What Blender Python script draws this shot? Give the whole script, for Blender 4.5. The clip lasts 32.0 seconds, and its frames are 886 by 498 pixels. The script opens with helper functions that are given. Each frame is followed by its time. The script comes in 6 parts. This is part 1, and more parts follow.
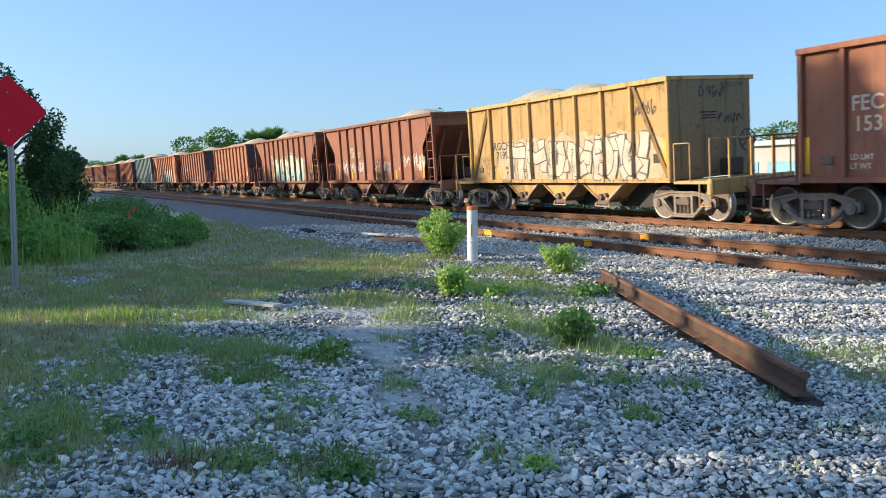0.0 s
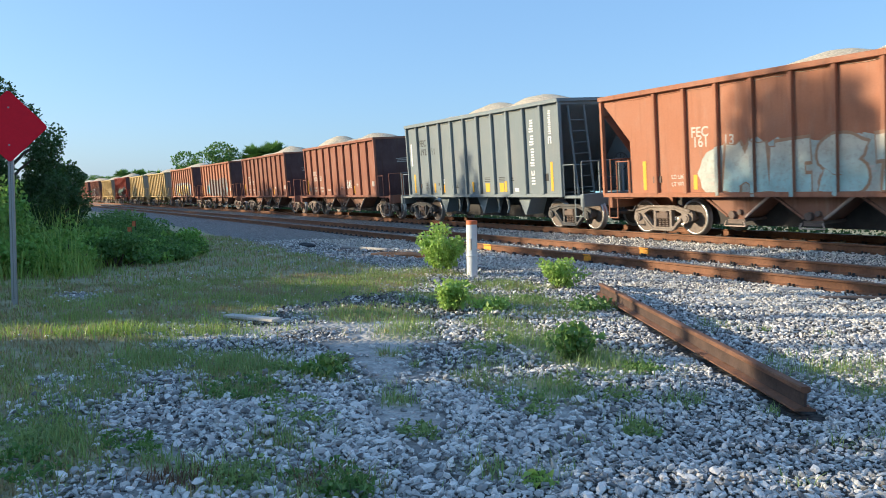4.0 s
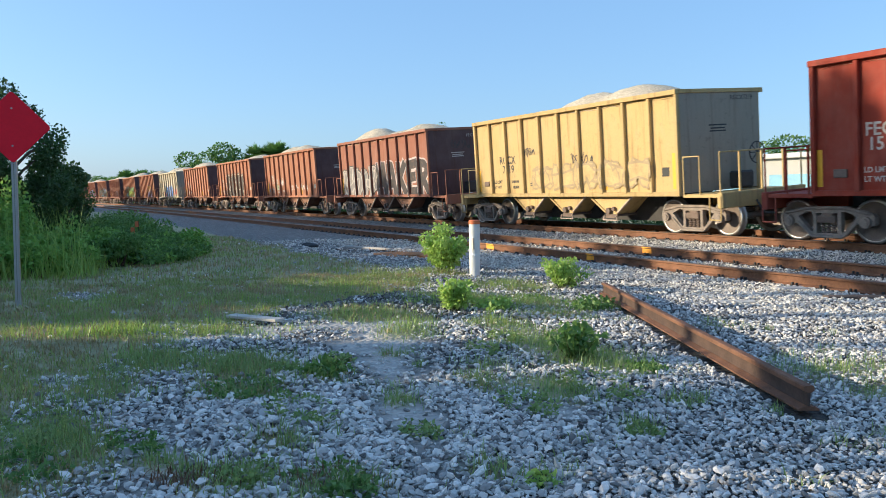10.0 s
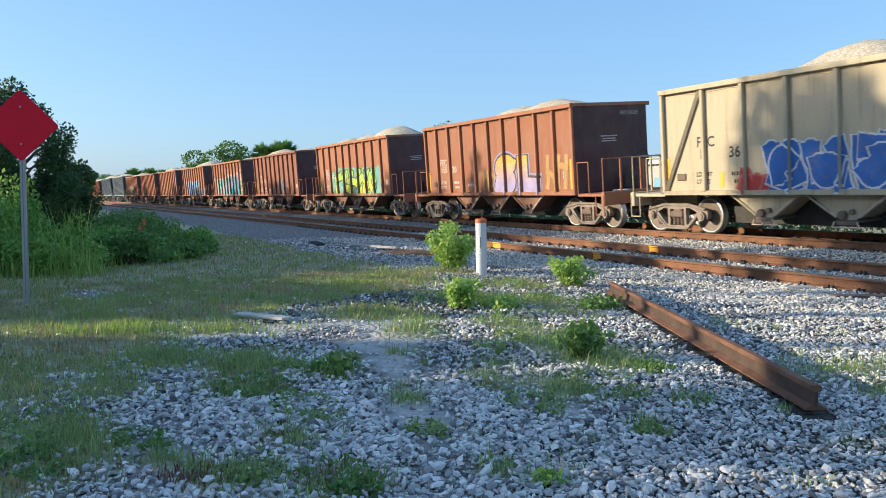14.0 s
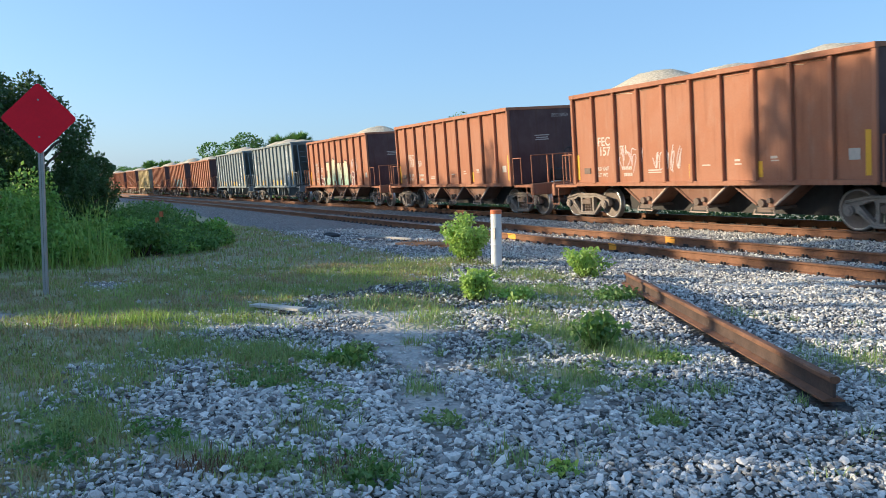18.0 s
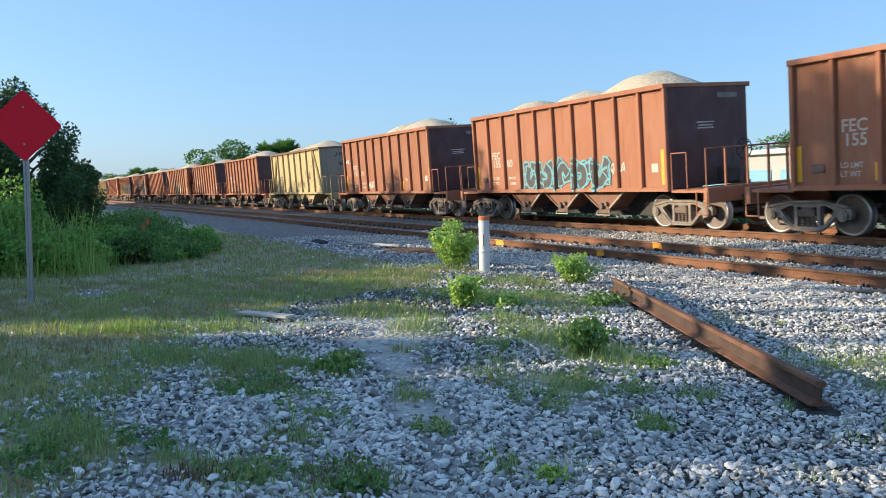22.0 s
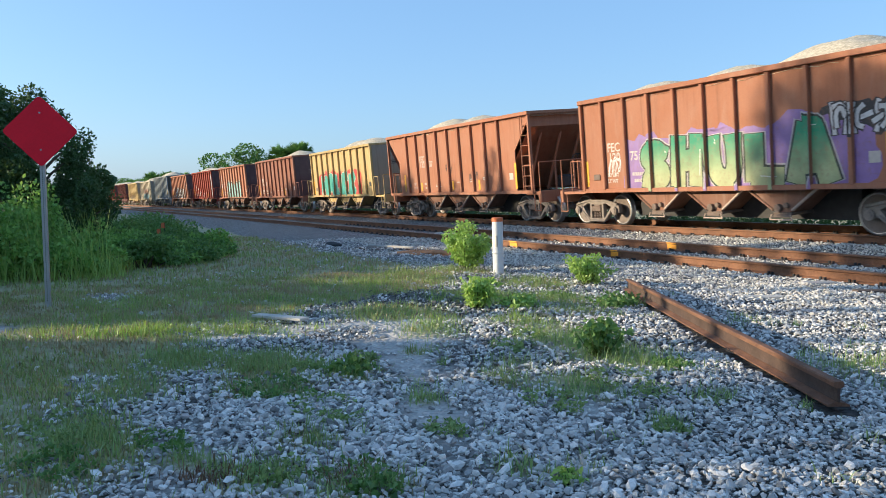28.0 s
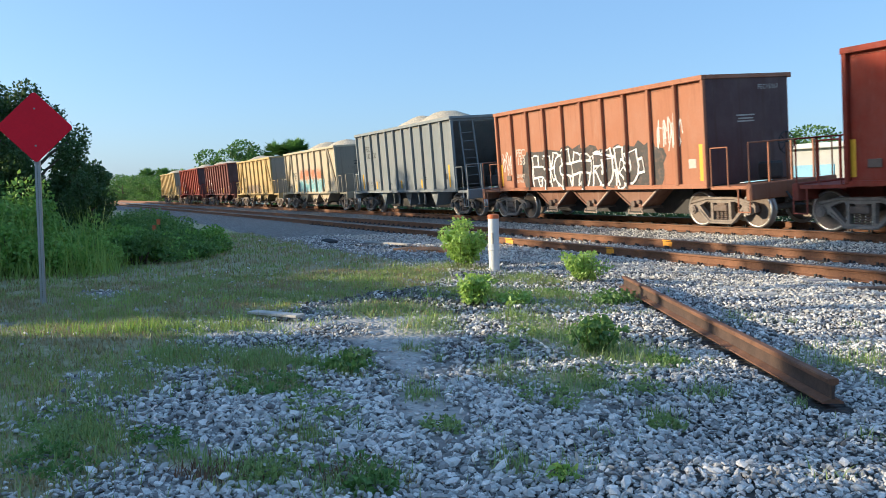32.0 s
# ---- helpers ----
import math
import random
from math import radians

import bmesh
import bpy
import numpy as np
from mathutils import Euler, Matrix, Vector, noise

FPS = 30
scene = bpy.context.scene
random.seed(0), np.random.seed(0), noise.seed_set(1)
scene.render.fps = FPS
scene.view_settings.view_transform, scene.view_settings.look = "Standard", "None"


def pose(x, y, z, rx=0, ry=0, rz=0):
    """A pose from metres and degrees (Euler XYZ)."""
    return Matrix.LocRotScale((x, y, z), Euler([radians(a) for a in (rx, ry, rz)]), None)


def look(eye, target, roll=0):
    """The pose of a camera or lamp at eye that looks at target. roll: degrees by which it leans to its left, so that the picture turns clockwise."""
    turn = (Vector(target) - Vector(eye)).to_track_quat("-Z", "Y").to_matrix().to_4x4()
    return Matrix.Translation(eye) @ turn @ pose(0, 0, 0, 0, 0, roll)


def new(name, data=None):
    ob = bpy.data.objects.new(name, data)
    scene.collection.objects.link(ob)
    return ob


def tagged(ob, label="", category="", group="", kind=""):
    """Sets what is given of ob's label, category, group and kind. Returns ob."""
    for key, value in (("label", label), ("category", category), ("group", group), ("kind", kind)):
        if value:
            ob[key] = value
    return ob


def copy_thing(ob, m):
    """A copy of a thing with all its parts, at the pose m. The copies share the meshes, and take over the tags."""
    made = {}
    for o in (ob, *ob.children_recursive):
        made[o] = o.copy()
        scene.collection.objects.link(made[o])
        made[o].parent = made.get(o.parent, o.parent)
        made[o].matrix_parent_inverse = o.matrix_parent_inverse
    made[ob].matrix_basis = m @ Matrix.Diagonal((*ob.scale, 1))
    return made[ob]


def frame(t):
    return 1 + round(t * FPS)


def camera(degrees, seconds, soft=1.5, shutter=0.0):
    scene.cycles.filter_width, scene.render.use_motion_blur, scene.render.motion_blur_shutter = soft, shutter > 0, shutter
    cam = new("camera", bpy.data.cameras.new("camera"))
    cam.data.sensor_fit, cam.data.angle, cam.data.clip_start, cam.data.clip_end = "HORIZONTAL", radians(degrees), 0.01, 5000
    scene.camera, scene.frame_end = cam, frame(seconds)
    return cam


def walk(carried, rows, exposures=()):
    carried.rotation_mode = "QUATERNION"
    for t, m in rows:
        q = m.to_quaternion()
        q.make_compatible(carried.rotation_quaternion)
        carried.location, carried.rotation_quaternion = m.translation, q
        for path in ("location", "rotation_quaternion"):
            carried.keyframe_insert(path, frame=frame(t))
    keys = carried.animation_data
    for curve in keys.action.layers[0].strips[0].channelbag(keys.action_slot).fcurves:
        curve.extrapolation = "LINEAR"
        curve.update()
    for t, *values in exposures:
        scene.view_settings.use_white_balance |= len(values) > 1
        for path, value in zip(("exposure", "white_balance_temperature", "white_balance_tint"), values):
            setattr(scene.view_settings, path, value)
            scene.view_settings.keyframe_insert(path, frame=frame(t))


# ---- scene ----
import itertools

# ---------------------------------------------------------------- camera
EYE = (0.0, 0.0, 1.40)
EXPOSURE, KELVIN, TINT = 1.26, 5350, 8
cam = camera(58.3, 32.0, 0.6, 0.07)
# seconds, turn to the left of +y, pitch, roll
PATH = [
    (0, 62.836, -4.589, 0.355), (0.5, 62.817, -4.472, 0.345), (1, 62.767, -4.284, 0.358), (1.5, 62.691, -4.083, 0.327),
    (2, 62.642, -3.846, 0.299), (2.5, 62.632, -3.660, 0.307), (3, 62.677, -3.574, 0.287), (3.5, 62.739, -3.548, 0.314),
    (5.5, 62.941, -3.578, 0.335), (6, 62.921, -3.528, 0.363), (6.5, 62.897, -3.494, 0.385), (7, 62.878, -3.475, 0.391),
    (7.5, 62.888, -3.495, 0.369), (8, 62.924, -3.500, 0.337), (8.5, 62.972, -3.518, 0.303), (9, 62.997, -3.535, 0.259),
    (9.5, 62.998, -3.538, 0.234), (10, 63.003, -3.572, 0.201), (10.5, 63.056, -3.580, 0.194), (11, 63.110, -3.596, 0.210),
    (11.5, 63.185, -3.598, 0.242), (12, 63.235, -3.585, 0.269), (12.5, 63.297, -3.594, 0.291), (13, 63.358, -3.627, 0.308),
    (13.5, 63.422, -3.648, 0.298), (14, 63.475, -3.674, 0.261), (14.5, 63.514, -3.686, 0.223), (16.5, 63.859, -3.948, 0.094),
    (17, 64.044, -4.102, 0.089), (17.5, 64.294, -4.222, 0.056), (18, 64.560, -4.313, 0.095), (18.5, 64.753, -4.347, 0.152),
    (19, 64.920, -4.300, 0.191), (19.5, 64.869, -4.193, 0.214), (20, 64.552, -4.113, 0.184), (20.5, 64.145, -4.042, 0.114),
    (21, 63.850, -3.972, 0.053), (21.5, 63.712, -3.905, -0.013), (22, 63.701, -3.846, -0.056), (22.5, 63.708, -3.767, -0.072),
    (23, 63.780, -3.725, -0.088), (23.5, 63.835, -3.710, -0.125), (24, 63.896, -3.707, -0.165), (24.5, 64.023, -3.730, -0.257),
    (25, 64.173, -3.748, -0.317), (25.5, 64.355, -3.758, -0.385), (27.5, 64.679, -3.727, -0.485), (28, 64.678, -3.717, -0.519),
    (28.5, 64.678, -3.689, -0.504), (29, 64.678, -3.681, -0.511), (29.5, 64.661, -3.684, -0.487), (30, 64.621, -3.718, -0.439),
    (30.5, 64.580, -3.781, -0.427), (31, 64.557, -3.856, -0.410), (31.5, 64.497, -3.916, -0.395), (32, 64.388, -3.941, -0.412),
]

def aim(turn, pitch, roll):
    return pose(*EYE, 90 + pitch, 0, turn) @ pose(0, 0, 0, 0, 0, roll)


walk(cam, [(t, aim(a, b, c)) for t, a, b, c in PATH], [(0, EXPOSURE, KELVIN, TINT), (32, EXPOSURE, KELVIN, TINT)])

# ---------------------------------------------------------------- light
SUN_WAY = Vector((-0.45, -0.89, 0.0)).normalized()      # level direction towards the sun
SUN_HEIGHT = 14.0
world = bpy.data.worlds.new("world")
scene.world = world
world.use_nodes = True
wn = world.node_tree
sky = wn.nodes.new("ShaderNodeTexSky")
sky.sky_type = "NISHITA"
sky.sun_disc = False
sky.sun_elevation = radians(SUN_HEIGHT)
sky.sun_rotation = math.atan2(SUN_WAY.x, SUN_WAY.y)
sky.altitude = 0
sky.air_density = 1.0
sky.dust_density = 1.2
sky.ozone_density = 1.8
# a thin even veil of haze over the whole sky
veil = wn.nodes.new("ShaderNodeMix")
veil.data_type = "RGBA"
veil.inputs[0].default_value = 0.5
veil.inputs[7].default_value = (1.47, 2.2, 3.08, 1)
wn.links.new(sky.outputs[0], veil.inputs[6])
wn.links.new(veil.outputs[2], wn.nodes["Background"].inputs[0])
wn.nodes["Background"].inputs[1].default_value = 0.1
sun = new("sun", bpy.data.lights.new("sun", "SUN"))
sun.data.energy = 3.3
sun.data.angle = radians(0.8)
sun.data.color = (1.0, 0.74, 0.43)
to_sun = SUN_WAY * math.cos(radians(SUN_HEIGHT)) + Vector((0, 0, math.sin(radians(SUN_HEIGHT))))
sun.matrix_world = look(to_sun * 60, (0, 0, 0))

# ---------------------------------------------------------------- materials
def material(name):
    m = bpy.data.materials.new(name)
    m.use_nodes = True
    nt = m.node_tree
    return m, nt, nt.nodes["Principled BSDF"]


def node(nt, kind, **sets):
    n = nt.nodes.new("ShaderNode" + kind)
    for key, value in sets.items():
        n.inputs[key.replace("_", " ")].default_value = value
    return n


def noise_node(nt, coord, scale, detail=4.0, rough=0.55, stretch=None):
    n = node(nt, "TexNoise", Scale=scale, Detail=detail, Roughness=rough)
    if stretch:
        mp = nt.nodes.new("ShaderNodeMapping")
        mp.inputs["Scale"].default_value = stretch
        nt.links.new(coord, mp.inputs["Vector"])
        coord = mp.outputs[0]
    nt.links.new(coord, n.inputs["Vector"])
    return n.outputs["Fac"]


def ramp(nt, fac, *stops):
    r = nt.nodes.new("ShaderNodeValToRGB")
    el = r.color_ramp.elements
    while len(el) < len(stops):
        el.new(0.5)
    for e, (at, col) in zip(el, stops):
        e.position = at
        e.color = (*col, 1) if len(col) == 3 else col
    nt.links.new(fac, r.inputs[0])
    return r.outputs[0]


def mixed(nt, fac, a, b, blend="MIX"):
    n = nt.nodes.new("ShaderNodeMix")
    n.data_type = "RGBA"
    n.blend_type = blend
    for sock, v in ((n.inputs[0], fac), (n.inputs[6], a), (n.inputs[7], b)):
        if isinstance(v, (int, float)):
            sock.default_value = v
        elif isinstance(v, tuple):
            sock.default_value = (*v, 1) if len(v) == 3 else v
        else:
            nt.links.new(v, sock)
    return n.outputs[2]


def bump(nt, bsdf, height, strength, distance):
    b = nt.nodes.new("ShaderNodeBump")
    b.inputs["Strength"].default_value = strength
    b.inputs["Distance"].default_value = distance
    nt.links.new(height, b.inputs["Height"])
    nt.links.new(b.outputs[0], bsdf.inputs["Normal"])


def coords(nt, which="Object"):
    return nt.nodes.new("ShaderNodeTexCoord").outputs[which]


def shade(c, k):
    return tuple(min(1.0, v * k) for v in c)


def plain(name, col, rough=0.6, metal=0.0, vary=0.25, scale=6.0, relief=0.15):
    """Paint, steel or stone with wear at two scales."""
    m, nt, b = material(name)
    co = coords(nt)
    big = noise_node(nt, co, scale)
    fine = noise_node(nt, co, scale * 9, 6.0, 0.7)
    c = ramp(nt, big, (0.3, shade(col, 1 - vary)), (0.7, shade(col, 1 + vary)))
    c = mixed(nt, 0.5, c, ramp(nt, fine, (0.3, shade(col, 1 - vary)), (0.7, shade(col, 1 + vary))))
    nt.links.new(c, b.inputs["Base Color"])
    b.inputs["Roughness"].default_value = rough
    b.inputs["Metallic"].default_value = metal
    bump(nt, b, fine, relief, 0.004)
    return m


def car_paint(name, col, rust=0.18, dust=0.16, spots=0.0):
    """Faded hopper-car paint: streaks down the sheets, rust and pale stone dust low down."""
    m, nt, b = material(name)
    co = coords(nt)
    rnd = nt.nodes.new("ShaderNodeObjectInfo").outputs["Random"]
    tint = ramp(nt, rnd, (0.0, shade(col, 0.86)), (0.5, col), (1.0, shade(col, 1.12)))
    big = noise_node(nt, co, 0.7, 5.0, 0.6)
    streak = noise_node(nt, co, 1.0, 5.0, 0.65, (5.0, 5.0, 0.35))
    fine = noise_node(nt, co, 22.0, 6.0, 0.7)
    faded = mixed(nt, 0.16, tint, (0.52, 0.42, 0.34))
    c = mixed(nt, ramp(nt, big, (0.42, (0, 0, 0)), (0.68, (0.7, 0.7, 0.7))), tint, faded)
    c = mixed(nt, ramp(nt, streak, (0.52, (0, 0, 0)), (0.75, (rust * 2, rust * 2, rust * 2))), c, (0.085, 0.035, 0.018))
    pale = noise_node(nt, co, 1.6, 4.0, 0.6, (3.0, 3.0, 0.8))
    c = mixed(nt, ramp(nt, pale, (0.55, (0, 0, 0)), (0.8, (dust, dust, dust))), c, (0.50, 0.44, 0.36))
    if spots:
        sp = noise_node(nt, co, 4.5, 7.0, 0.7)
        c = mixed(nt, ramp(nt, sp, (0.59, (0, 0, 0)), (0.62, (spots, spots, spots))), c, (0.06, 0.03, 0.018))
    c = mixed(nt, 0.25, c, ramp(nt, fine, (0.25, (0.3, 0.3, 0.3)), (0.75, (1, 1, 1))), "MULTIPLY")
    nt.links.new(c, b.inputs["Base Color"])
    nt.links.new(ramp(nt, fine, (0.2, (0.6, 0.6, 0.6)), (0.8, (0.85, 0.85, 0.85))), b.inputs["Roughness"])
    b.inputs["Specular IOR Level"].default_value = 0.25
    bump(nt, b, big, 0.25, 0.03)
    return m


M_BROWN = car_paint("brown_paint", (0.295, 0.122, 0.076))
M_TAN = car_paint("orange_brown_paint", (0.385, 0.165, 0.090))
M_RED = car_paint("red_paint", (0.275, 0.040, 0.020), 0.2, 0.08)
M_MAROON = car_paint("maroon_paint", (0.15, 0.042, 0.032), 0.3, 0.25)
M_YELLOW = car_paint("yellow_paint", (0.56, 0.405, 0.17), 0.28, 0.25, 0.12)
M_CHIP = car_paint("chipped_yellow_paint", (0.57, 0.45, 0.225), 0.25, 0.25, 0.5)
M_RUSTY_YELLOW = car_paint("rusty_yellow_paint", (0.56, 0.36, 0.135), 0.5, 0.35, 0.3)
M_CREAM = car_paint("cream_paint", (0.50, 0.43, 0.30), 0.2, 0.35)
M_GREY = car_paint("blue_grey_paint", (0.235, 0.275, 0.285), 0.05, 0.12)
M_PALE = car_paint("pale_grey_paint", (0.25, 0.275, 0.28), 0.1, 0.25)
# Grime and the shade on the ends, both put into darker paint.
M_END = car_paint("shade_dark_end_paint", (0.10, 0.055, 0.055), 0.3, 0.1)
M_END_PALE = car_paint("shaded_grimy_grey_end_paint", (0.33, 0.29, 0.225), 0.25, 0.2, 0.2)
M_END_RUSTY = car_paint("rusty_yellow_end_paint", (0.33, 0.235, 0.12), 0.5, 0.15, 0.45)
M_CHORD = plain("rusted_top_chord", (0.19, 0.115, 0.065), 0.85, 0.0, 0.4, 3.0)
M_CHUTE = plain("dusty_lit_chute_paint", (0.50, 0.39, 0.31), 0.85, 0.0, 0.3, 2.5)
# Chute faces darker than the sides, their shade and dirt in the colour.
M_CHUTE_DARK = car_paint("shaded_dirty_chute_paint", (0.25, 0.125, 0.08), 0.35, 0.3)
M_STEEL = plain("dusty_brown_steel", (0.17, 0.125, 0.098), 0.75, 0.1, 0.35, 5.0)
M_FRAME = plain("dusty_cast_steel", (0.25, 0.208, 0.172), 0.85, 0.0, 0.45, 6.0)
M_FRAME_DARK = plain("grimy_cast_steel", (0.105, 0.102, 0.098), 0.85, 0.0, 0.45, 6.0)
M_WHEEL = plain("dusty_wheel_steel", (0.19, 0.152, 0.125), 0.7, 0.2, 0.35, 5.0)
M_TREAD = plain("polished_wheel_rim", (0.55, 0.53, 0.50), 0.35, 0.9, 0.1, 10.0)
M_DARK = plain("dark_steel", (0.045, 0.042, 0.04), 0.7, 0.2, 0.4, 6.0)
M_RUST = plain("rusty_rail", (0.20, 0.095, 0.048), 0.8, 0.1, 0.5, 3.0, 0.4)
M_LOOSE = plain("flaking_loose_rail", (0.165, 0.082, 0.046), 0.8, 0.1, 0.6, 4.0, 0.5)
# Web rust darkened: the shade under the rail head, put in the colour.
M_WEB = plain("shaded_web_rust", (0.075, 0.048, 0.036), 0.85, 0.0, 0.5, 5.0, 0.4)
M_HEAD = plain("worn_rail_head", (0.22, 0.145, 0.10), 0.5, 0.5, 0.25, 5.0)
M_TIE = plain("weathered_tie_wood", (0.13, 0.10, 0.08), 0.9, 0.0, 0.4, 7.0, 0.6)
M_CONC = plain("pale_concrete", (0.42, 0.40, 0.37), 0.9, 0.0, 0.2, 8.0)
M_WHITE = plain("white_marker_paint", (0.72, 0.72, 0.70), 0.5, 0.0, 0.1, 5.0)
M_ORANGE = plain("orange_band", (0.62, 0.16, 0.05), 0.5, 0.0, 0.15, 6.0)
M_SIGN = plain("red_sign_sheet", (0.74, 0.006, 0.026), 0.85, 0.0, 0.1, 3.0, 0.03)
M_GALV = plain("galvanised_post", (0.36, 0.36, 0.35), 0.5, 0.5, 0.15, 9.0)
M_MARK = plain("yellow_rail_paint", (0.85, 0.36, 0.02), 0.6, 0.0, 0.2, 9.0)
M_REFLECT = plain("yellow_reflector", (0.75, 0.42, 0.03), 0.4, 0.0, 0.12, 6.0)
M_LETTER = plain("white_lettering", (0.50, 0.45, 0.39), 0.6, 0.0, 0.15, 12.0)
M_INK = plain("black_lettering", (0.03, 0.03, 0.03), 0.6, 0.0, 0.2, 12.0)
M_STONE = plain("loose_white_stone", (0.60, 0.58, 0.54), 0.9, 0.0, 0.15, 6.0)


def gravel_like(name, dark, mid, light, scale, depth):
    m, nt, b = material(name)
    co = coords(nt)
    v = node(nt, "TexVoronoi", Scale=scale)
    nt.links.new(co, v.inputs["Vector"])
    c = ramp(nt, v.outputs["Color"], (0.1, dark), (0.5, mid), (0.95, light))
    d = v.outputs["Distance"]
    c = mixed(nt, ramp(nt, d, (0.35, (0, 0, 0)), (0.75, (0.45, 0.45, 0.45))), c, shade(dark, 0.5))
    nt.links.new(c, b.inputs["Base Color"])
    b.inputs["Roughness"].default_value = 0.95
    inv = nt.nodes.new("ShaderNodeInvert")
    nt.links.new(d, inv.inputs["Color"])
    bump(nt, b, inv.outputs[0], 0.8, depth)
    return m


M_LOAD = gravel_like("crushed_limestone", (0.44, 0.38, 0.27), (0.60, 0.52, 0.38), (0.76, 0.68, 0.53), 26.0, 0.012)


GREYS = ((0.0, (0.15, 0.148, 0.143)), (0.3, (0.44, 0.432, 0.415)), (0.72, (0.69, 0.673, 0.64)), (1.0, (0.90, 0.87, 0.82)))
# Paler, warmer greys by the rails: sunlight on the ballast, put in the colour.
LIT_GREYS = ((0.0, (0.36, 0.34, 0.30)), (0.3, (0.60, 0.57, 0.51)), (0.72, (0.76, 0.72, 0.65)), (1.0, (0.90, 0.86, 0.78)))


def stone_material(name="ballast_stone", dim=1.0, greys=GREYS):
    """Loose ballast: each stone its own grey."""
    m, nt, b = material(name)
    rnd = nt.nodes.new("ShaderNodeNewGeometry").outputs["Random Per Island"]
    co = coords(nt)
    c = ramp(nt, rnd, *((at, shade(col, dim)) for at, col in greys))
    f = noise_node(nt, co, 60.0, 5.0, 0.7)
    c = mixed(nt, 0.4, c, ramp(nt, f, (0.3, (0.5, 0.5, 0.5)), (0.6, (1, 1, 1))), "MULTIPLY")
    nt.links.new(c, b.inputs["Base Color"])
    b.inputs["Roughness"].default_value = 0.75
    bump(nt, b, f, 0.4, 0.004)
    return m


M_BALLAST = stone_material()
M_TRACK_BALLAST = stone_material("lit_ballast_stone", 1.0, LIT_GREYS)
M_CINDER = stone_material("cinder_stone", 0.28)


def leaf_material(name, dark, light, through_col):
    m, nt, b = material(name)
    rnd = nt.nodes.new("ShaderNodeNewGeometry").outputs["Random Per Island"]
    c = ramp(nt, rnd, (0.0, dark), (1.0, light))
    nt.links.new(c, b.inputs["Base Color"])
    b.inputs["Roughness"].default_value = 0.55
    tr = nt.nodes.new("ShaderNodeBsdfTranslucent")
    tr.inputs["Color"].default_value = (*through_col, 1)
    mx = nt.nodes.new("ShaderNodeMixShader")
    mx.inputs[0].default_value = 0.35
    nt.links.new(b.outputs[0], mx.inputs[1])
    nt.links.new(tr.outputs[0], mx.inputs[2])
    nt.links.new(mx.outputs[0], nt.nodes["Material Output"].inputs["Surface"])
    return m


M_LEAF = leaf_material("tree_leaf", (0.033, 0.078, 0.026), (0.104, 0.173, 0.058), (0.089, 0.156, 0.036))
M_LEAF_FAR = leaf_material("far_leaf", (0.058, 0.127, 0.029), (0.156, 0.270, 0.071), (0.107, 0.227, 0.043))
M_SOIL = plain("rusty_soil", (0.34, 0.17, 0.08), 0.95, 0.0, 0.4, 4.0, 0.5)
M_WEED = leaf_material("weed_leaf", (0.223, 0.374, 0.067), (0.446, 0.610, 0.175), (0.488, 0.664, 0.122))
M_GRASS = leaf_material("grass_blade", (0.179, 0.270, 0.063), (0.453, 0.496, 0.189), (0.329, 0.394, 0.105))
M_REED = leaf_material("tall_grass", (0.187, 0.302, 0.058), (0.461, 0.605, 0.158), (0.403, 0.547, 0.101))
M_BARK = plain("bark", (0.11, 0.085, 0.062), 0.95, 0.0, 0.35, 8.0, 0.8)
# ---------------------------------------------------------------- building blocks
KAPPA = 0.000218          # the line curves gently: y = y0 - KAPPA x^2
LEAN = 4.68               # cant of both tracks, towards the camera's side


def bend(x):
    return -KAPPA * x * x


def linked(name, mesh, parent=None, mats=(), label=""):
    for m in mats:
        mesh.materials.append(m)
    ob = new(name, mesh)
    if parent:
        ob.parent = parent
    if label:
        ob["label"] = label
    return ob


def part(name, bm, mat, parent, label="", smooth=False):
    """Link a bmesh as one mesh object under a thing or a part."""
    me = bpy.data.meshes.new(name)
    bm.normal_update()
    bm.to_mesh(me)
    bm.free()
    if smooth:
        me.polygons.foreach_set("use_smooth", [True] * len(me.polygons))
    return linked(name, me, parent, mat if isinstance(mat, (list, tuple)) else (mat,), label)


def share(name, ob, parent, m, label=""):
    """Another object on the mesh of ob."""
    o = new(name, ob.data)
    o.parent = parent
    o.matrix_basis = m
    if label:
        o["label"] = label
    return o


def thing(name, m=None, label="", category="", group="", kind=""):
    ob = new(name)
    ob.empty_display_size = 0.2
    if m is not None:
        ob.matrix_basis = m
    return tagged(ob, label, category, group, kind)


def box(bm, x0, x1, y0, y1, z0, z1, bev=0.0):
    r = bmesh.ops.create_cube(bm, size=1.0, matrix=Matrix.LocRotScale(((x0 + x1) / 2, (y0 + y1) / 2, (z0 + z1) / 2), None, (x1 - x0, y1 - y0, z1 - z0)))
    if bev:
        ed = list({e for v in r["verts"] for e in v.link_edges})
        bmesh.ops.bevel(bm, geom=ed, offset=bev, segments=1, affect="EDGES")
    return bm


def boxes(*dims, bev=0.0):
    bm = bmesh.new()
    for d in dims:
        box(bm, *d, bev=bev)
    return bm


def tube(bm, a, b, r, sides=8, r2=None):
    a, b = Vector(a), Vector(b)
    d = b - a
    m = Matrix.Translation((a + b) / 2) @ d.to_track_quat("Z", "Y").to_matrix().to_4x4()
    bmesh.ops.create_cone(bm, cap_ends=True, segments=sides, radius1=r, radius2=r if r2 is None else r2, depth=d.length, matrix=m)
    return bm


def pipe(points, r, sides=8):
    bm = bmesh.new()
    for a, b in zip(points, points[1:]):
        tube(bm, a, b, r, sides)
    return bm


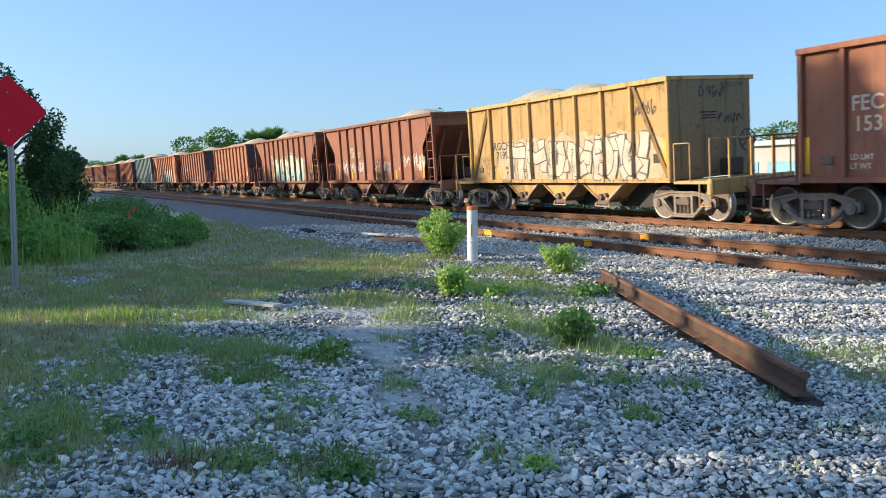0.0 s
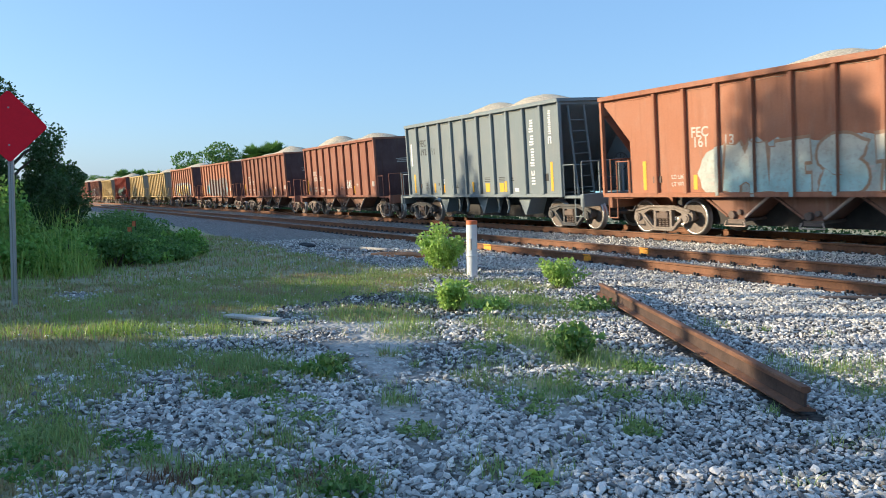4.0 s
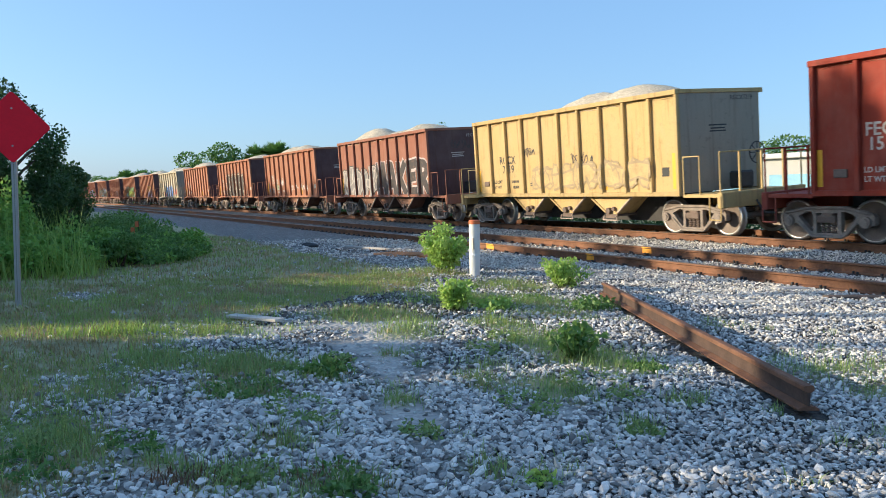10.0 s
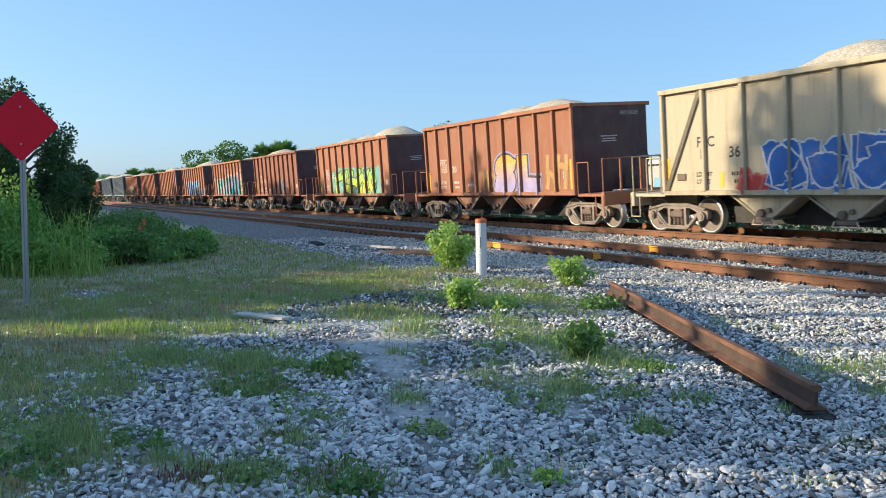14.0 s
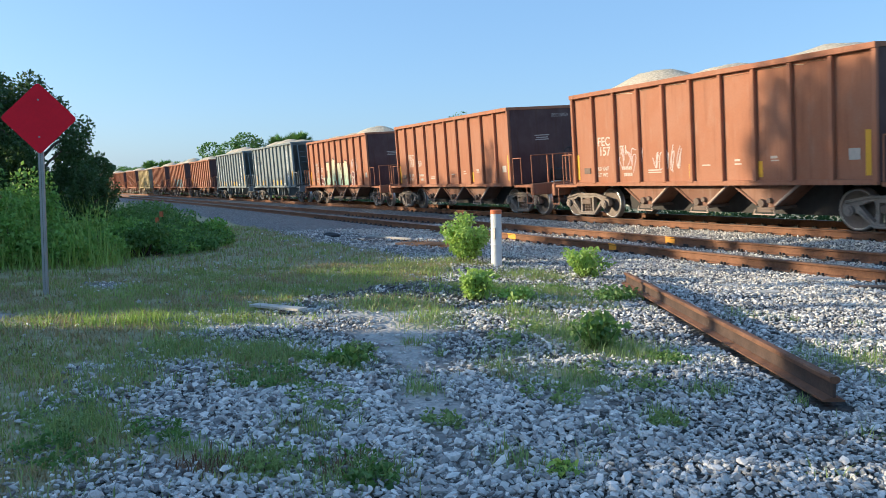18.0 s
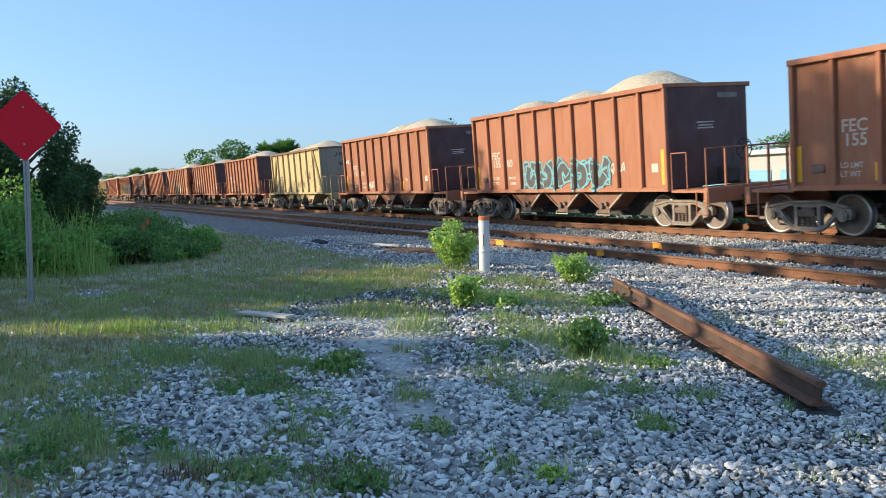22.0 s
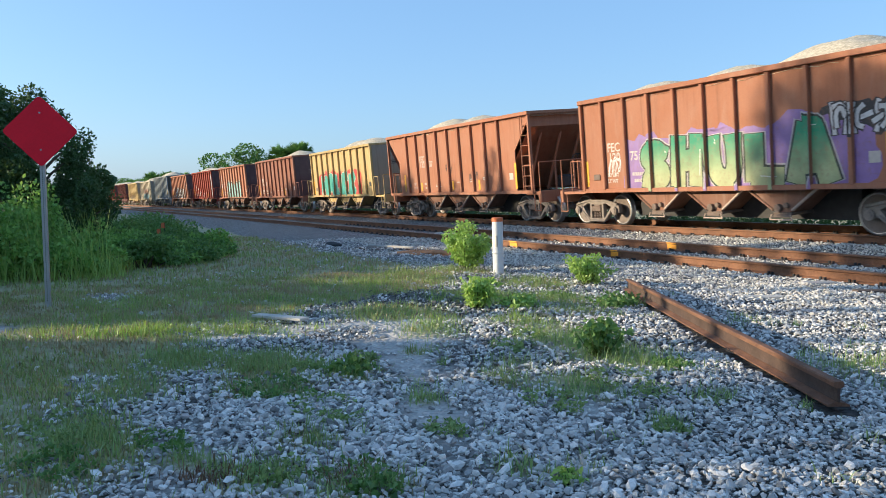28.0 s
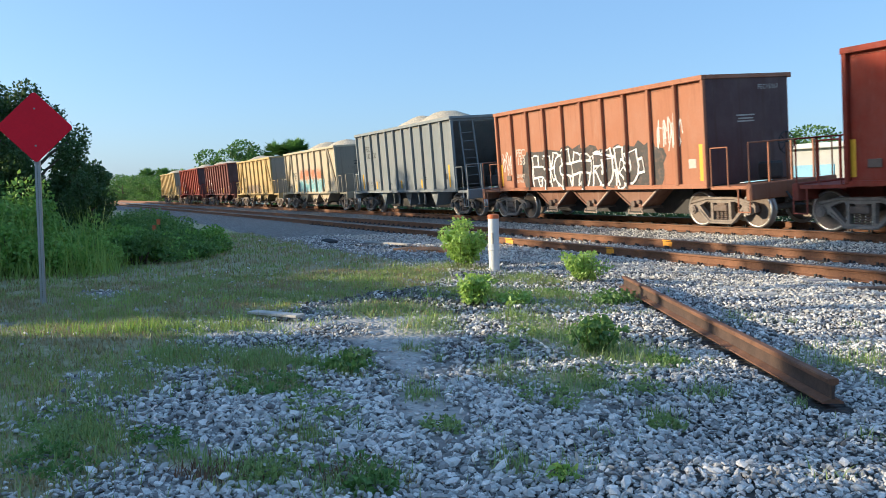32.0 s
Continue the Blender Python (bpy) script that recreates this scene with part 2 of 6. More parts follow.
def prism(outline, y0, y1, holes=()):
    """A plate in the xz plane with holes, between y0 and y1."""
    bm = bmesh.new()
    for loop in (outline, *holes):
        vs = [bm.verts.new((x, y0, z)) for x, z in loop]
        for a, b in zip(vs, vs[1:] + vs[:1]):
            bm.edges.new((a, b))
    r = bmesh.ops.triangle_fill(bm, use_beauty=True, use_dissolve=False, edges=bm.edges[:])
    faces = [f for f in r["geom"] if isinstance(f, bmesh.types.BMFace)]
    ex = bmesh.ops.extrude_face_region(bm, geom=faces)
    bmesh.ops.translate(bm, vec=(0, y1 - y0, 0), verts=[v for v in ex["geom"] if isinstance(v, bmesh.types.BMVert)])
    bmesh.ops.recalc_face_normals(bm, faces=bm.faces[:])
    return bm


def lathe(profile, sides=32, axis="Y"):
    """Spin (radius, height) pairs; the axis is y or z."""
    bm = bmesh.new()
    rings = []
    for r, h in profile:
        ring = []
        for k in range(sides):
            a = 2 * math.pi * k / sides
            c, s = r * math.cos(a), r * math.sin(a)
            ring.append(bm.verts.new((c, h, s) if axis == "Y" else (c, s, h)))
        rings.append(ring)
    for p, q in zip(rings, rings[1:]):
        for k in range(sides):
            bm.faces.new((p[k], p[(k + 1) % sides], q[(k + 1) % sides], q[k]))
    bmesh.ops.contextual_create(bm, geom=rings[0])
    bmesh.ops.contextual_create(bm, geom=rings[-1])
    bmesh.ops.recalc_face_normals(bm, faces=bm.faces[:])
    return bm


def mesh_from(name, verts, faces):
    """A mesh from arrays of places and of equal-sided faces."""
    me = bpy.data.meshes.new(name)
    verts, faces = np.asarray(verts, np.float32), np.asarray(faces, np.int32)
    n, k = faces.shape
    me.vertices.add(len(verts))
    me.vertices.foreach_set("co", verts.ravel())
    me.loops.add(n * k)
    me.loops.foreach_set("vertex_index", faces.ravel())
    me.polygons.add(n)
    me.polygons.foreach_set("loop_start", np.arange(0, n * k, k, dtype=np.int32))
    me.update(calc_edges=True)
    return me


# ---------------------------------------------------------------- ground
PROFILE = [(-400, 0.0), (7.5, 0.0), (9.6, 0.0), (10.4, 0.01), (11.0, 0.018), (12.5, 0.138), (13.1, 0.18), (14.5, 0.32), (15.05, 0.345),
           (16.55, 0.465), (17.4, 0.46), (19.5, 0.02), (24, -0.1), (400, -0.1)]


def wave(x, y, s, seed=0.0):
    """Smooth pseudo-random field from -1 to 1, for arrays."""
    x, y = np.asarray(x, float) / s, np.asarray(y, float) / s
    k = seed * 7.31
    return (np.sin(1.7 * x + 2.3 * y + k) + np.sin(-2.9 * x + 1.3 * y + 1.7 * k) + np.sin(0.9 * x - 3.7 * y + 2.3 * k)
            + np.sin(4.3 * x + 3.1 * y + 0.6 * k) * 0.6 + np.sin(-5.1 * x + 6.3 * y + 1.1 * k) * 0.4) / 3.2


def ground_z(x, y):
    x, y = np.asarray(x, float), np.asarray(y, float)
    yy = y - np.clip(bend(x), -60, 0)
    z = np.interp(yy, [p[0] for p in PROFILE], [p[1] for p in PROFILE])
    near = np.clip(1 - np.hypot(x + 8, y - 3) / 60, 0, 1)
    rough = 0.028 * wave(x, y, 1.3, 1) + 0.014 * wave(x, y, 0.42, 2)
    return z + rough * near * np.where((yy > 10.6) & (yy < 17), 0.35, 1.0)


# patches of grass on the gravel: x, y, half length along x, half length along y, strength
PATCHES = [(-8.9, 3.6, 0.9, 0.9, 0.75), (-8.6, 1.6, 0.5, 0.7, 0.7), (-6.6, 1.45, 0.75, 0.55, 1.0), (-7.2, 0.85, 0.7, 0.5, 0.9), (-5.9, 1.98, 0.35, 0.28, 0.85),
           (-5.65, 1.3, 0.3, 0.42, 0.8), (-5.55, 4.3, 0.85, 0.55, 1.0), (-6.4, 4.4, 0.5, 0.4, 0.95), (-4.7, 3.35, 0.55, 0.24, 0.9), (-5.1, 3.0, 0.5, 0.2, 0.7), (-4.95, 2.2, 0.22, 0.16, 0.8),
           (-9.6, 5.3, 0.9, 0.8, 0.85), (-8.9, 5.9, 0.7, 0.6, 0.75), (-7.4, 4.6, 0.75, 0.4, 0.75), (-4.5, 1.25, 0.35, 0.3, 0.7), (-8.0, 5.6, 0.6, 0.4, 0.6),
           (-3.9, 0.85, 0.4, 0.3, 0.8), (-3.6, 1.25, 0.3, 0.35, 0.7), (-4.05, 3.9, 0.2, 0.15, 0.75), (-3.75, 3.3, 0.2, 0.14, 0.75), (-4.3, 5.9, 0.35, 0.8, 0.75), (-3.7, 5.6, 0.3, 0.5, 0.7),
           (-11.0, 6.8, 0.9, 0.6, 0.7), (-13.5, 6.6, 1.2, 0.8, 0.6), (-4.35, 0.55, 0.18, 0.2, 0.6), (-3.45, 2.05, 0.25, 0.15, 0.5), (-5.75, 3.35, 0.4, 0.3, 0.6), (-6.6, 2.9, 0.25, 0.25, 0.5),
           (-7.4, 3.4, 0.5, 0.5, 0.6), (-8.4, 6.5, 0.5, 0.4, 0.65), (-5.0, 0.05, 0.9, 0.35, 0.9), (-6.2, 0.4, 0.7, 0.35, 0.8), (-3.4, -0.3, 0.7, 0.3, 0.9)]


def grass_amount(x, y):
    """0 on bare ballast to 1 on lawn."""
    x, y = np.asarray(x, float), np.asarray(y, float)
    yy = y - np.clip(bend(x), -60, 0)
    wob = 0.5 * wave(x, y, 0.9, 3) + 0.3 * wave(x, y, 0.35, 4)
    # lawn behind the sign and the verge beyond the path
    edge = np.where(x < -8.6, np.interp(-x, [8.6, 9.5, 11, 13, 18, 24, 40, 80], [0.9, 2.4, 4.9, 6.4, 6.3, 6.2, 6.5, 7.0]),
                    np.interp(-x, [0, 3.2, 4.5, 6.0, 7.2, 8.6], [-2.0, -0.6, -0.15, 0.05, 0.9, 0.9]))
    g = np.clip((edge - yy + 0.8 * wob) / 0.7 + 0.5, 0, 1)
    g = np.where(yy > 17.3, np.clip((yy - 17.3) / 0.8, 0, 1), g)
    for a, b, c, e in BARE:
        g = g * np.clip(np.hypot((x - a) / c, (y - b) / e) - 0.35 + 0.5 * wob, 0, 1)
    for px, py, a, b, s in PATCHES:
        d = np.hypot((x - px) / a, (y - py) / b)
        g = np.maximum(g, s * np.clip(1.35 - d + 0.5 * wob, 0, 1))
    return g


# trodden bare spots in the lawn: x, y, half lengths
BARE = [(-6.55, 0.1, 0.45, 0.2), (-5.15, 0.1, 0.5, 0.26), (-9.9, -0.75, 0.5, 0.25), (-12.3, 0.6, 0.6, 0.35), (-4.3, 3.0, 0.4, 0.25)]


def dirt_amount(x, y):
    """The trodden path of pale fines."""
    x, y = np.asarray(x, float), np.asarray(y, float)
    wob = wave(x, y, 0.6, 5) * 0.5 + wave(x, y, 0.2, 6) * 0.25
    mid = np.interp(-x, [2.5, 4, 5.5, 7, 8.5, 10], [1.9, 1.9, 2.35, 3.0, 3.3, 3.4])
    d = np.clip(1.2 - np.abs(y - mid) / np.interp(-x, [3, 6, 8, 10], [0.18, 0.35, 0.8, 0.5]) + wob, 0, 1) * np.clip((10.5 + x) / 1.5, 0, 1) * np.clip((-3.0 - x) / 1.5, 0, 1)
    strip = np.clip(1.1 - np.abs(x + 8.25) / 0.4 + wob, 0, 1) * (y > 0) * (y < 4.2)
    yard = np.clip(1 - np.hypot((x + 4.6) / 0.9, (y - 0.55) / 0.35) + wob * 0.7, 0, 1)
    worn = np.maximum.reduce([np.clip(1 - np.hypot((x - a) / c, (y - b) / e) + wob * 0.8, 0, 1) for a, b, c, e in BARE])
    return np.clip(np.maximum.reduce([d * 0.8, strip * 0.9, yard, worn * 0.9]), 0, 1)


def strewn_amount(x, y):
    """Where loose stones lie over ground painted dark for the shade in their gaps."""
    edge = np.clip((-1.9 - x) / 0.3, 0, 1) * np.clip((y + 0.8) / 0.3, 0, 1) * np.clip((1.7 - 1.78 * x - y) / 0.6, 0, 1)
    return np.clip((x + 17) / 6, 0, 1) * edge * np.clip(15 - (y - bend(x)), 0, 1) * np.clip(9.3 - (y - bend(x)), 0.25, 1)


def ground_material():
    m, nt, b = material("trackside_ground")
    co = coords(nt)
    def attr(name):
        a = nt.nodes.new("ShaderNodeAttribute")
        a.attribute_name = name
        return a.outputs["Fac"]
    v = node(nt, "TexVoronoi", Scale=17.0)
    nt.links.new(co, v.inputs["Vector"])
    v2 = node(nt, "TexVoronoi", Scale=45.0)
    nt.links.new(co, v2.inputs["Vector"])
    stones = ramp(nt, v.outputs["Color"], (0.1, (0.11, 0.108, 0.105)), (0.5, (0.24, 0.235, 0.225)), (0.95, (0.44, 0.43, 0.41)))
    # Gap shade mixed into the colour: cell edges, then all ground under strewn stones.
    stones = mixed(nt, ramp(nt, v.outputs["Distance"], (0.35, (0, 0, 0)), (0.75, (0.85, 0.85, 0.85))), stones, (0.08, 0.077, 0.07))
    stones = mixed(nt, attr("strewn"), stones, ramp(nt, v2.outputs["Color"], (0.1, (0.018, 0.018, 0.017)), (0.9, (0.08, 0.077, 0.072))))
    fines = ramp(nt, v2.outputs["Color"], (0.1, (0.46, 0.445, 0.42)), (0.9, (0.72, 0.69, 0.64)))
    fines = mixed(nt, ramp(nt, noise_node(nt, co, 3.0), (0.35, (0, 0, 0)), (0.7, (0.6, 0.6, 0.6))), fines, (0.40, 0.375, 0.335))
    big = noise_node(nt, co, 0.8, 5.0, 0.6)
    soil = ramp(nt, noise_node(nt, co, 7.0, 6.0, 0.7), (0.3, (0.21, 0.20, 0.105)), (0.7, (0.48, 0.45, 0.29)))
    soil = mixed(nt, ramp(nt, big, (0.4, (0, 0, 0)), (0.7, (0.6, 0.6, 0.6))), soil, (0.38, 0.37, 0.21))
    c = mixed(nt, attr("dirt"), stones, fines)
    c = mixed(nt, ramp(nt, attr("grass"), (0.25, (0, 0, 0)), (0.7, (1, 1, 1))), c, soil)
    nt.links.new(c, b.inputs["Base Color"])
    b.inputs["Roughness"].default_value = 0.95
    inv = nt.nodes.new("ShaderNodeInvert")
    nt.links.new(v.outputs["Distance"], inv.inputs["Color"])
    bump(nt, b, inv.outputs[0], 0.7, 0.03)
    return m


def axis_steps(lo, hi, fine_lo, fine_hi, step):
    mid = list(np.arange(fine_lo, fine_hi + 1e-6, step))
    out, s, p = [], step, fine_hi
    while p < hi:
        s *= 1.16
        p += s
        out.append(min(p, hi))
    low, s, p = [], step, fine_lo
    while p > lo:
        s *= 1.16
        p -= s
        low.append(max(p, lo))
    return np.array(low[::-1] + mid + out)


def build_ground():
    xs, ys = axis_steps(-2600, 2600, -22, 2, 0.11), axis_steps(-2600, 2600, -3, 18.5, 0.11)
    gx, gy = np.meshgrid(xs, ys, indexing="ij")
    # beyond the fine part the sheet follows the curve of the line by its own height function
    gz = ground_z(gx, gy)
    n, k = gx.shape
    idx = np.arange(n * k).reshape(n, k)
    faces = np.stack([idx[:-1, :-1], idx[1:, :-1], idx[1:, 1:], idx[:-1, 1:]], -1).reshape(-1, 4)
    me = mesh_from("ground", np.stack([gx, gy, gz], -1).reshape(-1, 3), faces)
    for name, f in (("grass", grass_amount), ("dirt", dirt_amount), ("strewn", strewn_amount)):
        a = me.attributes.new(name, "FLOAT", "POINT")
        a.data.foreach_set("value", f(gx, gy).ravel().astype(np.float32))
    me.polygons.foreach_set("use_smooth", [True] * len(me.polygons))
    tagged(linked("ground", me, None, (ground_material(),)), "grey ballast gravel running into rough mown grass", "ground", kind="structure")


build_ground()

# ---------------------------------------------------------------- tracks
RAIL = [(-0.07, 0.0), (0.07, 0.0), (0.07, 0.012), (0.012, 0.032), (0.010, 0.135), (0.036, 0.148), (0.036, 0.178), (0.028, 0.186),
        (-0.028, 0.186), (-0.036, 0.178), (-0.036, 0.148), (-0.010, 0.135), (-0.012, 0.032), (-0.07, 0.012)]
RAIL_X = np.concatenate([np.arange(-760, -140, 20.0), np.arange(-140, -40, 5.0), np.arange(-40, 20, 1.5), np.arange(20, 520, 20.0)])


def rail_mesh(y0, z_top, xs=RAIL_X):
    c, s = math.cos(radians(LEAN)), math.sin(radians(LEAN))
    n = len(RAIL)
    vs, fs, heads = [], [], []
    for x in xs:
        for u, w in RAIL:
            w -= 0.186
            vs.append((x, y0 + bend(x) + u * c - w * s, z_top + u * s + w * c))
    for i in range(len(xs) - 1):
        for k in range(n):
            a, b = i * n + k, i * n + (k + 1) % n
            fs.append((a, b, b + n, a + n))
            heads.append(1 if k in (6, 7, 8) else 0)
    me = mesh_from("rail", vs, np.array(fs)[:, ::-1])
    me.materials.append(M_RUST)
    me.materials.append(M_HEAD)
    me.polygons.foreach_set("material_index", heads)
    me.shade_flat()
    return me


def build_track(name, y_front, z_front, label, marks):
    t = thing(name, label=label, category="railway track", kind="structure")
    dy, dz = 1.495, 0.122
    linked("rail", rail_mesh(y_front, z_front), t)
    linked("rail", rail_mesh(y_front + dy, z_front + dz), t)
    # sleepers, sunk in the ballast
    first = None
    for k in range(-150, 30):
        x = k * 0.52 + random.uniform(-0.02, 0.02)
        m = pose(x, y_front + dy / 2 + bend(x), z_front + dz / 2 - 0.186, LEAN, 0, math.degrees(math.atan(-2 * KAPPA * x)) + random.uniform(-0.8, 0.8))
        if first is None:
            first = part("sleeper", boxes((-0.115, 0.115, -1.3, 1.3, -0.19, -0.012), bev=0.012), M_TIE, t)
            first.matrix_basis = m
        else:
            share("sleeper", first, t, m)
    # tie plates and rail anchors
    bm = bmesh.new()
    for k in range(-70, 20):
        x = k * 0.52
        for y, z in ((y_front, z_front), (y_front + dy, z_front + dz)):
            zz = z - 0.186
            box(bm, x - 0.09, x + 0.09, y + bend(x) - 0.17, y + bend(x) + 0.17, zz - 0.012, zz + 0.006)
            for side in (-1, 1):
                yy = y + bend(x) + side * 0.085
                box(bm, x - 0.05, x - 0.02, yy - 0.02, yy + 0.02, zz, zz + 0.05)
                box(bm, x + 0.03, x + 0.055, yy - 0.025, yy + 0.025, zz, zz + 0.045)
    part("rail_fastening", bm, M_DARK, t, "dark spikes and clips along the rails")["kind"] = "stuff"
    for y, z, x, half in marks:
        bm = boxes((x - half, x + half, y + bend(x) - 0.0135, y + bend(x) - 0.010, z - 0.155, z - 0.05))
        box(bm, x - half, x + half, y + bend(x) - 0.039, y + bend(x) - 0.0362, z - 0.036, z - 0.009)
        part("paint_mark", bm, M_MARK, t, "yellow paint daubed on the rail web")
    return t


build_track("siding_track", 11.0, 0.214, "rusty siding track on grey ballast with yellow paint marks", [(11.0, 0.214, -14.25, 0.13), (12.495, 0.336, -14.1, 0.15), (11.0, 0.214, -18.6, 0.2)])
build_track("main_track", 15.05, 0.54, "rusty main line track on banked grey ballast", [])
# ---------------------------------------------------------------- hopper cars
# A car's own space: x ahead, y away from the camera's side, z up from the rail tops.
SILL, HALF, BODY = 1.08, 1.50, 5.0
RIB = 0.10                # how far the ribs stand out from the side sheets
# half the body's length, height of the rim, distance of the trucks from the middle
SIZES = {"solid": (5.0, 3.73, 5.0), "brace": (5.0, 3.64, 5.0), "low": (5.0, 3.63, 5.0), "open": (6.2, 3.75, 4.95), "slope": (5.35, 3.96, 5.1)}
WHEEL_R = 0.457


def wheelset_mesh():
    prof = [(0.085, 0.0), (0.12, 0.0), (0.13, -0.04), (0.15, -0.055), (0.34, -0.028), (0.385, -0.05), (0.40, -0.062), (0.452, -0.062), (0.457, 0.0),
            (0.462, 0.045), (0.484, 0.055), (0.486, 0.075), (0.455, 0.085), (0.395, 0.07), (0.34, 0.05), (0.16, 0.03), (0.13, 0.07), (0.085, 0.07)]
    bm = bmesh.new()
    for side in (-1, 1):
        w = lathe(prof, 26)
        me = bpy.data.meshes.new("w")
        w.to_mesh(me)
        w.free()
        if side > 0:
            me.transform(Matrix.Rotation(math.pi, 4, "Z"))
        me.transform(Matrix.Translation((0, side * 0.76, 0)))
        bm.from_mesh(me)
    for f in bm.faces:
        r = math.hypot(f.calc_center_median().x, f.calc_center_median().z)
        f.material_index = 1 if r > 0.405 else 0
        f.smooth = True
    tube(bm, (0, -1.02, 0), (0, 1.02, 0), 0.08, 16)
    return bm


def frame_bm(y):
    """Cast side frame with its two windows and the spring window."""
    out = [(-1.07, 0.40), (-1.08, 0.56), (-1.02, 0.64), (-0.62, 0.67), (-0.45, 0.75), (0.45, 0.75), (0.62, 0.67), (1.02, 0.64), (1.08, 0.56), (1.07, 0.40),
           (0.98, 0.38), (0.70, 0.42), (0.36, 0.13), (-0.36, 0.13), (-0.70, 0.42), (-0.98, 0.38)]
    h1 = [(-0.70, 0.56), (-0.46, 0.66), (-0.33, 0.66), (-0.33, 0.25), (-0.38, 0.23)]
    h2 = [(-x, z) for x, z in h1][::-1]
    h3 = [(-0.25, 0.21), (0.25, 0.21), (0.25, 0.63), (-0.25, 0.63)]
    bm = prism(out, y - 0.06, y + 0.06, (h1, h2, h3))
    # flanges of the casting
    for a, b in (((-1.0, 0.63), (-0.45, 0.74)), ((-0.45, 0.74), (0.45, 0.74)), ((0.45, 0.74), (1.0, 0.63)), ((-0.70, 0.43), (-0.36, 0.14)), ((-0.36, 0.14), (0.36, 0.14)), ((0.36, 0.14), (0.70, 0.43))):
        tube(bm, (a[0], y - 0.06, a[1]), (b[0], y - 0.06, b[1]), 0.038, 6)
    return bm


def coil_bm(y):
    bm = bmesh.new()
    ring = [(0.05 + 0.012 * (-1) ** k, 0.18 + 0.026 * k) for k in range(10)]
    for x in (-0.13, 0.0, 0.13):
        me = bpy.data.meshes.new("coil")
        w = lathe(ring, 8, "Z")
        w.to_mesh(me)
        w.free()
        me.transform(Matrix.Translation((x, y, 0)))
        bm.from_mesh(me)
    box(bm, -0.22, 0.22, y - 0.09, y + 0.05, 0.42, 0.58, bev=0.02)
    return bm


def cap_bm(y):
    bm = bmesh.new()
    d = -1 if y < 0 else 1
    tube(bm, (0, y + d * 0.04, 0), (0, y + d * 0.13, 0), 0.115, 14)
    tube(bm, (0, y + d * 0.12, 0), (0, y + d * 0.15, 0), 0.075, 10)
    return bm


def add_truck(car, x, proto, cast):
    """One truck under the car; the wheelsets turn about their own origin."""
    if cast.name not in proto:
        b = part("truck", boxes((-0.16, 0.16, -1.05, 1.05, 0.45, 0.72), bev=0.03), M_STEEL, car)
        for y in (-1.0, 1.0):
            part("side_frame", frame_bm(y), cast, b, "dusty cast steel side frame")
            part("spring", coil_bm(y), M_STEEL, b, "coil springs under the bolster end")
        w = part("wheelset", wheelset_mesh(), (M_WHEEL, M_TREAD), b, "dusty steel wheels with bright worn rims")
        caps = [part("bearing_cap", cap_bm(y), cast, b) for y in (-1.0, 1.0)]
        w.matrix_parent_inverse = Matrix.Translation((-0.9, 0, WHEEL_R))
        w2 = share("wheelset", w, b, Matrix(), "dusty steel wheels with bright worn rims")
        w2.matrix_parent_inverse = Matrix.Translation((0.9, 0, WHEEL_R))
        for cp in caps:
            share("bearing_cap", cp, b, pose(0.9, 0, WHEEL_R))
            cp.matrix_basis = pose(-0.9, 0, WHEEL_R)
        proto[cast.name] = b
        b.matrix_basis = pose(x, 0, 0)
        return b
    c = copy_thing(proto[cast.name], pose(x, 0, 0))
    c.parent = car
    return c


def load_bm(seed, peak, body, top):
    """The heap of crushed stone above the rim."""
    r = random.Random(seed)
    nx, ny = 44, 12
    humps = [(r.uniform(2.0, 3.0), r.uniform(0.8, 1.0), 2.4), (r.uniform(-0.4, 0.7), r.uniform(0.55, 0.95), 2.2), (r.uniform(-2.9, -2.0), r.uniform(0.35, 0.85), 2.3)]
    bm = bmesh.new()
    grid = []
    for i in range(nx + 1):
        x = (body - 0.15) * (2 * i / nx - 1)
        row = []
        for j in range(ny + 1):
            y = -1.42 + 2.84 * j / ny
            h = max(k * math.cos(0.5 * math.pi * min(1.0, abs(x - c) / w)) ** 1.5 for c, k, w in humps)
            side = math.cos(0.5 * math.pi * min(1.0, abs(y) / 1.42))
            z = top - 0.16 + h * peak * side + 0.05 * noise.noise(Vector((x * 2, y * 2, seed))) + 0.035 * noise.noise(Vector((x * 6, y * 6, seed + 9)))
            row.append(bm.verts.new((x, y, z)))
        grid.append(row)
    for i in range(nx):
        for j in range(ny):
            bm.faces.new((grid[i][j], grid[i + 1][j], grid[i + 1][j + 1], grid[i][j + 1])).smooth = True
    return bm


def handrail(car, mat, x0, x1, y, zb, zt, name="handrail"):
    """A U-shaped grab rail in the plane y."""
    return part(name, pipe([(x0, y, zb), (x0, y, zt), (x1, y, zt), (x1, y, zb)], 0.017, 6), mat, car)


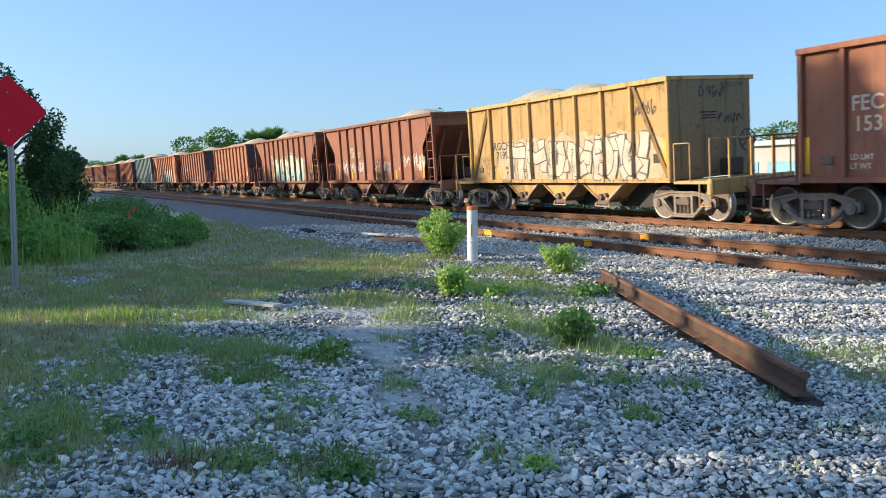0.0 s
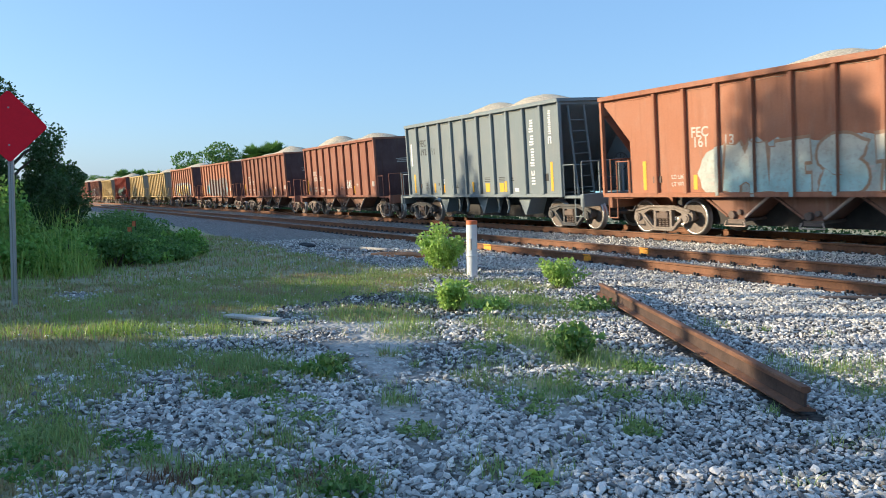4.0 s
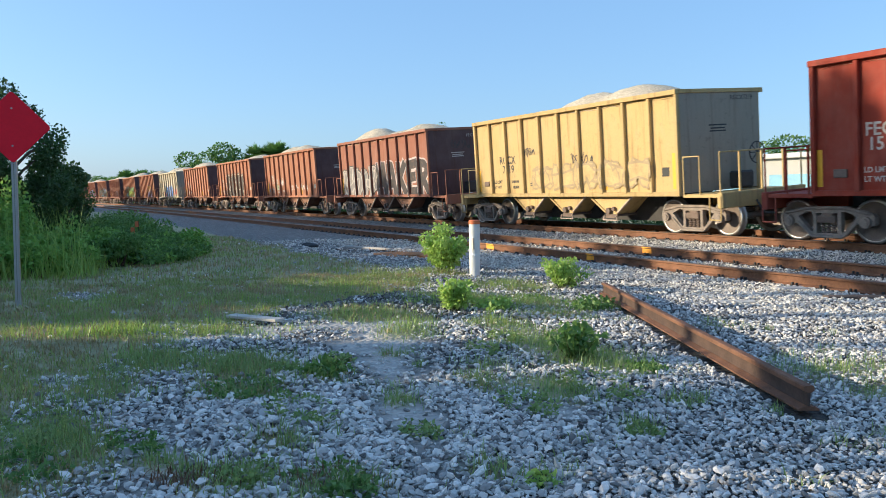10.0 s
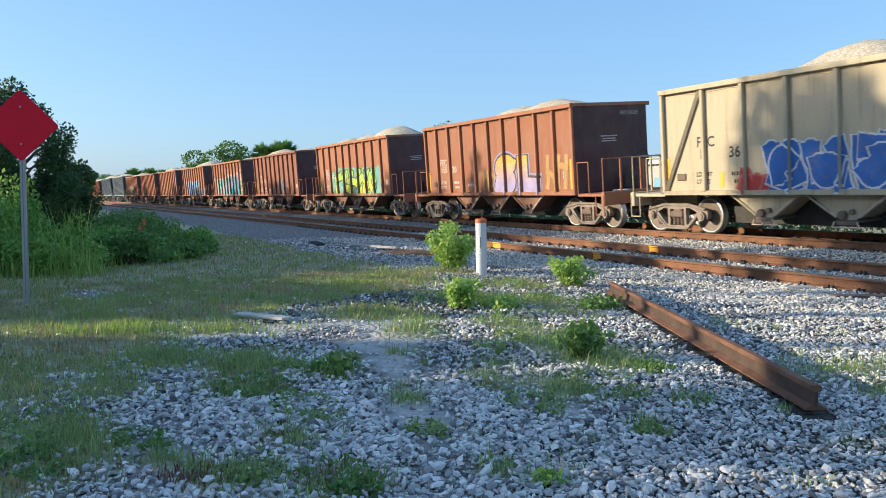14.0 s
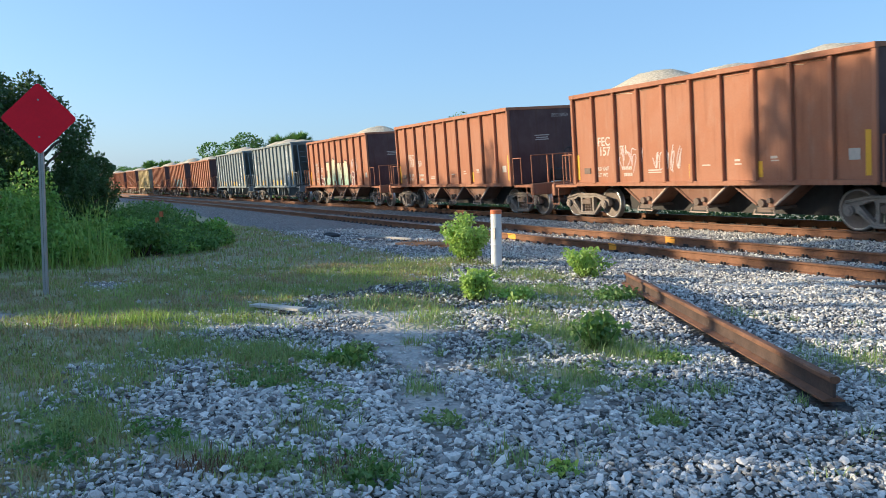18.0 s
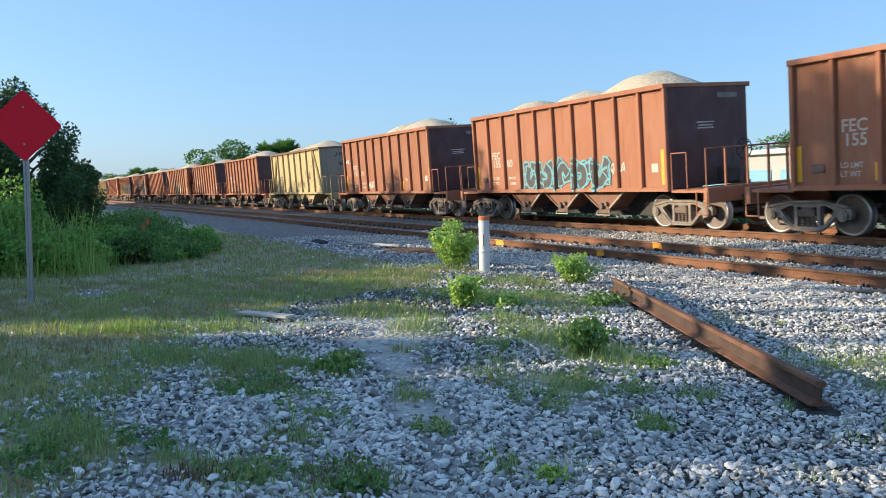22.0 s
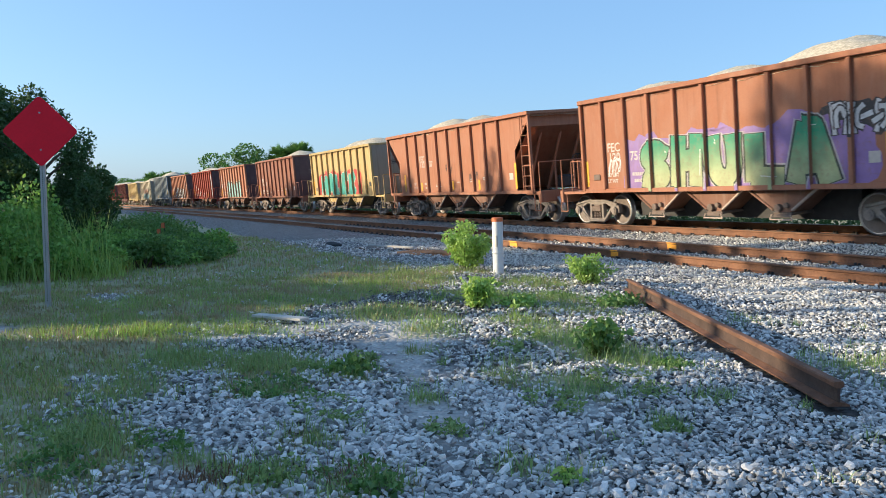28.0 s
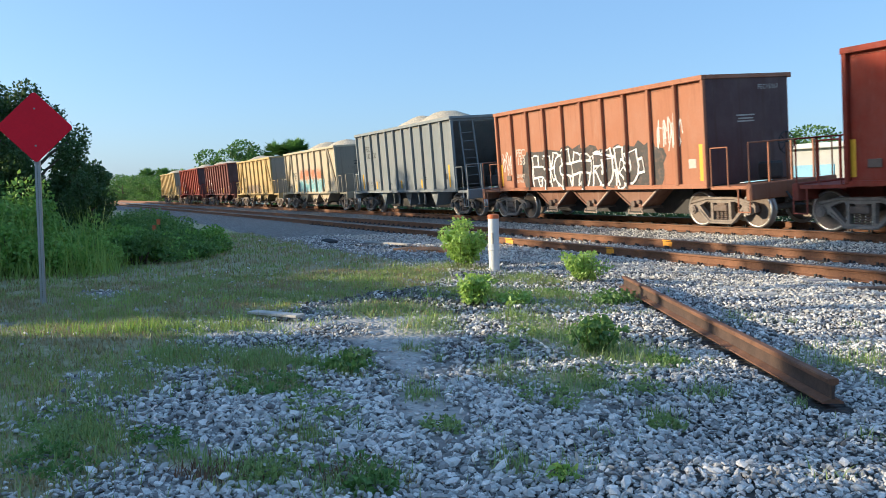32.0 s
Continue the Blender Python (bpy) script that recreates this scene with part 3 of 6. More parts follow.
def end_details(car, paint, e, body):
    """Platform, railings, coupler and brake gear at the end e (+1 ahead, -1 behind)."""
    def at(a, b):
        return (min(e * a, e * b), max(e * a, e * b))
    x0, x1 = at(body + 0.05, 6.3)
    bm = boxes((x0, x1, -HALF + 0.1, HALF - 0.1, 0.98, 1.06))
    box(bm, *at(6.18, 6.34), -HALF + 0.05, HALF - 0.05, 0.72, 1.10, bev=0.02)
    box(bm, *at(5.0, 6.2), -0.35, 0.35, 0.70, 0.98)
    part("end_platform", bm, paint, car)
    handrail(car, paint, e * (body + 0.12), e * (body + 0.65), -HALF + 0.06, 1.05, 1.98)
    xr = e * 6.25
    part("end_railing", pipe([(xr, -HALF + 0.1, 1.05), (xr, -HALF + 0.1, 2.05), (xr, HALF - 0.1, 2.05), (xr, HALF - 0.1, 1.05)], 0.019, 6), paint, car)
    for y in (-0.75, 0.0, 0.75):
        part("railing_post", boxes((xr - 0.018, xr + 0.018, y - 0.025, y + 0.025, 1.05, 2.04)), paint, car)
    part("step", pipe([(e * 5.95, -HALF + 0.05, 1.0), (e * 5.95, -HALF + 0.05, 0.45), (e * 6.3, -HALF + 0.05, 0.45), (e * 6.3, -HALF + 0.05, 1.0)], 0.018, 6), paint, car)
    bm = boxes((*at(6.2, 6.72), -0.09, 0.09, 0.78, 0.92))
    box(bm, *at(6.66, 6.92), -0.17, 0.17, 0.70, 0.98, bev=0.05)
    part("coupler", bm, M_DARK, car, "dark steel knuckle coupler")
    part("air_hose", pipe([(e * 6.35, -0.32, 0.85), (e * 6.6, -0.36, 0.55), (e * 6.85, -0.30, 0.55)], 0.025, 6), M_DARK, car)


def brake_gear(car, paint, e):
    bm = bmesh.new()
    for k in range(20):
        a, b = 2 * math.pi * k / 20, 2 * math.pi * (k + 1) / 20
        tube(bm, (0.27 * math.cos(a), 0, 0.27 * math.sin(a)), (0.27 * math.cos(b), 0, 0.27 * math.sin(b)), 0.016, 6)
    for k in range(4):
        a = k * math.pi / 4
        tube(bm, (-0.25 * math.cos(a), 0, -0.25 * math.sin(a)), (0.25 * math.cos(a), 0, 0.25 * math.sin(a)), 0.012, 6)
    ob = part("brake_wheel", bm, M_DARK, car, "dark hand brake wheel")
    ob.matrix_basis = pose(e * 5.5, 0.72, 1.98, 0, 0, 90)
    part("brake_stand", boxes((min(e * 5.5, e * 5.56), max(e * 5.5, e * 5.56), 0.68, 0.76, 1.06, 1.98)), paint, car)
    part("brake_valve", boxes((min(e * 5.2, e * 5.6), max(e * 5.2, e * 5.6), 0.0, 0.5, 1.12, 1.55), bev=0.05), M_DARK, car)


def hopper_chutes(car, paint, narrow=False):
    """The V-shaped discharge chutes with their gates."""
    if narrow:
        for c in (-2.7, 0.2, 2.9):
            part("chute", prism([(c - 0.42, SILL), (c + 0.42, SILL), (c + 0.10, 0.42), (c + 0.02, 0.42)], -1.22, 1.22), paint, car)
            part("chute_flange", tube(bmesh.new(), (c + 0.12, -1.24, 0.44), (c + 0.46, -1.24, 1.04), 0.025, 6), paint, car)
        for c in (-1.5, -0.9, 1.3, 1.9):
            part("gate_arm", pipe([(c - 0.1, -1.2, 1.02), (c + 0.02, -1.22, 0.86), (c + 0.05, -1.22, 0.62), (c - 0.04, -1.22, 0.48)], 0.045, 6), paint, car)
        return
    for c in (-2.05, 0.0, 2.05):
        wide = 0.95
        out = [(c - wide, SILL), (c + wide, SILL), (c + 0.22, 0.50), (c - 0.12, 0.50)]
        part("chute", prism(out, -1.22, 1.22), paint, car)
        bm = boxes((c - 0.20, c + 0.30, -1.26, 1.26, 0.44, 0.50))
        tube(bm, (c - 0.05, -1.32, 0.60), (c - 0.05, -1.2, 0.60), 0.09, 10)
        tube(bm, (c + 0.16, -1.30, 0.66), (c + 0.16, -1.2, 0.66), 0.06, 10)
        box(bm, c - 0.16, c + 0.26, -1.31, -1.27, 0.40, 0.46)
        part("gate", bm, M_STEEL, car, "rusty discharge gate with its shafts")
        # Right flange in pale paint: the sunlit edge put into its colour.
        for a, b, r in ((0.30, wide + 0.03, 0.035), (-0.22, -wide - 0.03, 0.03)):
            part("chute_flange", tube(bmesh.new(), (c + a, -1.24, 0.55), (c + b, -1.24, 1.04), r, 6), M_CHUTE if a > 0 else paint, car)
        part("gate_hoop", pipe([(c - 0.22, -1.3, 0.46), (c - 0.28, -1.3, 0.34), (c + 0.34, -1.3, 0.34), (c + 0.28, -1.3, 0.46)], 0.016, 5), M_CHUTE, car)


def ribs_at(kind):
    if kind == "brace":
        return [-3.6, -2.4, -1.2, 0.0, 1.2, 2.4, 3.6]
    half = SIZES[kind][0]
    if kind == "slope":
        return [half * (2 * k / 11 - 1) for k in range(1, 11)]
    return [-0.3 + 5.1 * (0.2 * k - 0.8) for k in range(9)] if kind == "open" else [half * (0.2 * k - 0.8) for k in range(9)]


def build_car(kind, paint, lining, seed, proto):
    """kind: solid (plain sheet ends), low (the same with a lower rim), brace (diagonal end braces), open (slope sheet behind a corner frame), slope (slope sheet, sides to the end)."""
    car = thing("hopper_car")
    body, top, truck = SIZES[kind]
    t = 0.03
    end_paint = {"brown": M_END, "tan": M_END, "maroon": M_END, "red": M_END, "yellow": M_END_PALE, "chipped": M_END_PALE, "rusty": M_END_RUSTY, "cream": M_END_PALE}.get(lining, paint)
    chute_paint = M_CHUTE_DARK if lining in ("tan", "brown", "red") else paint
    shift = -0.3 if kind == "open" else 0.0
    lo, hi = shift - body, shift + body
    if kind == "open":
        out = [(lo, top), (hi, top), (hi, top - 0.12), (hi - 1.1, 2.5), (hi - 1.1, SILL), (lo + 1.1, SILL), (lo + 1.1, 2.5), (lo, top - 0.12)]
    else:
        out = [(-body, top), (body, top), (body, SILL), (-body, SILL)]
    part("side_wall", prism(out, -HALF + RIB, -HALF + RIB + t), paint, car)
    part("side_wall", prism(out, HALF - RIB - t, HALF - RIB), paint, car)
    rb = None
    for x in ribs_at(kind):
        if rb is None:
            rb = part("rib", boxes((-0.05, 0.05, -HALF, -HALF + RIB, SILL + 0.02, top - 0.1), bev=0.012), paint, car)
            rb.matrix_basis = pose(x, 0, 0)
        else:
            share("rib", rb, car, pose(x, 0, 0))
    for e in (-1, 1):
        end = hi if e > 0 else lo
        x = end - e * 0.03
        if kind in ("solid", "low", "brace"):
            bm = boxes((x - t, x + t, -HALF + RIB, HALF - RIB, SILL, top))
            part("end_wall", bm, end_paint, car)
            part("corner_post", boxes((x - 0.05, x + 0.05, -HALF, -HALF + 0.09, SILL, top), bev=0.01), paint, car)
        else:
            # slope sheet running in under the load
            bm = bmesh.new()
            lip = 0.17 if kind == "slope" else 0.5
            a, b = (end - e * 0.05, top - lip), (end - e * 2.1, SILL + 0.1)
            vs = [bm.verts.new((p[0], y, p[1])) for p in (a, b) for y in (-HALF + 0.1, HALF - 0.1)]
            f = bm.faces.new((vs[0], vs[1], vs[3], vs[2]))
            bmesh.ops.solidify(bm, geom=[f], thickness=0.03)
            part("end_beam", boxes((min(a[0], a[0] - e * 0.04), max(a[0], a[0] - e * 0.04), -HALF + 0.1, HALF - 0.1, top - lip, top)), paint, car)
            part("slope_sheet", bm, paint, car)
            for y in (-0.8, 0.0, 0.8) if kind == "open" else ():
                part("slope_stay", tube(bmesh.new(), (end - e * 0.15, y, top - 0.4), (end - e * 1.3, y, SILL), 0.05, 6), paint, car)
            for y in (-HALF + 0.06, HALF - 0.06):
                part("corner_post", boxes((x - 0.04, x + 0.04, y - 0.05, y + 0.05, SILL, top)), paint, car)
            if kind == "open" and e < 0:
                end_details(car, paint, e, min(body, 5.3))
                continue
            lad = bmesh.new()
            yl = -HALF + 0.03
            xa, xb = (end - e * 0.08, end - e * 0.55) if kind == "open" else (end + e * 0.25, end + e * 0.25)
            ya, yb = (yl, yl) if kind == "open" else (-1.05, -0.45)
            stile = 0.02 if kind == "open" else 0.034
            top_dx = 0.0 if kind == "open" else -e * 0.35
            tube(lad, (xa, ya, SILL), (xa + top_dx, ya, top - 0.1), stile, 6)
            tube(lad, (xb, yb, SILL), (xb + top_dx, yb, top - 0.1), stile, 6)
            for k in range(7):
                f_ = k / 7
                tube(lad, (xa + top_dx * f_, ya, SILL + 0.2 + 0.34 * k), (xb + top_dx * f_, yb, SILL + 0.2 + 0.34 * k), 0.014, 6)
            part("ladder", lad, paint, car, "steel rung ladder at the car's corner")
        end_details(car, paint, e, min(body, 5.3))
    bm = boxes((lo - 0.03, hi + 0.03, -HALF - 0.03, -HALF + 0.11, top - 0.1, top + 0.02), (lo - 0.03, hi + 0.03, HALF - 0.11, HALF + 0.03, top - 0.1, top + 0.02),
               (lo - 0.03, lo + 0.09, -HALF + 0.11, HALF - 0.11, top - 0.08, top + 0.02), (hi - 0.09, hi + 0.03, -HALF + 0.11, HALF - 0.11, top - 0.08, top + 0.02), bev=0.01)
    part("top_chord", bm, M_CHORD if lining == "chipped" else paint, car)
    part("side_sill", boxes((lo, hi, -HALF + 0.02, -HALF + 0.14, SILL - 0.06, SILL + 0.05), (lo, hi, HALF - 0.14, HALF - 0.02, SILL - 0.06, SILL + 0.05)), paint, car)
    part("centre_sill", boxes((-6.2, 6.2, -0.22, 0.22, 0.66, 0.98)), M_DARK, car)
    if kind == "brace":
        for e in (-1, 1):
            bm = bmesh.new()
            tube(bm, (e * 3.7, -HALF + 0.05, top - 0.12), (e * 4.9, -HALF + 0.05, SILL + 0.08), 0.06, 4)
            part("diagonal_brace", bm, paint, car)
    hopper_chutes(car, chute_paint, kind == "slope")
    # Added dark block: deep shade and hidden gear between the chutes.
    part("underframe", boxes((-3.55, 3.55, -0.55, 1.15, 0.28, 1.02)), M_DARK, car, "dark block for the shade and gear between the chutes")
    brake_gear(car, paint, 1)
    cast = M_FRAME_DARK if kind == "slope" else M_FRAME
    add_truck(car, -shift - truck, proto, cast)
    add_truck(car, truck - shift, proto, cast)
    part("load", load_bm(seed, 0.62, body, top), M_LOAD, car, "heaped pale crushed stone")
    return car
# ---------------------------------------------------------------- lettering and spray paint
def text_mesh(body, size, fat=0.0, shear=0.0):
    cu = bpy.data.curves.new("t", "FONT")
    cu.body, cu.size, cu.offset, cu.shear = body, size, fat, shear
    cu.align_x, cu.resolution_u = "LEFT", 3
    ob = bpy.data.objects.new("t", cu)
    me = bpy.data.meshes.new_from_object(ob)
    bpy.data.objects.remove(ob)
    bpy.data.curves.remove(cu)
    return me


SIDE_Y = -HALF + RIB                       # outer face of the side sheet
STAND = Matrix.Rotation(radians(90), 4, "X")  # from the text's plane to the car's side


def stencil(car, body, x, z, size, mat, fat=0.006, depth=0.004, name="lettering", label=""):
    me = text_mesh(body, size, fat)
    me.transform(Matrix.Translation((x, SIDE_Y - depth, z)) @ STAND)
    return linked(name, me, car, (mat,), label)


def bars(car, rows, mat, name="small_lettering"):
    """Small unreadable lettering as plain bars: (x, z, width, height)."""
    bm = bmesh.new()
    for x, z, w, h in rows:
        box(bm, x, x + w, SIDE_Y - 0.005, SIDE_Y - 0.001, z, z + h)
    ob = part(name, bm, mat, car)
    ob["kind"] = "stuff"
    return ob


SPRAY = {}


def spray(col, high=None, z0=0.0, z1=1.0):
    """Sprayed paint, worn through in places; with a second colour it fades upwards from one to the other."""
    key = (col, high, z0, z1) if high else col
    if key not in SPRAY:
        m, nt, b = material("spray_paint")
        co = coords(nt)
        worn = noise_node(nt, co, 9.0, 7.0, 0.72)
        cloudy = noise_node(nt, co, 2.2)
        c = ramp(nt, cloudy, (0.3, shade(col, 0.78)), (0.7, shade(col, 1.12)))
        if high:
            sep = nt.nodes.new("ShaderNodeSeparateXYZ")
            nt.links.new(co, sep.inputs[0])
            rng = nt.nodes.new("ShaderNodeMapRange")
            rng.inputs["From Min"].default_value = z0 + 0.25 * (z1 - z0)
            rng.inputs["From Max"].default_value = z0 + 0.85 * (z1 - z0)
            nt.links.new(sep.outputs["Z"], rng.inputs["Value"])
            c = mixed(nt, rng.outputs[0], c, ramp(nt, cloudy, (0.3, shade(high, 0.78)), (0.7, shade(high, 1.12))))
        c = mixed(nt, ramp(nt, worn, (0.5, (0.04, 0.04, 0.04)), (0.7, (0.5, 0.5, 0.5))), c, (0.26, 0.14, 0.085))
        nt.links.new(c, b.inputs["Base Color"])
        b.inputs["Roughness"].default_value = 0.6
        SPRAY[key] = m
    return SPRAY[key]


def blob(r, x, z, w, h, n=26, rag=0.18):
    pts = []
    for k in range(n):
        a = 2 * math.pi * k / n
        q = 1 + rag * (r.random() - 0.5) * 2
        c, s = math.cos(a), math.sin(a)
        k2 = (abs(c) ** 3 + abs(s) ** 3) ** (-1 / 3)
        pts.append((x + w / 2 * c * q * k2, z + h / 2 * s * q * k2))
    return pts


# strokes of sprayed capitals in a unit square, each a chain of points
GLYPHS = {
    "S": [[(0.95, 0.80), (0.62, 1.0), (0.12, 0.90), (0.08, 0.62), (0.88, 0.42), (0.92, 0.12), (0.42, 0.0), (0.0, 0.14)]],
    "N": [[(0.06, 0.0), (0.10, 1.0)], [(0.10, 0.96), (0.86, 0.04)], [(0.86, 0.0), (0.94, 1.0)]],
    "O": [[(0.5, 1.0), (0.08, 0.72), (0.08, 0.26), (0.5, 0.0), (0.92, 0.26), (0.92, 0.72), (0.5, 1.0)]],
    "R": [[(0.08, 0.0), (0.12, 1.0)], [(0.12, 0.95), (0.78, 0.92), (0.86, 0.62), (0.16, 0.46)], [(0.36, 0.48), (1.0, 0.0)]],
    "E": [[(0.12, 0.0), (0.14, 1.0)], [(0.14, 0.95), (0.95, 1.0)], [(0.14, 0.52), (0.80, 0.56)], [(0.12, 0.05), (1.0, 0.04)]],
    "F": [[(0.12, -0.02), (0.16, 0.96)], [(0.14, 0.95), (1.15, 1.06)], [(0.14, 0.50), (0.78, 0.56)]],
    "M": [[(0.0, 0.0), (0.10, 1.0)], [(0.10, 0.96), (0.5, 0.28)], [(0.5, 0.28), (0.88, 1.0)], [(0.88, 1.0), (1.0, 0.0)]],
    "A": [[(0.0, 0.0), (0.42, 1.0)], [(0.42, 1.0), (0.66, 1.0), (1.0, 0.0)], [(0.18, 0.34), (0.84, 0.36)]],
    "K": [[(0.10, 0.0), (0.12, 1.0)], [(0.92, 1.0), (0.20, 0.46)], [(0.30, 0.52), (1.0, 0.0)]],
    "H": [[(0.06, 0.0), (0.10, 1.0)], [(0.90, 0.0), (0.94, 1.0)], [(0.10, 0.48), (0.90, 0.54)]],
    "L": [[(0.14, 1.0), (0.10, 0.08)], [(0.08, 0.06), (1.0, 0.02)]],
    "U": [[(0.08, 1.0), (0.08, 0.22), (0.46, 0.02), (0.88, 0.2), (0.92, 1.0)]],
    "P": [[(0.08, -0.04), (0.12, 1.0)], [(0.12, 0.96), (0.84, 0.94), (0.90, 0.58), (0.14, 0.42)]],
    "J": [[(0.30, 1.0), (0.95, 1.0)], [(0.70, 0.98), (0.66, 0.20), (0.34, 0.0), (0.0, 0.22)]],
    "B": [[(0.08, 0.0), (0.10, 1.0)], [(0.10, 0.97), (0.76, 0.92), (0.78, 0.62), (0.14, 0.52), (0.92, 0.40), (0.90, 0.08), (0.10, 0.03)]],
    "T": [[(0.0, 0.94), (1.0, 1.0)], [(0.52, 0.96), (0.46, 0.0)]],
}


def unreadable_glyph(r):
    """Interlocking strokes of sprayed lettering that cannot be told."""
    def wavy(x):
        n, k = 4, r.uniform(-0.12, 0.12)
        return [(x + k * (2 * q / n - 1) + r.uniform(-0.09, 0.09), q / n * r.uniform(0.94, 1.06)) for q in range(n + 1)]
    out = [wavy(r.uniform(0.05, 0.2))]
    if r.random() < 0.7:
        out.append(wavy(r.uniform(0.7, 0.95))[r.choice((0, 0, 1)):])
    z = r.uniform(0.2, 0.85)
    out.append([(r.uniform(-0.05, 0.15), z + r.uniform(-0.2, 0.2)), (0.5, z + r.uniform(-0.15, 0.15)), (r.uniform(0.9, 1.2), z + r.uniform(-0.25, 0.25))])
    if r.random() < 0.6:
        a = r.uniform(0, 6.28)
        out.append([(0.5 + 0.3 * math.cos(a + q * 1.3), 0.5 + 0.38 * math.sin(a + q * 1.3)) for q in range(4)])
    return out


def eased(pts, times=1):
    """Round off the bends of a chain by cutting its corners."""
    for _ in range(times if len(pts) > 3 else 0):
        out = [pts[0]]
        for (a, b), (c, d) in zip(pts, pts[1:]):
            out += [(0.75 * a + 0.25 * c, 0.75 * b + 0.25 * d), (0.25 * a + 0.75 * c, 0.25 * b + 0.75 * d)]
        pts = out + [pts[-1]]
    return pts


def ribbon(bm, pts, wide, depth, tick, slot, ends=1.16):
    """A sprayed stroke: flared quads along the chain with a round joint at each bend."""
    v2 = [Vector((x, 0, z)) for x, z in pts]
    for k, (a, b) in enumerate(zip(v2, v2[1:])):
        d = (b - a).normalized()
        n = Vector((-d.z, 0, d.x))
        wa = wide * (ends if k == 0 else 1.0) / 2
        wb = wide * (ends if k == len(v2) - 2 else 1.0) / 2
        ea = a - d * (wide * 0.22 if k == 0 else 0)
        eb = b + d * (wide * 0.22 if k == len(v2) - 2 else 0)
        y = SIDE_Y - depth - 0.00002 * next(tick)
        f = bm.faces.new([bm.verts.new((p.x, y, max(p.z, SILL - 0.05))) for p in (ea - n * wa, eb - n * wb, eb + n * wb, ea + n * wa)])
        f.material_index = slot
        if k:
            y = SIDE_Y - depth - 0.00002 * next(tick)
            ring = [bm.verts.new((a.x + wide / 2 * math.cos(q), y, max(a.z + wide / 2 * math.sin(q), SILL - 0.05))) for q in (j * math.pi / 5 for j in range(10))]
            bm.faces.new(ring).material_index = slot


def band_copy(bm, car, mats, axis, lo, hi, shift, name):
    """The same paint where it crosses a raised rib or the sill: the band cut out and set proud."""
    c = bm.copy()
    for at, way in ((lo, 1), (hi, -1)):
        co, no = [0, 0, 0], [0, 0, 0]
        co[axis], no[axis] = at, way
        bmesh.ops.bisect_plane(c, geom=c.verts[:] + c.edges[:] + c.faces[:], plane_co=co, plane_no=no, clear_inner=True)
    if c.faces:
        bmesh.ops.translate(c, vec=(0, shift, 0), verts=c.verts[:])
        part(name, c, mats, car)
    else:
        c.free()


def graffiti(car, kind, word, x0, x1, z0, z1, fill, edge, halo=None, cloud=None, fat=0.30, seed=1, top_fill=None, shine=None, line=0.085, glow=3.2, woven=None):
    """Sprayed lettering: a cloud, a halo, an outline, the fill and a few light strokes; a number stands for that many unreadable letters."""
    r = random.Random(seed)
    woven = isinstance(word, int) if woven is None else woven
    laid = itertools.count()
    count = word if isinstance(word, int) else len(word)
    w, h = (x1 - x0) / count, z1 - z0
    stroke = fat * w
    rim = min(line, 0.3 * stroke + 0.02)
    mats = [spray(cloud or edge), spray(halo or edge), spray(edge), spray(fill, top_fill, z0, z1), spray(shine or edge)]
    whole = bmesh.new()
    ticks = [itertools.count() for _ in range(4)]
    if cloud:
        c = bmesh.new()
        for k in range(count + 2):
            cx = x0 + (x1 - x0) * (k + 0.2) / (count + 1.2)
            pts = blob(r, cx, (z0 + z1) / 2 + r.uniform(-0.05, 0.08) * h, w * r.uniform(1.25, 1.6), h * r.uniform(0.95, 1.22), 22, 0.16)
            c.faces.new([c.verts.new((x, SIDE_Y - 0.0015 - 0.0002 * k, max(z, SILL - 0.05))) for x, z in pts][::-1])
        bmesh.ops.triangulate(c, faces=c.faces[:])
        me = bpy.data.meshes.new("cloud")
        c.to_mesh(me)
        whole.from_mesh(me)
        bpy.data.meshes.remove(me)
        part("spray_cloud", c, mats, car)
    for k in range(count):
        strokes = unreadable_glyph(r) if isinstance(word, int) else GLYPHS[word[k]]
        bm = bmesh.new()
        lean, drop, grow = r.uniform(-0.06, 0.10), r.uniform(-0.04, 0.05) * h, r.uniform(0.94, 1.06)
        inset = stroke * 0.55
        def place(p):
            z = z0 + stroke * 0.4 + p[1] * (h - stroke * 0.8) * grow + drop * p[1]
            return x0 + w * k + inset + p[0] * (w * 1.06 - 2 * inset) + lean * (p[1] - 0.5) * h, z
        chains = [eased([place(p) for p in s]) for s in strokes]
        for s in chains if halo else ():
            ribbon(bm, s, stroke + glow * rim, 0.006, ticks[0], 1)
        for s in chains:
            # woven strokes overlap one another with their outlines
            deep = 0.0012 * next(laid) if woven else 0.0
            ribbon(bm, s, stroke + 1.5 * rim, 0.0085 + deep, itertools.count() if woven else ticks[1], 2)
            ribbon(bm, s, stroke, (0.0091 if woven else 0.011) + deep, itertools.count() if woven else ticks[2], 3)
        if shine:
            s = r.choice(chains)
            a, b = Vector(s[0]), Vector(s[1])
            off = Vector((stroke * 0.22, stroke * 0.1))
            ribbon(bm, [tuple(a.lerp(b, 0.12) + off), tuple(a.lerp(b, 0.7) + off)], 0.035, 0.045 if woven else 0.0135, ticks[3], 4, 0.6)
        me = bpy.data.meshes.new("letter")
        bm.to_mesh(me)
        whole.from_mesh(me)
        bpy.data.meshes.remove(me)
        part("spray_letter", bm, mats, car)
    for x in ribs_at(kind):
        if x0 - 0.3 < x < x1 + 0.3:
            band_copy(whole, car, mats, 0, x - 0.048, x + 0.048, -RIB - 0.002, "spray_patch")
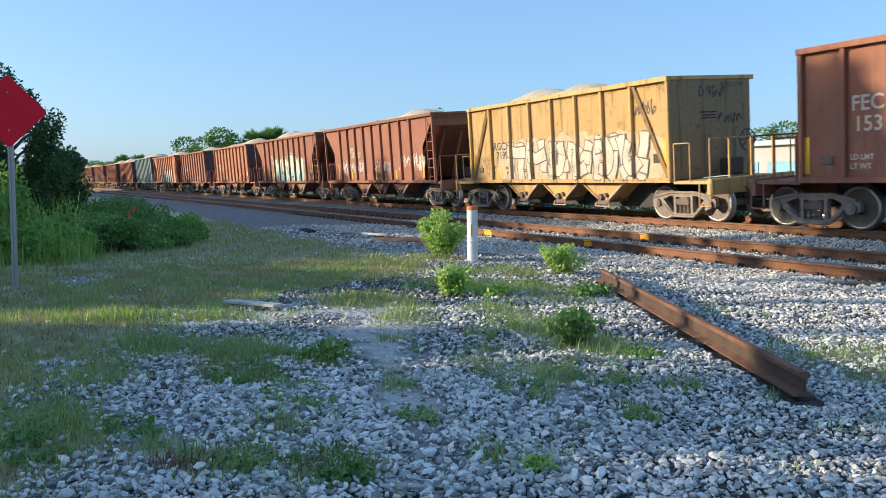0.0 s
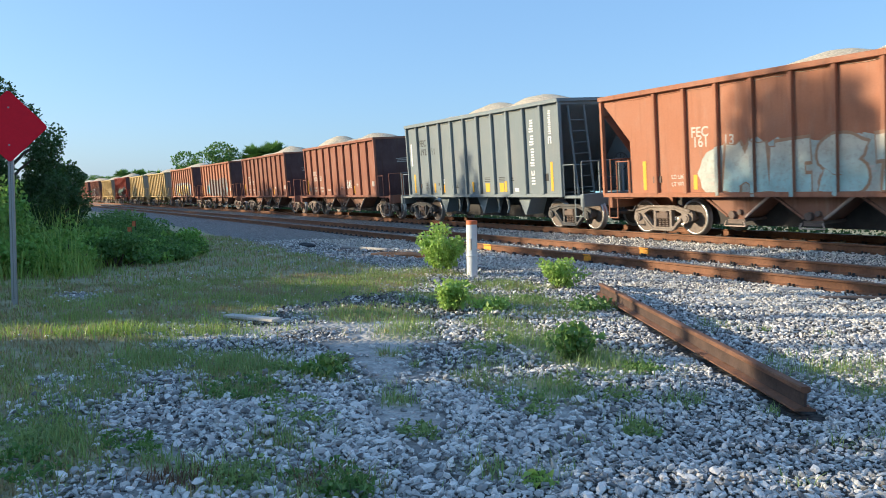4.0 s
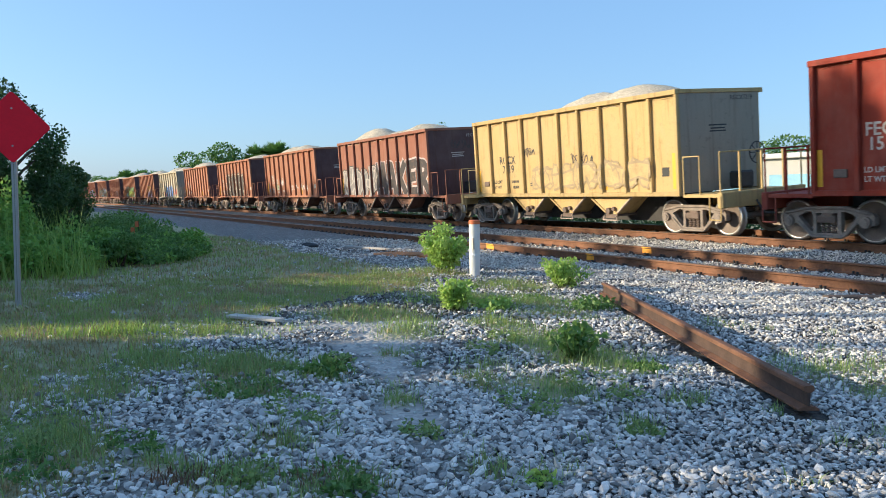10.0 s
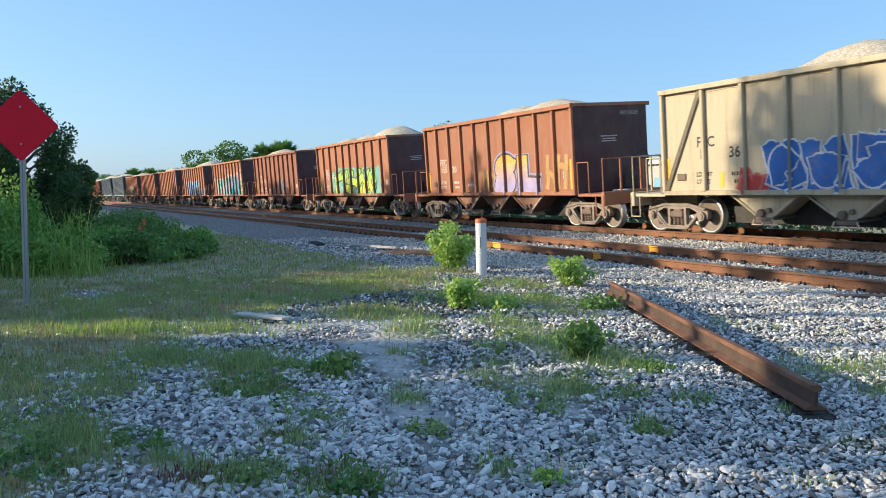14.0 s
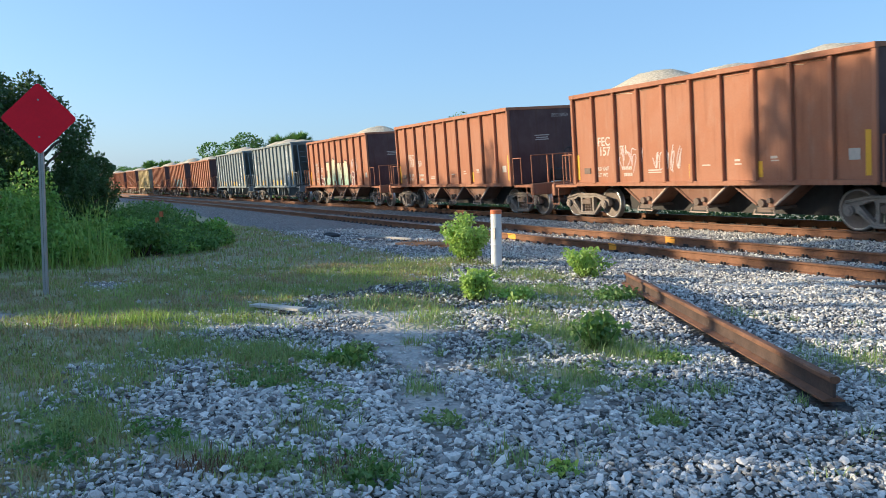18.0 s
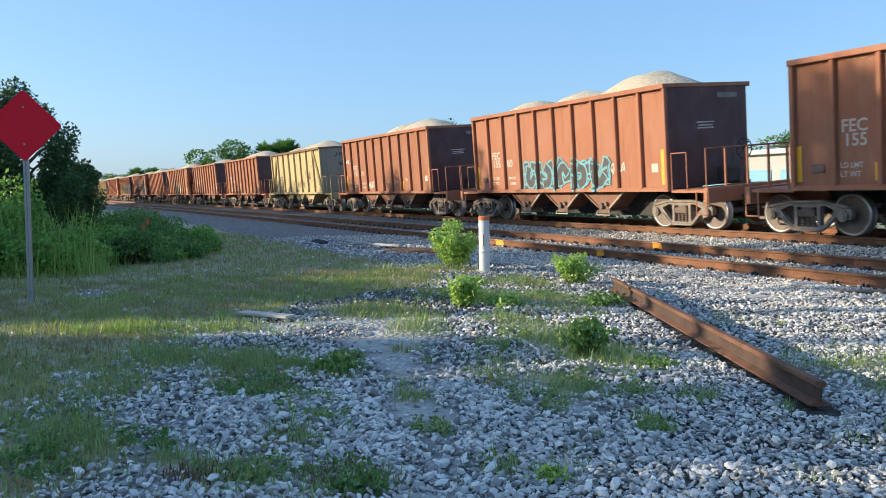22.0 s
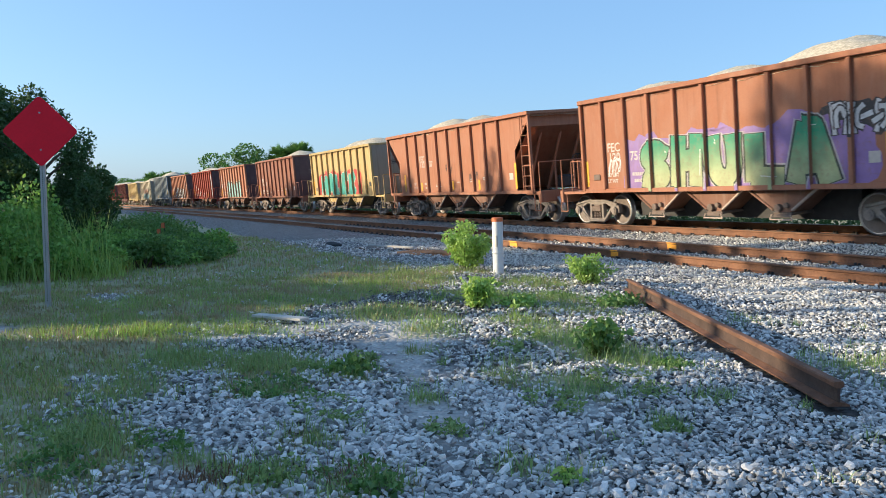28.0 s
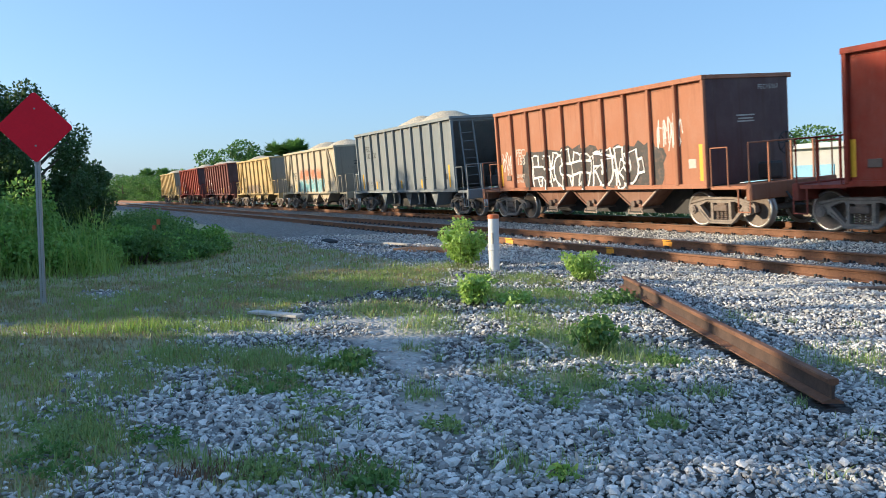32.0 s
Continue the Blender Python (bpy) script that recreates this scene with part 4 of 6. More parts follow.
    band_copy(whole, car, mats, 2, SILL - 0.058, SILL + 0.05, -0.058, "spray_patch")
    whole.free()


def sprayed_leaves(car, kind, rows, fill, edge):
    """Pointed sprayed leaves, outlined, each along a bent chain of points."""
    mats = [spray(edge), spray(fill)]
    whole = bmesh.new()
    for n, (wide, chain) in enumerate(rows):
        bm = bmesh.new()
        pts = eased(chain, 2)
        last = len(pts) - 1
        for slot, extra, depth in ((0, 0.03, 0.0150), (1, 0.0, 0.0165)):
            sides = [[], []]
            for k, (x, z) in enumerate(pts):
                p, q = pts[max(k - 1, 0)], pts[min(k + 1, last)]
                d = Vector((q[0] - p[0], q[1] - p[1])).normalized()
                w = (wide * math.sin(math.pi * (0.12 + 0.88 * k / last)) ** 0.8 if k < last else 0.0) / 2 + extra
                for way, col in ((1, 0), (-1, 1)):
                    sides[col].append(bm.verts.new((x - way * d.y * w, SIDE_Y - depth - 0.0001 * n, max(z + way * d.x * w, SILL - 0.05))))
            for k in range(last):
                bm.faces.new((sides[0][k], sides[0][k + 1], sides[1][k + 1], sides[1][k])).material_index = slot
        me = bpy.data.meshes.new("leaf")
        bm.to_mesh(me)
        whole.from_mesh(me)
        bpy.data.meshes.remove(me)
        part("spray_leaf", bm, mats, car)
    for x in ribs_at(kind):
        band_copy(whole, car, mats, 0, x - 0.048, x + 0.048, -RIB - 0.002, "spray_patch")
    whole.free()


def sprayed_star(car, x, z, size, col, turn):
    bm = bmesh.new()
    rim = [(size * (1.0 if k % 2 == 0 else 0.42), turn + math.pi * k / 5) for k in range(10)]
    bm.faces.new([bm.verts.new((x + q * math.sin(a), SIDE_Y - 0.016, z + q * math.cos(a))) for q, a in rim])
    bmesh.ops.triangulate(bm, faces=bm.faces[:])
    part("spray_star", bm, spray(col), car)


def scrawl(car, x, z, w, h, col, seed, name="spray_tag"):
    """A thin hand-sprayed tag: a row of quick angular letters and an underline."""
    r = random.Random(seed)
    x, w, z, h = x - 0.1 * w, 1.2 * w, max(SILL + 0.08, z - 0.1 * h), 1.5 * h
    tick = itertools.count()
    n = max(2, min(5, round(w / 0.2)))
    for k in range(n):
        bm = bmesh.new()
        a = r.uniform(0, 6.28)
        q = [(x + w * (k + 0.5 + 0.55 * math.cos(a + j * r.uniform(1.3, 2.3))) / n, z + h * (0.5 + 0.48 * math.sin(a + j * r.uniform(1.6, 2.6)))) for j in range(6)]
        ribbon(bm, eased(q, 2), 0.03, 0.006, tick, 0, 0.7)
        part(name, bm, spray(col), car)


ON_END = Matrix(((0, -1, 0, BODY + 0.008 + SIDE_Y), (1, 0, 0, 0), (0, 0, 1, 0), (0, 0, 0, 1)))   # from the side's plane to the end sheet


def end_cloud(car, y, z, w, h, col, seed):
    r = random.Random(seed)
    bm = bmesh.new()
    bm.faces.new([bm.verts.new((BODY + 0.004, a, b)) for a, b in blob(r, y, z, w, h, 26, 0.2)])
    part("spray_cloud", bm, spray(col), car)


def end_tag(car, y, z, w, h, col, seed, count=4, wide=0.035):
    """Quick looping letters sprayed on the end sheet ahead."""
    r = random.Random(seed)
    tick = itertools.count()
    for k in range(count):
        bm = bmesh.new()
        a = r.uniform(0, 6.28)
        q = [(y + w * (k + 0.5 + 0.5 * math.cos(a + j * r.uniform(1.2, 2.2))) / count, z + h * (0.5 + 0.48 * math.sin(a + j * r.uniform(1.5, 2.5)))) for j in range(6)]
        ribbon(bm, eased(q, 2), wide, 0.002, tick, 0, 0.8)
        bm.transform(ON_END)
        part("spray_tag", bm, spray(col), car)


def data_marks(car, mat):
    """Capacity stencils, placards and yellow reflector strips along the side."""
    stencil(car, "LD LMT", -3.9, 1.47, 0.15, mat, 0.004)
    stencil(car, "LT WT", -3.9, 1.29, 0.15, mat, 0.004)
    bars(car, [(-2.8 + 0.075 * k, 1.47, 0.05, 0.09) for k in range(6)] + [(-2.72 + 0.075 * k, 1.29, 0.05, 0.09) for k in range(5)], mat)
    bars(car, [(-1.7, 1.42, 0.45, 0.03), (-1.7, 1.36, 0.52, 0.03), (0.3, 1.5, 0.26, 0.03)], mat)
    bars(car, [(1.35, 1.5, 0.2, 0.03), (1.35, 1.58, 0.16, 0.05), (2.4, 1.55, 0.22, 0.03), (2.4, 1.61, 0.18, 0.06)], mat)
    part("jacking_pad", boxes((-4.55, -4.25, SIDE_Y - 0.03, SIDE_Y - 0.001, 1.38, 1.55), bev=0.008), M_STEEL, car)
    part("placard", boxes((4.35, 4.6, SIDE_Y - 0.008, SIDE_Y - 0.001, 1.52, 1.75)), mat, car)
    for x, h in ((-4.93, 0.75), (-3.15, 0.36), (-0.15, 0.36), (2.05, 0.36), (4.72, 0.9)):
        bm = boxes((x, x + 0.12, SIDE_Y - 0.008, SIDE_Y - 0.001, 1.2, 1.2 + h))
        part("reflector_strip", bm, M_REFLECT, car, "yellow reflective strip")


# ---------------------------------------------------------------- the train
SPEED, PITCH, LEAD = 19.43, 13.80, -15.22
# order: kind, paint, mark, number, words for the label
W_, K_ = (0.75, 0.73, 0.68), (0.035, 0.035, 0.04)
TRAIN = [
    (-1, "solid", "brown", "FEC", "153 08", "plain faded brown"), (0, "brace", "rusty", "RGCX", "7199", "rusty yellow sprayed with pale letters"),
    (1, "open", "brown", "FEC", "160 27", "faded brown, open-ended"), (2, "open", "brown", "FEC", "160 71", "brown, open-ended, sprayed with cream letters"),
    (3, "solid", "tan", "FEC", "155 01", "faded orange-brown"), (4, "solid", "brown", "FEC", "156 75", "plain brown"),
    (5, "open", "tan", "FEC", "161 13", "orange-brown, open-ended, sprayed with teal letters"), (6, "slope", "grey", "FEC", "192 11", "blue-grey with sloped ends"),
    (7, "solid", "brown", "FEC", "158 51", "faded brown"), (8, "solid", "brown", "FEC", "155 13", "brown"),
    (9, "solid", "tan", "FEC", "158 74", "orange-brown sprayed with silver letters"), (10, "solid", "tan", "FEC", "157 38", "orange-brown sprayed yellow and white"),
    (11, "low", "yellow", "RGCX", "7112", "dull yellow"), (12, "brace", "yellow", "RGCX", "7213", "yellow with diagonal end braces"),
    (13, "solid", "red", "FEC", "151 33", "bright red sprayed with mint letters"), (14, "low", "yellow", "RGCX", "7219", "yellow with black scrawls"),
    (15, "solid", "brown", "FEC", "153 41", "brown sprayed with black and silver letters"), (16, "solid", "tan", "FEC", "157 22", "orange-brown with chalky tags"),
    (17, "solid", "tan", "FEC", "152 22", "orange-brown sprayed with beige letters"), (18, "solid", "tan", "FEC", "157 33", "orange-brown"),
    (19, "brace", "cream", "FEC", "1 367", "cream sprayed with blue and red letters"), (20, "solid", "tan", "FEC", "155 20", "orange-brown sprayed yellow and violet"),
    (21, "solid", "tan", "FEC", "157 60", "orange-brown sprayed with lime letters"), (22, "solid", "brown", "FEC", "156 12", "brown"),
    (23, "solid", "tan", "FEC", "158 04", "orange-brown sprayed with teal letters"), (24, "solid", "tan", "FEC", "158 40", "orange-brown sprayed with blue letters"),
    (25, "solid", "tan", "FEC", "157 71", "orange-brown with a blue sprayed end"), (26, "solid", "tan", "FEC", "159 59", "orange-brown"),
    (27, "solid", "tan", "FEC", "159 33", "orange-brown sprayed with pale green letters"), (28, "slope", "grey", "FEC", "192 09", "blue-grey with sloped ends"),
    (29, "slope", "grey", "FEC", "192 08", "blue-grey with sloped ends"), (30, "solid", "tan", "FEC", "155 67", "orange-brown with a grey sprayed end"),
    (31, "solid", "tan", "FEC", "155 80", "orange-brown with dark letters along the sill"), (32, "solid", "tan", "FEC", "180 24", "orange-brown"),
    (33, "brace", "chipped", "RGCX", "7183", "chipped yellow with diagonal end braces"), (34, "solid", "tan", "FEC", "155 94", "orange-brown"),
    (35, "solid", "tan", "FEC", "180 72", "orange-brown"), (36, "open", "tan", "FEC", "160 42", "orange-brown, open-ended, sprayed with cream letters"),
    (37, "solid", "tan", "FEC", "157 90", "orange-brown"), (38, "open", "brown", "FEC", "131 47", "brown, open-ended, sprayed with black letters"),
    (39, "solid", "tan", "FEC", "120 75", "orange-brown sprayed with green and violet letters"), (40, "open", "tan", "FEC", "132 37", "orange-brown, open-ended"),
    (41, "low", "yellow", "RGCX", "7230", "yellow sprayed with teal and red letters"), (42, "solid", "brown", "FEC", "157 05", "brown"),
    (43, "solid", "tan", "FEC", "159 16", "orange-brown sprayed with mint letters"), (44, "solid", "red", "FEC", "150 44", "red-orange with pale streaks"),
    (45, "solid", "tan", "FEC", "153 67", "orange-brown sprayed with black and white letters"), (46, "slope", "pale", "FEC", "192 30", "pale grey with sloped ends"),
    (47, "brace", "cream", "RGCX", "7310", "cream sprayed with orange and teal"), (48, "brace", "yellow", "RGCX", "7177", "yellow"),
    (49, "solid", "maroon", "FEC", "156 88", "maroon"), (50, "solid", "red", "FEC", "157 18", "red"), (51, "low", "yellow", "RGCX", "7188", "yellow, last of the train"),
]
PAINTS = {"brown": M_BROWN, "tan": M_TAN, "red": M_RED, "maroon": M_MAROON, "yellow": M_YELLOW, "chipped": M_CHIP, "rusty": M_RUSTY_YELLOW, "cream": M_CREAM, "grey": M_GREY, "pale": M_PALE}
# a readable word or a number of unreadable letters; x from, to, z from, to; fill, outline; then halo, cloud, upper fill, light strokes
GRAFFITI = {
    0: [(6, -2.7, 4.1, 1.06, 2.35, (0.52, 0.47, 0.38), (0.12, 0.10, 0.09), dict(cloud=(0.48, 0.38, 0.24), top_fill=(0.58, 0.52, 0.42), fat=0.28, line=0.05))],
    2: [("MSAH", -2.5, 3.2, 1.06, 2.55, (0.36, 0.58, 0.55), (0.03, 0.03, 0.03), dict(halo=(0.50, 0.46, 0.38), top_fill=(0.62, 0.58, 0.44), shine=W_))],
    5: [("MEST", -2.2, 2.6, 1.06, 2.2, (0.42, 0.62, 0.60), (0.40, 0.24, 0.14), dict(cloud=(0.46, 0.50, 0.44), top_fill=(0.62, 0.58, 0.46), fat=0.34))],
    9: [("MUNKER", -2.3, 3.5, 1.06, 2.4, (0.20, 0.185, 0.18), (0.03, 0.03, 0.03), dict(halo=(0.50, 0.46, 0.43), fat=0.36, line=0.06, glow=2.4)), (1, -3.1, -2.5, 1.3, 2.0, (0.10, 0.36, 0.44), (0.16, 0.40, 0.46), {}), (1, 3.2, 3.8, 1.4, 2.2, (0.10, 0.36, 0.44), (0.16, 0.40, 0.46), {})],
    10: [(4, -2.9, 2.9, 1.06, 2.25, (0.70, 0.40, 0.05), (0.16, 0.26, 0.34), dict(halo=(0.34, 0.44, 0.50), cloud=(0.30, 0.42, 0.48), top_fill=(0.74, 0.52, 0.14), fat=0.27, shine=W_))],
    13: [("SNORE", -2.25, 3.2, 1.06, 2.25, (0.26, 0.48, 0.38), (0.03, 0.05, 0.04), dict(halo=(0.56, 0.36, 0.32), cloud=(0.42, 0.20, 0.16), top_fill=(0.32, 0.54, 0.43), line=0.065, glow=3.6, shine=W_))],
    14: [(5, -1.6, 4.0, 1.3, 1.95, (0.52, 0.38, 0.16), (0.36, 0.28, 0.15), {})],
    15: [(5, -4.8, -0.5, 1.06, 2.4, (0.22, 0.21, 0.21), (0.50, 0.46, 0.40), dict(halo=(0.05, 0.05, 0.05))), ("MAKER", -0.5, 4.9, 1.06, 2.55, (0.03, 0.03, 0.035), (0.55, 0.46, 0.44), dict(fat=0.31))],
    17: [("SEEF", -2.3, 3.0, 1.06, 2.6, (0.05, 0.045, 0.04), (0.58, 0.51, 0.38), dict(halo=(0.10, 0.08, 0.07), fat=0.36))],
    19: [(4, -1.9, 2.3, 1.06, 2.25, (0.02, 0.13, 0.46), (0.66, 0.69, 0.72), dict(fat=0.40, line=0.06)), (1, -2.6, -1.85, 1.06, 1.6, (0.46, 0.03, 0.03), (0.46, 0.12, 0.10), {}), (2, 2.6, 4.0, 1.3, 1.9, (0.50, 0.05, 0.04), (0.55, 0.45, 0.38), {})],
    20: [("SL", 0.2, 3.2, 1.06, 2.4, (0.36, 0.32, 0.56), (0.03, 0.03, 0.04), dict(halo=(0.30, 0.26, 0.42), top_fill=(0.66, 0.38, 0.05), fat=0.34)), (2, -0.6, 0.3, 1.2, 1.9, (0.44, 0.27, 0.08), (0.36, 0.20, 0.08), dict(fat=0.2)), (2, 3.4, 4.6, 1.2, 2.3, (0.46, 0.27, 0.07), (0.38, 0.21, 0.08), dict(fat=0.2))],
    21: [(5, -2.6, 3.2, 1.06, 2.4, (0.50, 0.56, 0.04), (0.03, 0.07, 0.04), dict(cloud=(0.16, 0.40, 0.34), top_fill=(0.30, 0.56, 0.10)))],
    22: [(2, 0.5, 2.2, 1.3, 2.0, (0.10, 0.08, 0.09), (0.16, 0.15, 0.2), {})],
    23: [("STE", -3.3, 0.15, 1.06, 2.35, (0.10, 0.42, 0.46), (0.02, 0.03, 0.035), dict(halo=(0.60, 0.38, 0.32), cloud=(0.56, 0.36, 0.31), top_fill=(0.20, 0.50, 0.50), fat=0.33, woven=True, line=0.045, glow=6.0, shine=W_)), (4, 0.15, 3.9, 1.06, 2.55, (0.06, 0.36, 0.50), (0.02, 0.03, 0.035), dict(halo=(0.60, 0.38, 0.32), cloud=(0.56, 0.36, 0.31), top_fill=(0.10, 0.26, 0.46), fat=0.33, line=0.045, glow=6.0, shine=W_))],
    24: [(6, -2.9, 2.3, 1.06, 2.45, (0.05, 0.15, 0.40), (0.64, 0.68, 0.72), dict(top_fill=(0.16, 0.30, 0.52), fat=0.36, line=0.045)), (2, 2.4, 4.4, 1.06, 1.75, (0.07, 0.13, 0.24), (0.50, 0.42, 0.42), dict(line=0.04))],
    27: [("JAHB", -2.2, 2.2, 1.06, 2.4, (0.36, 0.52, 0.38), (0.05, 0.03, 0.025), dict(halo=(0.34, 0.10, 0.06), top_fill=(0.64, 0.60, 0.40), fat=0.36, shine=W_)), (1, -3.0, -2.3, 1.1, 1.7, (0.12, 0.03, 0.03), (0.56, 0.46, 0.40), {}), (1, 2.3, 3.0, 1.1, 1.8, (0.12, 0.03, 0.03), (0.56, 0.46, 0.40), {})],
    31: [(5, -1.9, 2.6, 1.06, 2.0, (0.05, 0.06, 0.07), (0.14, 0.40, 0.46), dict(fat=0.26))],
    36: [(4, -1.9, 1.8, 1.1, 2.2, (0.68, 0.60, 0.34), (0.60, 0.54, 0.36), dict(shine=W_, fat=0.26))],
    38: [(5, -1.8, 4.6, 1.06, 2.65, (0.03, 0.03, 0.035), (0.44, 0.43, 0.44), dict(halo=(0.10, 0.09, 0.10), fat=0.36))],
    39: [("SHULA", -2.5, 3.6, 1.06, 2.45, (0.40, 0.44, 0.22), (0.02, 0.04, 0.03), dict(cloud=(0.27, 0.17, 0.40), halo=(0.46, 0.44, 0.44), top_fill=(0.03, 0.27, 0.14), fat=0.37, line=0.06, glow=2.6, shine=W_)), (3, 3.5, 4.9, 2.1, 2.75, (0.60, 0.60, 0.60), (0.03, 0.03, 0.035), dict(cloud=(0.03, 0.03, 0.035), fat=0.2))],
    41: [("HALEK", -3.5, 2.4, 1.06, 2.3, (0.05, 0.36, 0.29), (0.56, 0.56, 0.42), dict(cloud=(0.50, 0.04, 0.03), fat=0.33, line=0.06)), (1, 2.3, 3.1, 1.1, 1.8, (0.50, 0.05, 0.04), (0.46, 0.05, 0.04), {})],
    43: [("ETNSR", -2.4, 3.0, 1.06, 2.35, (0.28, 0.47, 0.42), (0.03, 0.04, 0.04), dict(halo=(0.50, 0.42, 0.32), fat=0.36))],
    44: [(1, 4.12, 4.7, 1.2, 2.1, (0.42, 0.38, 0.37), (0.26, 0.20, 0.19), dict(fat=0.32)), (1, 4.15, 4.68, 2.1, 3.3, (0.42, 0.38, 0.37), (0.26, 0.20, 0.19), dict(fat=0.32))],
    45: [(5, -2.9, 2.6, 1.04, 2.2, (0.05, 0.05, 0.05), (0.80, 0.79, 0.76), dict(cloud=(0.04, 0.04, 0.04), fat=0.24))],
    47: [(5, -2.4, 2.6, 1.1, 1.85, (0.18, 0.42, 0.44), (0.40, 0.52, 0.52), {}), (4, -2.2, 2.4, 1.9, 2.45, (0.50, 0.17, 0.07), (0.56, 0.36, 0.24), {})],
    48: [(4, -2.8, 1.5, 1.1, 1.7, (0.20, 0.14, 0.10), (0.36, 0.27, 0.16), {})],
}
# thin sprayed tags: x, z, width, height, colour
TAGS = {
    0: [(3.75, 2.75, 0.7, 0.3, K_), (-4.4, 1.5, 0.6, 0.35, (0.2, 0.14, 0.09))], 12: [(-4.6, 1.35, 0.7, 0.45, K_), (-2.3, 1.85, 0.75, 0.4, (0.12, 0.16, 0.42)), (-1.1, 1.75, 0.9, 0.5, K_)],
    1: [(-4.2, 1.4, 0.6, 0.5, W_), (-3.3, 1.5, 0.6, 0.4, W_), (-2.3, 1.5, 0.7, 0.45, W_), (-0.5, 1.5, 0.8, 0.4, W_), (0.7, 1.5, 0.8, 0.35, W_), (2.8, 1.7, 1.0, 0.35, W_), (4.0, 1.6, 0.9, 0.5, W_)],
    16: [(-1.9, 1.7, 0.9, 0.4, W_), (-2.9, 1.5, 0.6, 0.25, (0.3, 0.5, 0.3)), (0.2, 1.4, 1.0, 0.3, W_), (2.2, 1.4, 0.9, 0.3, W_)], 24: [(-3.9, 1.7, 0.6, 0.25, K_), (2.6, 2.0, 0.6, 0.3, K_)],
    25: [(-3.0, 1.4, 1.0, 0.5, (0.62, 0.45, 0.42)), (-1.4, 1.4, 0.9, 0.5, (0.62, 0.5, 0.46))], 27: [(2.4, 1.9, 0.8, 0.5, (0.62, 0.44, 0.40)), (-4.2, 1.5, 0.6, 0.6, (0.55, 0.36, 0.30))],
    23: [(4.35, 2.85, 0.5, 0.22, W_), (4.3, 2.5, 0.55, 0.22, W_), (-4.85, 2.2, 0.45, 0.3, W_)], 31: [(2.5, 1.5, 0.7, 0.3, W_)], 32: [(-4.85, 2.5, 0.4, 0.2, W_), (-1.9, 1.25, 0.8, 0.3, W_)], 33: [(-4.4, 1.5, 0.5, 0.2, K_), (0.4, 1.4, 1.2, 0.3, K_), (2.0, 1.9, 0.8, 0.4, K_)],
    34: [(-1.2, 1.5, 0.6, 0.3, W_)], 39: [(-3.8, 1.5, 0.5, 0.4, W_)], 43: [(-4.85, 1.9, 0.6, 0.5, W_), (-4.8, 2.5, 0.5, 0.4, W_)], 44: [(-2.6, 1.25, 0.9, 0.42, W_), (-0.5, 1.22, 0.6, 0.4, W_)], 45: [(3.3, 2.0, 0.8, 0.7, W_), (-4.7, 1.6, 0.5, 0.6, W_)],
    14: [(-2.0, 2.3, 0.6, 0.2, K_), (0.6, 1.9, 0.9, 0.3, K_)], 7: [(1.0, 1.4, 0.8, 0.4, W_)], 40: [(-0.6, 1.9, 0.5, 0.4, K_), (1.4, 1.5, 0.6, 0.3, K_)],
}
# how high the stone is heaped, where it stands out
HEAPS = {9: 0.6, 23: 0.6, 17: 0.8, 26: 0.6, 35: 0.85, 43: 0.62, 45: 0.35}
CARS = []


